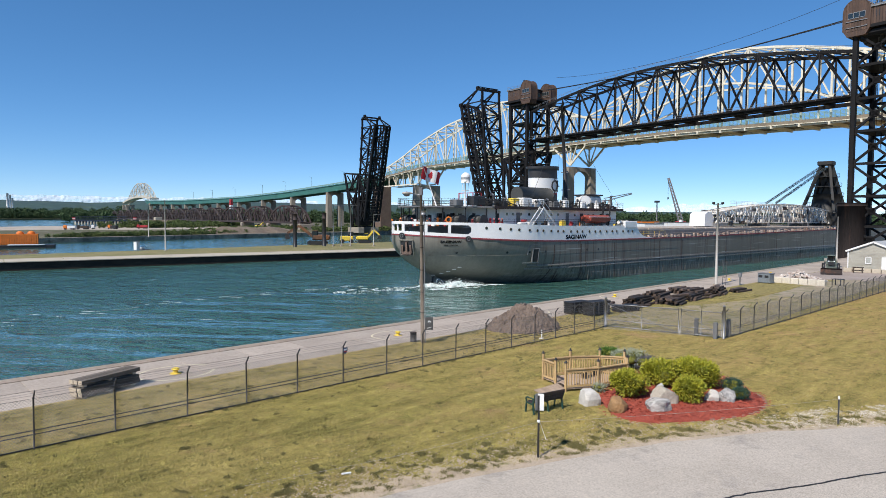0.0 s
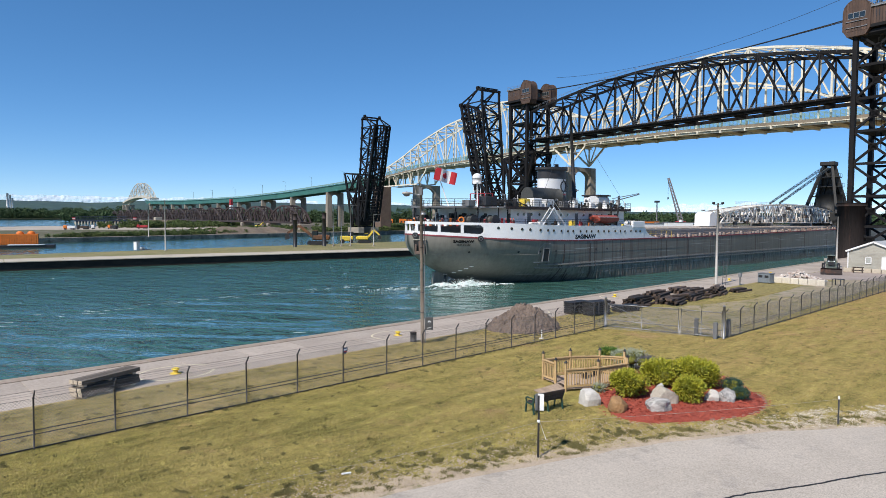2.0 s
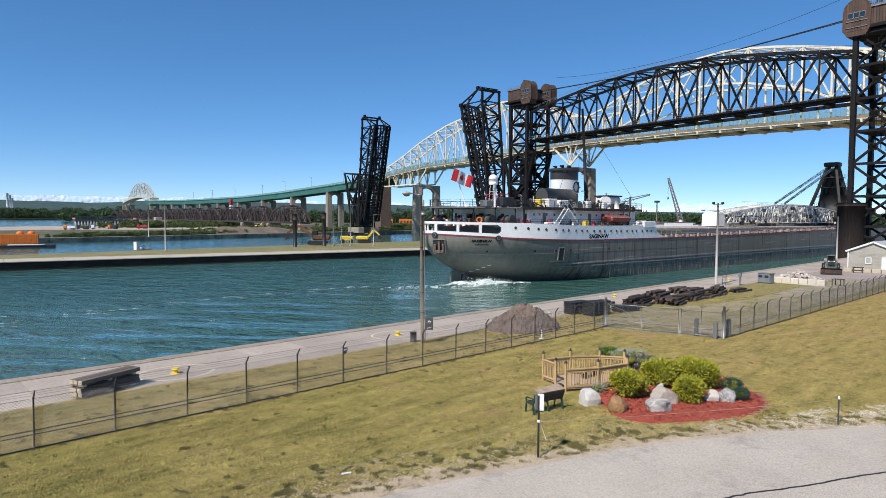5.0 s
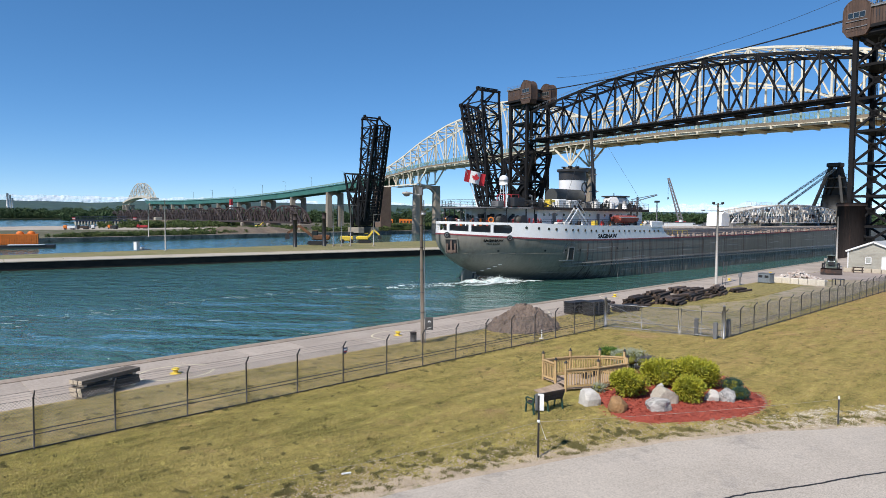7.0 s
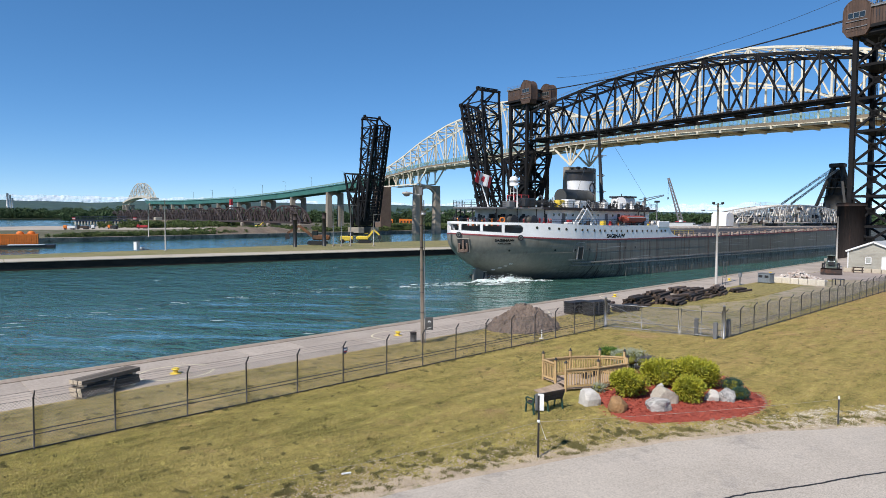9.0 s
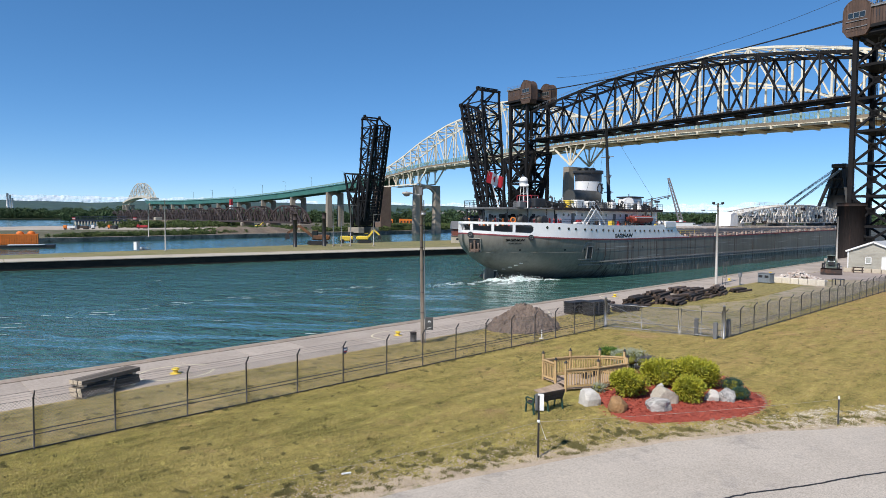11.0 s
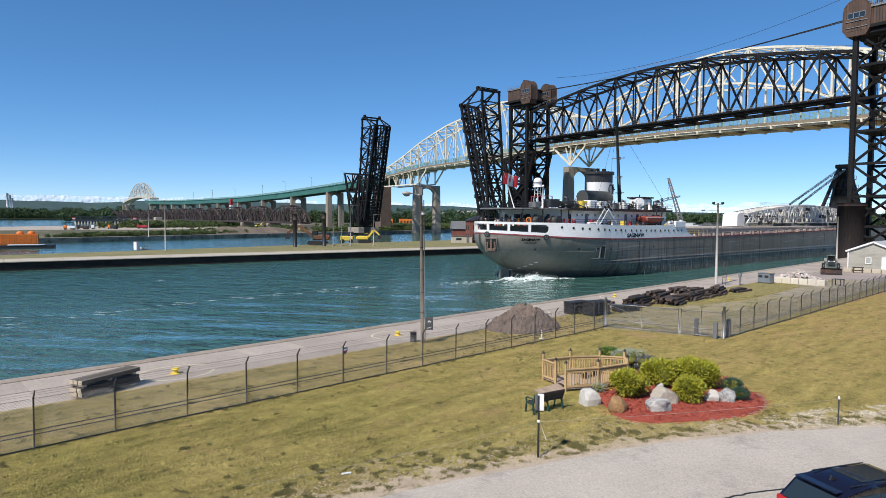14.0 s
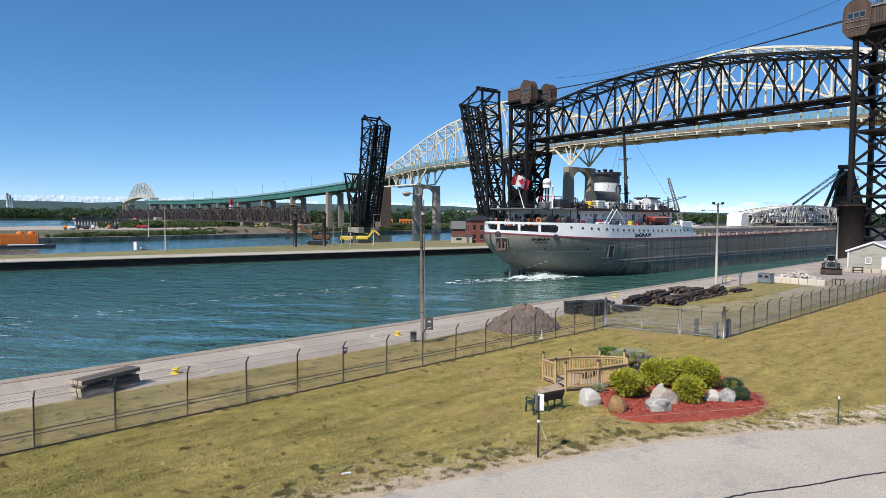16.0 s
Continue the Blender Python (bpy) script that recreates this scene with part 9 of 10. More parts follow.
for x, y, h in ((93.1, 158.5, 9.2), (101.6, 156.7, 9.6)):
    t = thing("mooring_pile", pose(x, y, ISLE), "tall dark steel spud pile with a rusty cap", "pile", "spud piles")
    part("pile", Geo().cyl((0, 0, -3), (0, 0, h), 0.55, 0.55, 14), BLACK, t)
    part("collar", Geo().cyl((0, 0, h - 1.6), (0, 0, h + 0.1), 0.62, 0.62, 14), RUSTY, t)
for x, y, h in ((103.7, 155.2, 12), (105.6, 153.9, 12.1), (107.7, 152.3, 12.1), (113.2, 148.4, 9.5)):
    t = thing("gantry_pole", pose(x, y, ISLE), "thin grey steel pole with a small arm", "pole", "pier poles")
    part("pole", Geo().cyl((0, 0, 0), (0, 0, h), 0.13, 0.09, 8), ALLOY, t)
    part("arm", Geo().bar((0, 0, h - 0.2), (1.7, -1.2, h - 0.1), 0.1), ALLOY, t)
    part("foot", Geo().cyl((0, 0, 0), (0, 0, 0.3), 0.4, 0.4, 10), CONCRETE, t)
part("arm", Geo().bar((0, 0, h - 2.4), (1.7, -1.2, h - 2.4), 0.1), ALLOY, t)


def excavator(x, y, turn, mt, label, long=1.0, big=1.0):
    t = thing("excavator", pose(x, y, ISLE, 0, 0, turn), label, "excavator", "pier machines")
    for s in (-1.1, 1.1):
        part("track", Geo().prism([(-1.9, 0.1), (1.9, 0.1), (2.3, 0.5), (1.9, 0.95), (-1.9, 0.95), (-2.3, 0.5)], s - 0.32, s + 0.32, "y"), BLACK, t)
    body = part("upper_body", Geo().box((-0.6, 0, 1.75), (3.4, 2.4, 1.2), 0.2), mt, t)
    part("counterweight", Geo().box((-2.4, 0, 1.7), (0.8, 2.4, 1.1), 0.3), mt, body)
    part("cab", Geo().box((0.5, 0.7, 2.4), (1.3, 0.95, 1.5), 0.12), GLASS, body)
    part("cab_roof", Geo().box((0.5, 0.7, 3.2), (1.35, 1.0, 0.1), 0.03), mt, body)
    a, b, c = (1.0, -0.2, 1.9), (4.2 * long, -0.2, 4.3), (7.0 * long, -0.2, 2.6)
    part("boom", Geo().bar(a, b, 0.45, 0.6), mt, t)
    part("stick", Geo().bar(b, c, 0.4, 0.5), mt, t)
    part("bucket", Geo().prism([(c[0] - 0.4, 2.6), (c[0] + 0.5, 2.5), (c[0] + 0.3, 1.2), (c[0] - 0.8, 1.5)], -0.8, 0.4, "y"), BLACK, t)
    t.scale = (big,) * 3
    part("ram", Geo().cyl((1.6, -0.2, 2.0), (3.4 * long, -0.2, 3.4), 0.12, 0.12, 8), ALLOY, t)
    return t


BLACK_ORANGE = material("dull_orange_machine_paint", (0.20, 0.085, 0.03), (0.04, 0.03, 0.025), 0.5, 4, 0.6)
excavator(104.0, 164.0, 144, BLACK_ORANGE, "dull orange and black tracked excavator on the pier", 0.95, 1.35)
excavator(124.5, 168.0, -36, YELLOW, "yellow tracked excavator parked on the pier", 0.7, 1.0)
t = thing("drill_rig", pose(120.5, 172.5, ISLE, 0, 0, -30), "yellow and black work machine with hoses", "machine")
part("body", Geo().box((0, 0, 1.5), (4, 2.2, 1.6), 0.2), YELLOW, t)
part("engine", Geo().box((1.2, 0, 2.8), (1.6, 1.8, 1.0), 0.15), BLACK, t)
for sx in (-1.4, 1.4):
    for sy in (-1.0, 1.0):
        part("wheel", Geo().cyl((sx, sy - 0.25, 0.65), (sx, sy + 0.25, 0.65), 0.65, 0.65, 14), BLACK, t)
t = thing("gate_hut", pose(149.9, 153.2, ISLE, 0, 0, -35), "small beige hut with a dark window", "hut")
BEIGE = material("beige_hut_paint", (0.50, 0.45, 0.35), (0.44, 0.39, 0.31), 1, 6, 0.7)
part("wall", Geo().box((3.4, 0, 1.1), (6.8, 3.2, 2.2), 0.04), BEIGE, t)
part("roof", Geo().box((3.4, 0, 2.3), (7.2, 3.6, 0.16), 0.03), GREY, t)
part("window", Geo().box((2.2, -1.62, 1.3), (1.8, 0.06, 0.7)), GLASS, t)
part("door", Geo().box((5.3, -1.62, 1.0), (0.9, 0.06, 1.9)), GREY, t)


def brick_house():
    t = thing("lock_building", pose(156, 150.5, ISLE, 0, 0, -36), "dark red brick building with a dark hipped roof", "building")
    W, D, H = 8.2, 9.0, 7.6
    wall = part("wall", Geo().box((W / 2, D / 2, H / 2), (W, D, H)), BRICK, t, "dark red brick wall")
    e = 0.5
    g = Geo().add([(-e, -e, H), (W + e, -e, H), (W + e, D + e, H), (-e, D + e, H), (W * 0.35, D * 0.5, H + 1.7), (W * 0.65, D * 0.5, H + 1.7)],
                  [(0, 1, 2, 3), (0, 1, 5, 4), (1, 2, 5), (2, 3, 4, 5), (3, 0, 4)])
    part("roof", g, SOOT, t, "dark hipped roof")
    for i in range(3):
        for z in (2.0, 5.2):
            w = part("window", Geo().box((1.5 + 2.6 * i, -0.03, z), (1.0, 0.08, 1.7)), GLASS, t)
            part("sill", Geo().box((1.5 + 2.6 * i, -0.08, z - 0.95), (1.2, 0.2, 0.14)), CONCRETE, w)
    for i in range(2):
        for z in (2.0, 5.2):
            part("window", Geo().box((-0.03, 2.4 + 4 * i, z), (0.08, 1.0, 1.7)), GLASS, t)
    t2 = thing("warehouse", pose(178, 181, ISLE, 0, 0, -40), "low building with a broad grey gable roof", "building")
    part("wall", Geo().box((7, 5, 2.0), (14, 10, 4.0)), BRICK, t2)
    part("roof", Geo().prism([(-0.6, 4.0), (10.6, 4.0), (5, 7.2)], -0.6, 14.6, "x"), GREY, t2)
    part("red_awning", Geo().box((9, -0.7, 3.6), (7, 1.4, 0.3), 0.05), RED, t2)


BRICK = material("dark_red_brick", (0.20, 0.065, 0.045), (0.155, 0.05, 0.038), 0.8, 6, 0.85, 0, 0.2, 0.25)
brick_house()


def barge():
    t = thing("work_barge", pose(30, 219.5, WATER, 0, 0, -14.5), "flat black barge carrying an orange container", "barge")
    part("hull", Geo().box((4, 3, 0.35), (25, 9, 1.1), 0.1), BLACK, t)
    part("deck_edge", Geo().box((9.5, -1.6, 1.0), (9, 0.2, 0.3), 0.05), WHITE, t)
    box = part("container", Geo().box((5.5, 3, 2.5), (13.5, 3.2, 3.1), 0.05), ORANGE, t, "bright orange steel container")
    for i in range(22):
        part("container_rib", Geo().box((-1.0 + 0.6 * i, 1.38, 2.5), (0.22, 0.1, 2.7)), ORANGE, box)
    for x, r in ((7.6, 0.75), (10.4, 0.8)):
        part("tank", Geo().ball((x, 4, 4.2), r, 12, 8, (1.3, 1, 0.9)), ORANGE, t)
    part("cabin", Geo().box((-3.6, 4, 2.2), (3.4, 3, 3.4), 0.1), GREY, t)
    part("cabin_roof", Geo().box((-3.6, 4, 4.0), (3.8, 3.4, 0.2)), ALLOY, t)


barge()


def truck(name, x, y, turn, cab, box, label):
    t = thing(name, pose(x, y, -0.2, 0, 0, turn), label, "truck", "far trucks")
    part("cab", Geo().box((2.0, 0, 1.6), (1.8, 2.2, 2.0), 0.25), cab, t)
    part("windscreen", Geo().box((2.92, 0, 1.95), (0.06, 1.8, 0.8)), GLASS, t)
    part("load_bed", Geo().box((-1.3, 0, 1.5), (4.4, 2.3, 1.4), 0.1), box, t)
    for sx in (-2.6, -1.4, 2.0):
        for sy in (-0.95, 0.95):
            part("wheel", Geo().cyl((sx, sy - 0.18, 0.5), (sx, sy + 0.18, 0.5), 0.5, 0.5, 12), BLACK, t)


truck("tipper_truck", 108.8, 423, -35, WHITE, GREY, "white tipper truck on the far bank")
truck("tipper_truck", 96.0, 415, 150, ORANGE, WHITE, "orange works truck on the far bank")
truck("flatbed_truck", 104, 421, 150, BLACK, DARK_TIMBER, "dark loaded truck on the far bank")
truck("tipper_truck", 141, 430, 150, RED, RED, "red works truck beside the scrub")
truck("tipper_truck", 122, 425, 120, ORANGE, BLACK, "small orange works truck on the gravel road")
for x, y, L, lab in ((440, 568, 16, "row"), (466, 562, 18, "row")):
    t = thing("site_container", pose(x, y, -0.2, 0, 0, -32), "bright orange site container on the far bank", "container", "site containers")
    part("body", Geo().box((L / 2, 0, 3.6), (L, 6, 6.0), 0.1), ORANGE, t)
    for i in range(5):
        part("opening", Geo().box((L * (i + 0.5) / 5, -3.02, 3.4), (L / 9, 0.1, 2.2)), BLACK, t)
    part("skid", Geo().box((L / 2, 0, 0.3), (L, 6.2, 0.6)), BLACK, t)
excavator_far = excavator(208, 402, 20, YELLOW, "yellow excavator working on the far bank", 0.9)
excavator_far.location.z = -0.2
def earth_bank(a, b, depth, h, seed):
    a, b = Vector(a), Vector(b)
    d = (b - a).normalized()
    back = Vector((-d.y, d.x))
    n, rows, vs = 60, 6, []
    for i in range(n + 1):
        for k in range(rows + 1):
            p = a.lerp(b, i / n) + back * (depth * k / rows)
            up = h * min(1, 1.6 * k / rows) * (1 + 0.35 * noise.noise((p.x * 0.15, p.y * 0.15, seed))) * min(1, 4 * i / n, 4 * (1 - i / n))
            vs.append((p.x, p.y, -0.3 + up + 0.5 * noise.noise((p.x * 0.6, p.y * 0.6, seed))))
    m = rows + 1
    g = Geo().raw(vs, [(i * m + k, (i + 1) * m + k, (i + 1) * m + k + 1, i * m + k + 1) for i in range(n) for k in range(rows)], True)
    solid("earth_bank", g, EARTH, pose(0, 0, 0), "rough brown earth bank beside the canal", "bank", kind="structure")


EARTH = material("rough_brown_earth", (0.20, 0.155, 0.115), (0.13, 0.10, 0.075), 0.15, 1.5, 0.95, 0, 0.6, 0.35, (0.10, 0.105, 0.045), 0.56, 0.2, bump_dist=0.4)
earth_bank((118, 270), (182, 290), 16, 3.0, 3)
# stop-log dam with small piers and a red sign
t = thing("control_dam", pose(0, 0, 0), "long low control dam with many pale piers", "dam")
a, b = Vector((189, 790, 0)), Vector((236, 770, 0))
NAVY = material("dark_blue_steel", (0.025, 0.035, 0.06), rough=0.6)
for i in range(18):
    p = a.lerp(b, i / 17)
    part("dam_pier", Geo().box((p.x, p.y, -0.2), (1.0, 4, 3.2), 0.2), WHITE_CONCRETE, t)
    part("sluice_gate", Geo().box((p.x + 1.3, p.y - 0.8, 0.9), (1.4, 1.0, 2.6), 0.05), NAVY, t)
part("gate_beam", Geo().bar((a.x, a.y, 2.8), (b.x, b.y, 2.8), 3, 1.7), NAVY, t)
for i in range(24):
    p = a.lerp(b, i / 23)
    part("gantry_post", Geo().bar((p.x, p.y, 3.5), (p.x, p.y, 7.4), 0.35), NAVY, t)
part("gantry_rail", Geo().bar((a.x, a.y, 7.3), (b.x, b.y, 7.3), 0.5), NAVY, t)
part("gantry_rail", Geo().bar((a.x, a.y, 5.2), (b.x, b.y, 5.2), 0.4), NAVY, t)
for x, y, z in ((188, 792, 5.0), (246, 774, 5.0)):
    t = thing("warning_sign", pose(x, y, 0, 0, 0, 70), "red and white warning sign board", "sign", "warning signs")
    part("board", Geo().box((0, 0, z), (0.3, 3.6, 2.8)), RED, t)
    part("stripe", Geo().box((-0.2, 0, z - 0.4), (0.1, 3.3, 0.8)), WHITE, t)
    part("post", Geo().box((0.3, 0, z / 2), (0.3, 0.6, z)), ALLOY, t)
CHALK = material("white_chimney_paint", (0.85, 0.85, 0.84), (0.80, 0.80, 0.79), 0.05, 0.5, 0.8, 0, 0, 0.05)
for x, y, h, r in ((300.5, 1876, 62, 3.0), (306, 1875, 58, 2.2), (310.5, 1874, 50, 2.2)):
    solid("chimney", Geo().cyl((0, 0, 0), (0, 0, h), r, r * 0.85, 16), CHALK, pose(x, y, 0.5), "tall pale factory chimney on the far shore", "chimney", "far chimneys")
t = thing("channel_marker", pose(237.5, 507, 0), "red and white striped channel marker tower", "marker")
part("mast", Geo().box((0, 0, 9), (1.0, 1.0, 18), 0.1), ALLOY, t)
part("red_panel", Geo().box((0, 0, 20), (2.2, 2.2, 5.0), 0.2), RED, t)
part("white_panel", Geo().box((0, 0, 15.8), (2.2, 2.2, 3.4), 0.2), WHITE, t)
t = thing("white_tank", pose(243, 692, 0), "low white building on the embankment", "building")
part("body", Geo().box((0, 0, 5.3), (7, 5, 3.2), 0.2), WHITE_CONCRETE, t)
part("mound", Geo().box((0, 0, 1.5), (30, 20, 4.6), 1.5), BANK, t)


JIB_GREY = material("grey_jib_paint", (0.22, 0.21, 0.22), (0.17, 0.16, 0.17), 0.2, 2, 0.6)


def crawler_crane():
    t = thing("crawler_crane", pose(558, 270, -0.3, 0, 0, 0), "far crawler crane with a grey lattice jib", "crane")
    part("body", Geo().box((0, 0, 4), (10, 6, 5), 0.3), RED, t)
    part("cab", Geo().box((-4, -2, 6), (3, 2.4, 3), 0.2), WHITE, t)
    a, b = Vector((0, 0, 6)), Vector((-8.0, 9.0, 46))
    d = (b - a).normalized()
    u = d.cross(Vector((0, 0, 1))).normalized()
    v = u.cross(d)
    c = [u * sx + v * sy for sx, sy in ((-1.7, -1.7), (1.7, -1.7), (1.7, 1.7), (-1.7, 1.7))]
    for e in c:
        part("jib_chord", Geo().bar(a + e, b + e * 0.4, 0.55), JIB_GREY, t)
    for i in range(14):
        for k in range(4):
            e0, e1 = c[k] * (1 - 0.6 * i / 14), c[(k + 1) % 4] * (1 - 0.6 * (i + 1) / 14)
            part("jib_lace", Geo().bar(a.lerp(b, i / 14) + e0, a.lerp(b, (i + 1) / 14) + e1, 0.32), JIB_GREY, t)
    part("hoist_line", Geo().bar(b, b - Vector((0, 0, 18)), 0.18), BLACK, t)
    part("hook_block", Geo().box(b - Vector((0, 0, 18.5)), (1, 1, 2), 0.2), BLACK, t)


crawler_crane()
t = thing("signal_mast", pose(600, 316, -0.3), "slender dark lattice signal mast", "mast")
part("mast", Geo().cyl((0, 0, 0), (0, 0, 26), 0.8, 0.5, 6), GREY, t)
part("head", Geo().box((0, 0, 26), (4, 4, 2), 0.2), BLACK, t)
rnd = random.Random(9)
for i in range(16):
    x = rnd.uniform(480, 640)
    y = x * rnd.uniform(0.42, 0.58)
    c = rnd.choice((WHITE, BEIGE, GREY, ORANGE, BEIGE))
    s = (rnd.uniform(8, 22), rnd.uniform(6, 12), rnd.uniform(3, 6.5))
    t = thing("site_building", pose(x, y, -0.3, 0, 0, rnd.uniform(-40, -10)), "small pale flat roofed building near the locks", "building", "lock side buildings")
    part("wall", Geo().box((0, 0, s[2] / 2), s, 0.1), c, t)
    part("roof", Geo().box((0, 0, s[2] + 0.2), (s[0] + 0.6, s[1] + 0.6, 0.4)), GREY, t)


# ---- the flag, the foam and the car ----
def build_flag():
    """A red and white flag in upright strips, each turned a little against the next."""
    t = thing("ship_flag", ship_pose(0) @ flag_at(0), "red and white maple leaf flag flying at the stern", "flag")
    W, H, n = 3.6, 1.8, 12
    strips = []
    for i in range(n):
        x0, x1 = W * i / n, W * (i + 1) / n
        mt = FLAG_RED if i < 3 or i >= 9 else FLAG_WHITE
        g = Geo().box(((x1 - x0) / 2, 0, -H / 2), (x1 - x0 + 0.02, 0.03, H))
        strips.append(part("flag_strip", g, mt, t))
    leaf = [(0, 0.72), (0.14, 0.46), (0.28, 0.52), (0.22, 0.14), (0.42, 0.34), (0.47, 0.22), (0.68, 0.26), (0.60, 0.02), (0.68, -0.04), (0.34, -0.30), (0.38, -0.42), (0.03, -0.36), (0.03, -0.68)]
    leaf = leaf + [(-x, z) for x, z in reversed(leaf[1:])]
    part("maple_leaf", Geo().prism([(x * 0.85, z * 0.85 - H / 2) for x, z in leaf], -0.06, 0.06, "y"), FLAG_RED, strips[5], m=Matrix.Translation((0.28, 0, 0)))
    return t, strips


FLAG_RED = material("red_flag_cloth", (0.50, 0.02, 0.03), (0.42, 0.02, 0.03), 2, 12, 0.8, 0, 0.05, 0.1)
FLAG_WHITE = material("white_flag_cloth", (0.75, 0.74, 0.74), (0.68, 0.67, 0.67), 2, 12, 0.8, 0, 0.05, 0.06)


def flag_at(t):
    return pose(5.7, -1.0, 16.75, 0, 14 + 5 * math.sin(1.7 * t), -6 + 10 * math.sin(2.3 * t + 0.6))


def strip_pose(i, t):
    """Strips follow each other along a running wave."""
    x = y = z = 0.0
    a = 0.0
    for k in range(i + 1):
        a = radians(26) * math.sin(0.75 * k - 4.2 * t) * min(1, 0.25 + k / 6)
        if k == i:
            break
        x, y = x + 0.3 * math.cos(a), y + 0.3 * math.sin(a)
    return Matrix.Translation((x, y, 0)) @ Matrix.Rotation(a, 4, "Z")


flag, flag_strips = build_flag()


def foam_patch(name, cx, cy, rx, ry, h, seed, cover, parent, n=90):
    """A broken sheet of foam: present only where the noise is high, ragged and lumpy."""
    vs, fs, keep = [], [], {}
    for i in range(n + 1):
        for j in range(n + 1):
            u, v = 2 * i / n - 1, 2 * j / n - 1
            x, y = cx + u * rx, cy + v * ry
            f = 1 - math.hypot(u, v) ** 1.5
            k = noise.noise((x * 0.8, y * 1.5, seed)) + 0.6 * noise.noise((x * 2.2, y * 3.6, seed + 3)) + 0.35 * noise.noise((x * 6, y * 8, seed + 7))
            keep[i, j] = f > 0.03 and k + 1.3 * cover * f > 0.25
            bump = 0.5 + 0.5 * k + 0.35 * abs(noise.noise((x * 9, y * 9, seed)))
            vs.append((x, y, 0.03 + h * max(0, f) ** 1.3 * max(0, bump) + 0.02 * noise.noise((x * 12, y * 12, 1))))
    for i in range(n):
        for j in range(n):
            if keep[i, j]:
                fs.append((i * (n + 1) + j, (i + 1) * (n + 1) + j, (i + 1) * (n + 1) + j + 1, i * (n + 1) + j + 1))
    return part(name, Geo().raw(vs, fs, True), FOAM, parent)


FOAM = material("white_foam", (0.80, 0.84, 0.83), (0.52, 0.63, 0.61), 1.4, 9, 0.8, 0, 0.5, 0.2, (0.22, 0.38, 0.36), 0.54, 1.8)


def build_wash():
    t = thing("propeller_wash", ship_pose(0), "white foaming wash under the ship's stern", "foam")
    foam_patch("foam_crest", 8.0, -4.9, 3.4, 1.4, 0.95, 1.0, 0.75, t)
    foam_patch("foam_crest", 5.2, -3.0, 2.4, 1.5, 0.55, 5.0, 0.6, t)
    foam_patch("foam_sheet", 3.0, -4.0, 5.5, 2.6, 0.12, 9.0, 0.10, t, 110)
    foam_patch("foam_sheet", -4.0, -2.0, 5.5, 2.6, 0.08, 13.0, 0.0, t, 110)
    foam_patch("foam_sheet", 11.5, -7.6, 4.5, 1.0, 0.3, 17.0, 0.25, t)
    foam_patch("foam_crest", 10.0, -6.0, 3.0, 1.0, 0.6, 21.0, 0.8, t)
    foam_patch("foam_sheet", 7.0, -6.2, 6.0, 1.8, 0.12, 25.0, 0.2, t, 110)
    rnd = random.Random(12)
    for k in range(3):
        g = Geo()
        for i in range(200):
            u = rnd.gauss(0, 1)
            c = (8.0 + 1.3 * u + 1.2 * (k - 1), -5.0 - 0.75 * u - 0.4 * (k - 1) + rnd.gauss(0, 0.45), 0.2 + abs(rnd.gauss(0, 0.36)) * math.exp(-0.3 * u * u))
            g.ball(c, rnd.uniform(0.012, 0.05), 5, 4, (1.6, 1.6, 0.8))
        tagged(part("spray", g, FOAM, t), kind="stuff")
    return t


wash = build_wash()

# flecks of foam adrift on the canal
g = Geo()
rnd = random.Random(31)
for i in range(70):
    x, y = rnd.uniform(4, 70), rnd.uniform(45, 112)
    if i > 18:
        x = rnd.uniform(2, 52)
        y = 62.5 + 8.5 * min(1, x / 26) + rnd.gauss(0, 0.9)
    L = rnd.uniform(0.25, 1.0)
    a = rnd.gauss(-0.35, 0.25)
    pts = [(x + L * u * math.cos(a) + rnd.uniform(-0.05, 0.05), y + L * u * math.sin(a), 0) for u in (-1, -0.4, 0.3, 1)]
    w = rnd.uniform(0.03, 0.08)
    vs = [(p[0] - math.sin(a) * w * k, p[1] + math.cos(a) * w * k, 0.02) for p, k in zip(pts, (0.2, 1, 0.8, 0.2))] + [(p[0] + math.sin(a) * w * k, p[1] - math.cos(a) * w * k, 0.02) for p, k in zip(pts, (0.2, 1, 0.8, 0.2))]
    g.raw(vs, [(i, i + 1, i + 5, i + 4) for i in range(3)])
flecks = solid("foam_flecks", g, FOAM, pose(0, 0, WATER), "thin white flecks of foam on the water", "foam", kind="stuff")


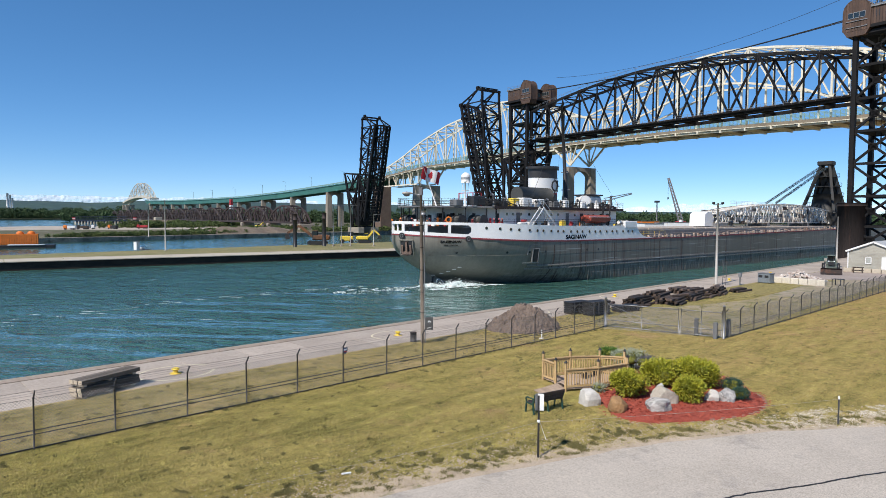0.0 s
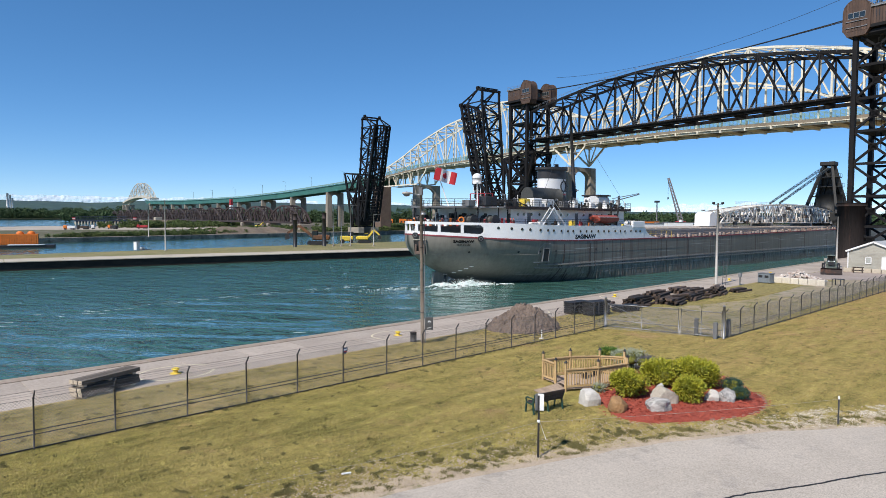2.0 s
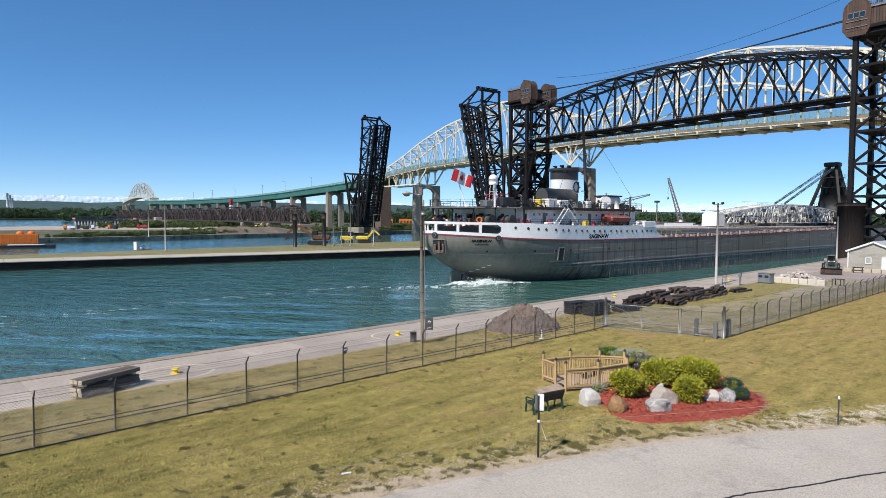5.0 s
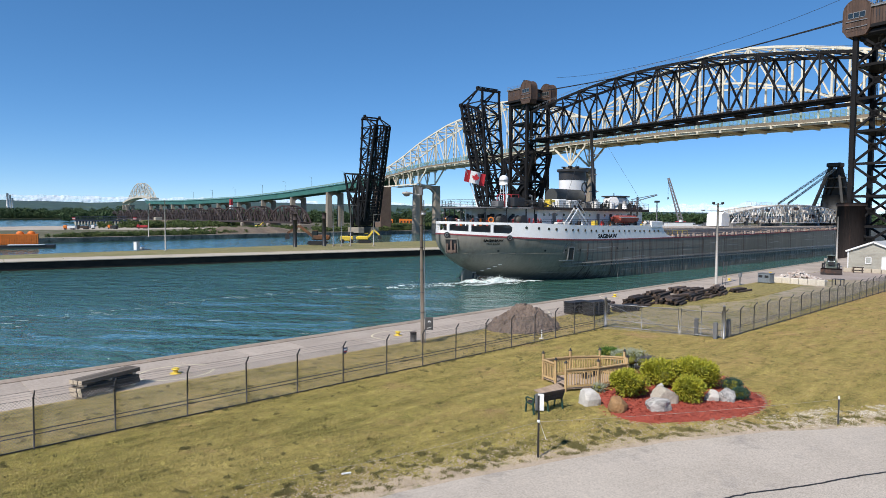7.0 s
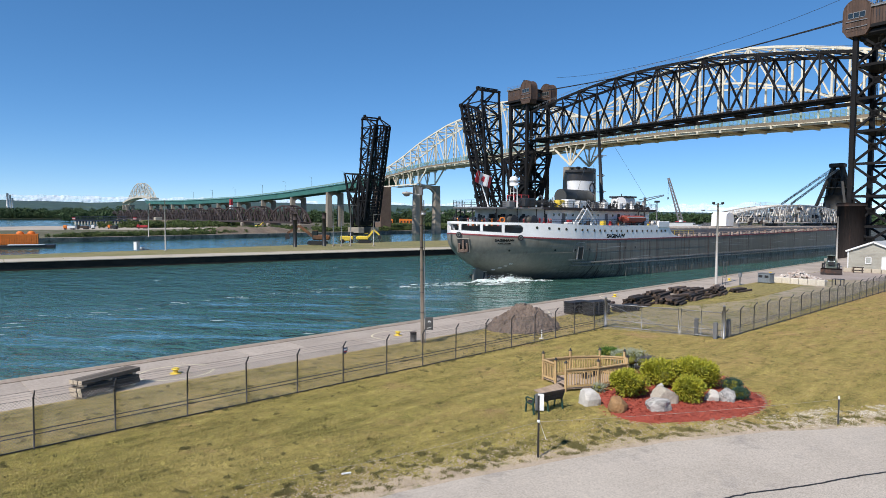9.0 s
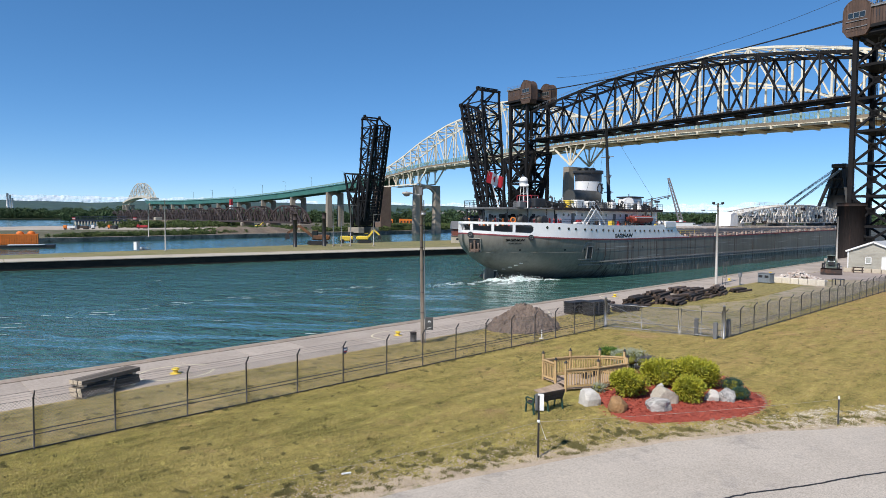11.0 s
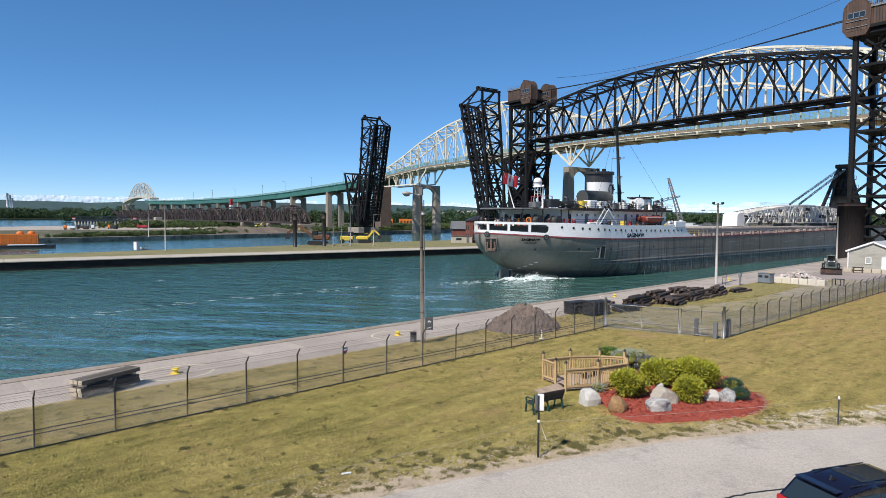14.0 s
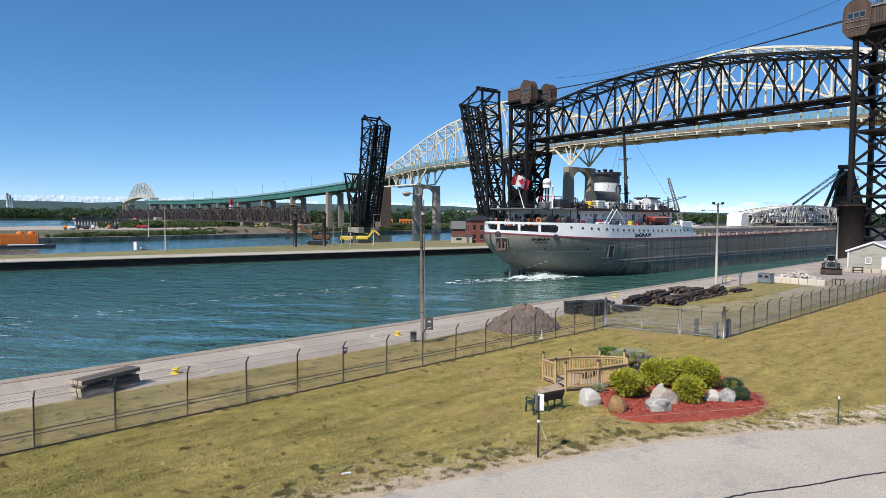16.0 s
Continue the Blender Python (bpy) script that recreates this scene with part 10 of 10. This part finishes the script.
def build_car():
    t = thing("car", car_pose(0), "dark navy sport utility car driving past", "car")
    prof = [(-2.30, 0.42), (-2.36, 0.75), (-2.28, 1.02), (-1.98, 1.50), (-1.90, 1.60), (-0.9, 1.68), (0.25, 1.62), (1.15, 1.05), (2.1, 0.92), (2.33, 0.72), (2.36, 0.42), (1.9, 0.28), (-1.95, 0.28)]
    # the body narrows towards the roof
    half = lambda z: 0.93 - 0.30 * max(0, (z - 0.95) / 0.75) ** 1.2
    n = len(prof)
    vs, fs = [], []
    cols = (-1, -0.86, -0.45, 0.45, 0.86, 1)
    drop = (0.06, 0.012, 0, 0, 0.012, 0.06)
    for c, d in zip(cols, drop):
        for x, z in prof:
            vs.append((x * (1 - d * 0.35), half(z) * c, z - (d if z > 0.9 else 0)))
    for k in range(len(cols) - 1):
        for i in range(n):
            fs.append((k * n + i, k * n + (i + 1) % n, (k + 1) * n + (i + 1) % n, (k + 1) * n + i))
    fs += [tuple(range(n)), tuple(reversed(range(5 * n, 6 * n)))]
    body = part("body", Geo().raw(vs, fs, True), CAR_PAINT, t, "glossy dark navy paintwork")
    ang = math.atan2(0.48, 0.30)
    part("rear_window", Geo().add([(-2.31, -0.72, 1.06), (-2.31, 0.72, 1.06), (-2.02, 0.6, 1.47), (-2.02, -0.6, 1.47), (-2.25, -0.72, 1.06), (-2.25, 0.72, 1.06), (-1.96, 0.6, 1.47), (-1.96, -0.6, 1.47)], [(0, 1, 2, 3), (4, 5, 6, 7), (0, 1, 5, 4), (1, 2, 6, 5), (2, 3, 7, 6), (3, 0, 4, 7)]), GLASS, t)
    part("windscreen", Geo().add([(0.40, -0.64, 1.56), (0.40, 0.64, 1.56), (1.12, 0.78, 1.11), (1.12, -0.78, 1.11), (0.36, -0.64, 1.52), (0.36, 0.64, 1.52), (1.08, 0.78, 1.07), (1.08, -0.78, 1.07)], [(0, 1, 2, 3), (4, 5, 6, 7), (0, 1, 5, 4), (1, 2, 6, 5), (2, 3, 7, 6), (3, 0, 4, 7)]), GLASS, t)
    part("spoiler", Geo().box((-1.98, 0, 1.59), (0.24, 1.16, 0.035), 0.016), CAR_PAINT, t)
    for s in (-0.52, 0.52):
        part("roof_rail", Geo().cyl((-1.6, s, 1.66), (0.1, s * 1.02, 1.66), 0.018, seg=6), BLACK, t)
    part("roof_glass", Geo().box((-0.55, 0, 1.672), (1.1, 0.84, 0.012), 0.004), GLASS, t, "dark glass roof panel")
    part("rear_wiper", Geo().bar((-2.26, 0.05, 1.12), (-2.12, 0.42, 1.30), 0.02), BLACK, t)
    part("antenna_fin", Geo().prism([(-1.62, 1.62), (-1.40, 1.64), (-1.58, 1.74)], -0.025, 0.025, "y"), BLACK, t)
    for s in (-1, 1):
        for x0, x1, x2, x3 in ((-1.85, -0.95, -0.98, -1.72), (-0.90, 0.05, 0.02, -0.90), (0.10, 0.86, 0.28, 0.06)):
            zlo, zhi = 1.05, 1.50
            vsw = [(x0, s * (half(zlo) + 0.006), zlo), (x1, s * (half(zlo) + 0.006), zlo), (x2, s * (half(zhi) + 0.006), zhi), (x3, s * (half(zhi) + 0.006), zhi)]
            part("side_window", Geo().add(vsw + [(x, y - s * 0.03, z) for x, y, z in vsw], [(0, 1, 2, 3), (4, 5, 6, 7), (0, 1, 5, 4), (1, 2, 6, 5), (2, 3, 7, 6), (3, 0, 4, 7)]), GLASS, t)
        part("window_trim", Geo().bar((-1.9, s * (half(1.02) + 0.012), 1.03), (0.95, s * (half(1.02) + 0.012), 1.03), 0.02, 0.03), ALLOY, t)
        part("tail_light", Geo().box((-2.29, s * 0.72, 0.95), (0.12, 0.34, 0.16), 0.04), TAIL_RED, t, "red tail light")
        part("headlight", Geo().box((2.24, s * 0.70, 0.80), (0.16, 0.36, 0.14), 0.04), WHITE, t)
        part("door_mirror", Geo().box((0.82, s * 1.02, 1.08), (0.14, 0.22, 0.15), 0.05), CAR_PAINT, t)
        for x in (-1.42, 1.42):
            w = part("wheel", Geo().cyl((x, s * 0.72, 0.35), (x, s * 0.94, 0.35), 0.35, 0.35, 24), BLACK, t)
            part("rim", Geo().cyl((x, s * 0.93, 0.35), (x, s * 0.95, 0.35), 0.23, 0.23, 18), ALLOY, w)
    part("chrome_strip", Geo().box((-2.345, 0, 0.93), (0.03, 1.0, 0.035), 0.01), ALLOY, t)
    part("badge", Geo().ball((-2.33, 0, 1.0), 0.06, 10, 6, (0.4, 1.6, 0.7)), ALLOY, t)
    part("number_plate", Geo().box((-2.365, 0, 0.80), (0.02, 0.32, 0.16), 0.005), WHITE, t)
    part("bumper", Geo().box((-2.30, 0, 0.5), (0.16, 1.7, 0.22), 0.06), BLACK, t)
    part("underbody", Geo().box((0, 0, 0.3), (4.2, 1.6, 0.16)), BLACK, t)
    return t


CAR_PAINT = material("navy_car_paint", (0.010, 0.011, 0.028), (0.009, 0.009, 0.022), 1, 10, 0.10, 0.2, 0, 0.05, spec=0.8)
TAIL_RED = material("red_lamp_glass", (0.45, 0.02, 0.02), rough=0.2, bump=0)


def car_pose(t):
    """Along the road: the place of the car's middle and its heading."""
    rows = CAR_ROWS
    for (t0, x0, y0, h0), (t1, x1, y1, h1) in zip(rows, rows[1:]):
        if t0 <= t <= t1:
            u = (t - t0) / (t1 - t0)
            return pose(x0 + (x1 - x0) * u, y0 + (y1 - y0) * u, 0.022, 0, 0, h0 + (h1 - h0) * u)
    return pose(*rows[-1][1:3], 0.022, 0, 0, rows[-1][3])


CAR_ROWS = [(0, -42, -12, 35), (9, -7.0, 5.6, 14), (11.5, 3.6, 7.6, 0), (12.5, 9.6, 7.2, -10), (13.0, 12.8, 6.15, -16), (13.5, 15.75, 5.02, -22), (13.8, 17.47, 4.22, -24.5), (14.2, 19.60, 3.14, -27), (14.4, 20.64, 2.60, -28.5), (15, 23.8, 0.7, -33), (16, 28.8, -3.4, -42)]
car = build_car()


# ---- what moves ----
def motions():
    walk(ship, [(t, ship_pose(t)) for t in (0, 4, 8, 12, 16)])
    walk(wash, [(t, ship_pose(t) @ pose(0, 0, 0.06 * math.sin(2.1 * t), 0, 0, 0.8 * math.sin(1.3 * t))) for t in [i * 0.5 for i in range(33)]])
    walk(flag, [(t, ship_pose(t) @ flag_at(t)) for t in [i * 0.25 for i in range(65)]])
    for i, s in enumerate(flag_strips):
        walk(s, [(t, strip_pose(i, t)) for t in [k * 0.25 for k in range(65)]])
    walk(car, [(t, pose(x, y, 0.022, 0, 0, h)) for t, x, y, h in CAR_ROWS])
    walk(water, [(t, pose(0.22 * t, -0.30 * t, 0)) for t in (0, 8, 16)])
    walk(flecks, [(t, pose(0.05 * t, -0.12 * t, WATER)) for t in (0, 8, 16)])


motions()
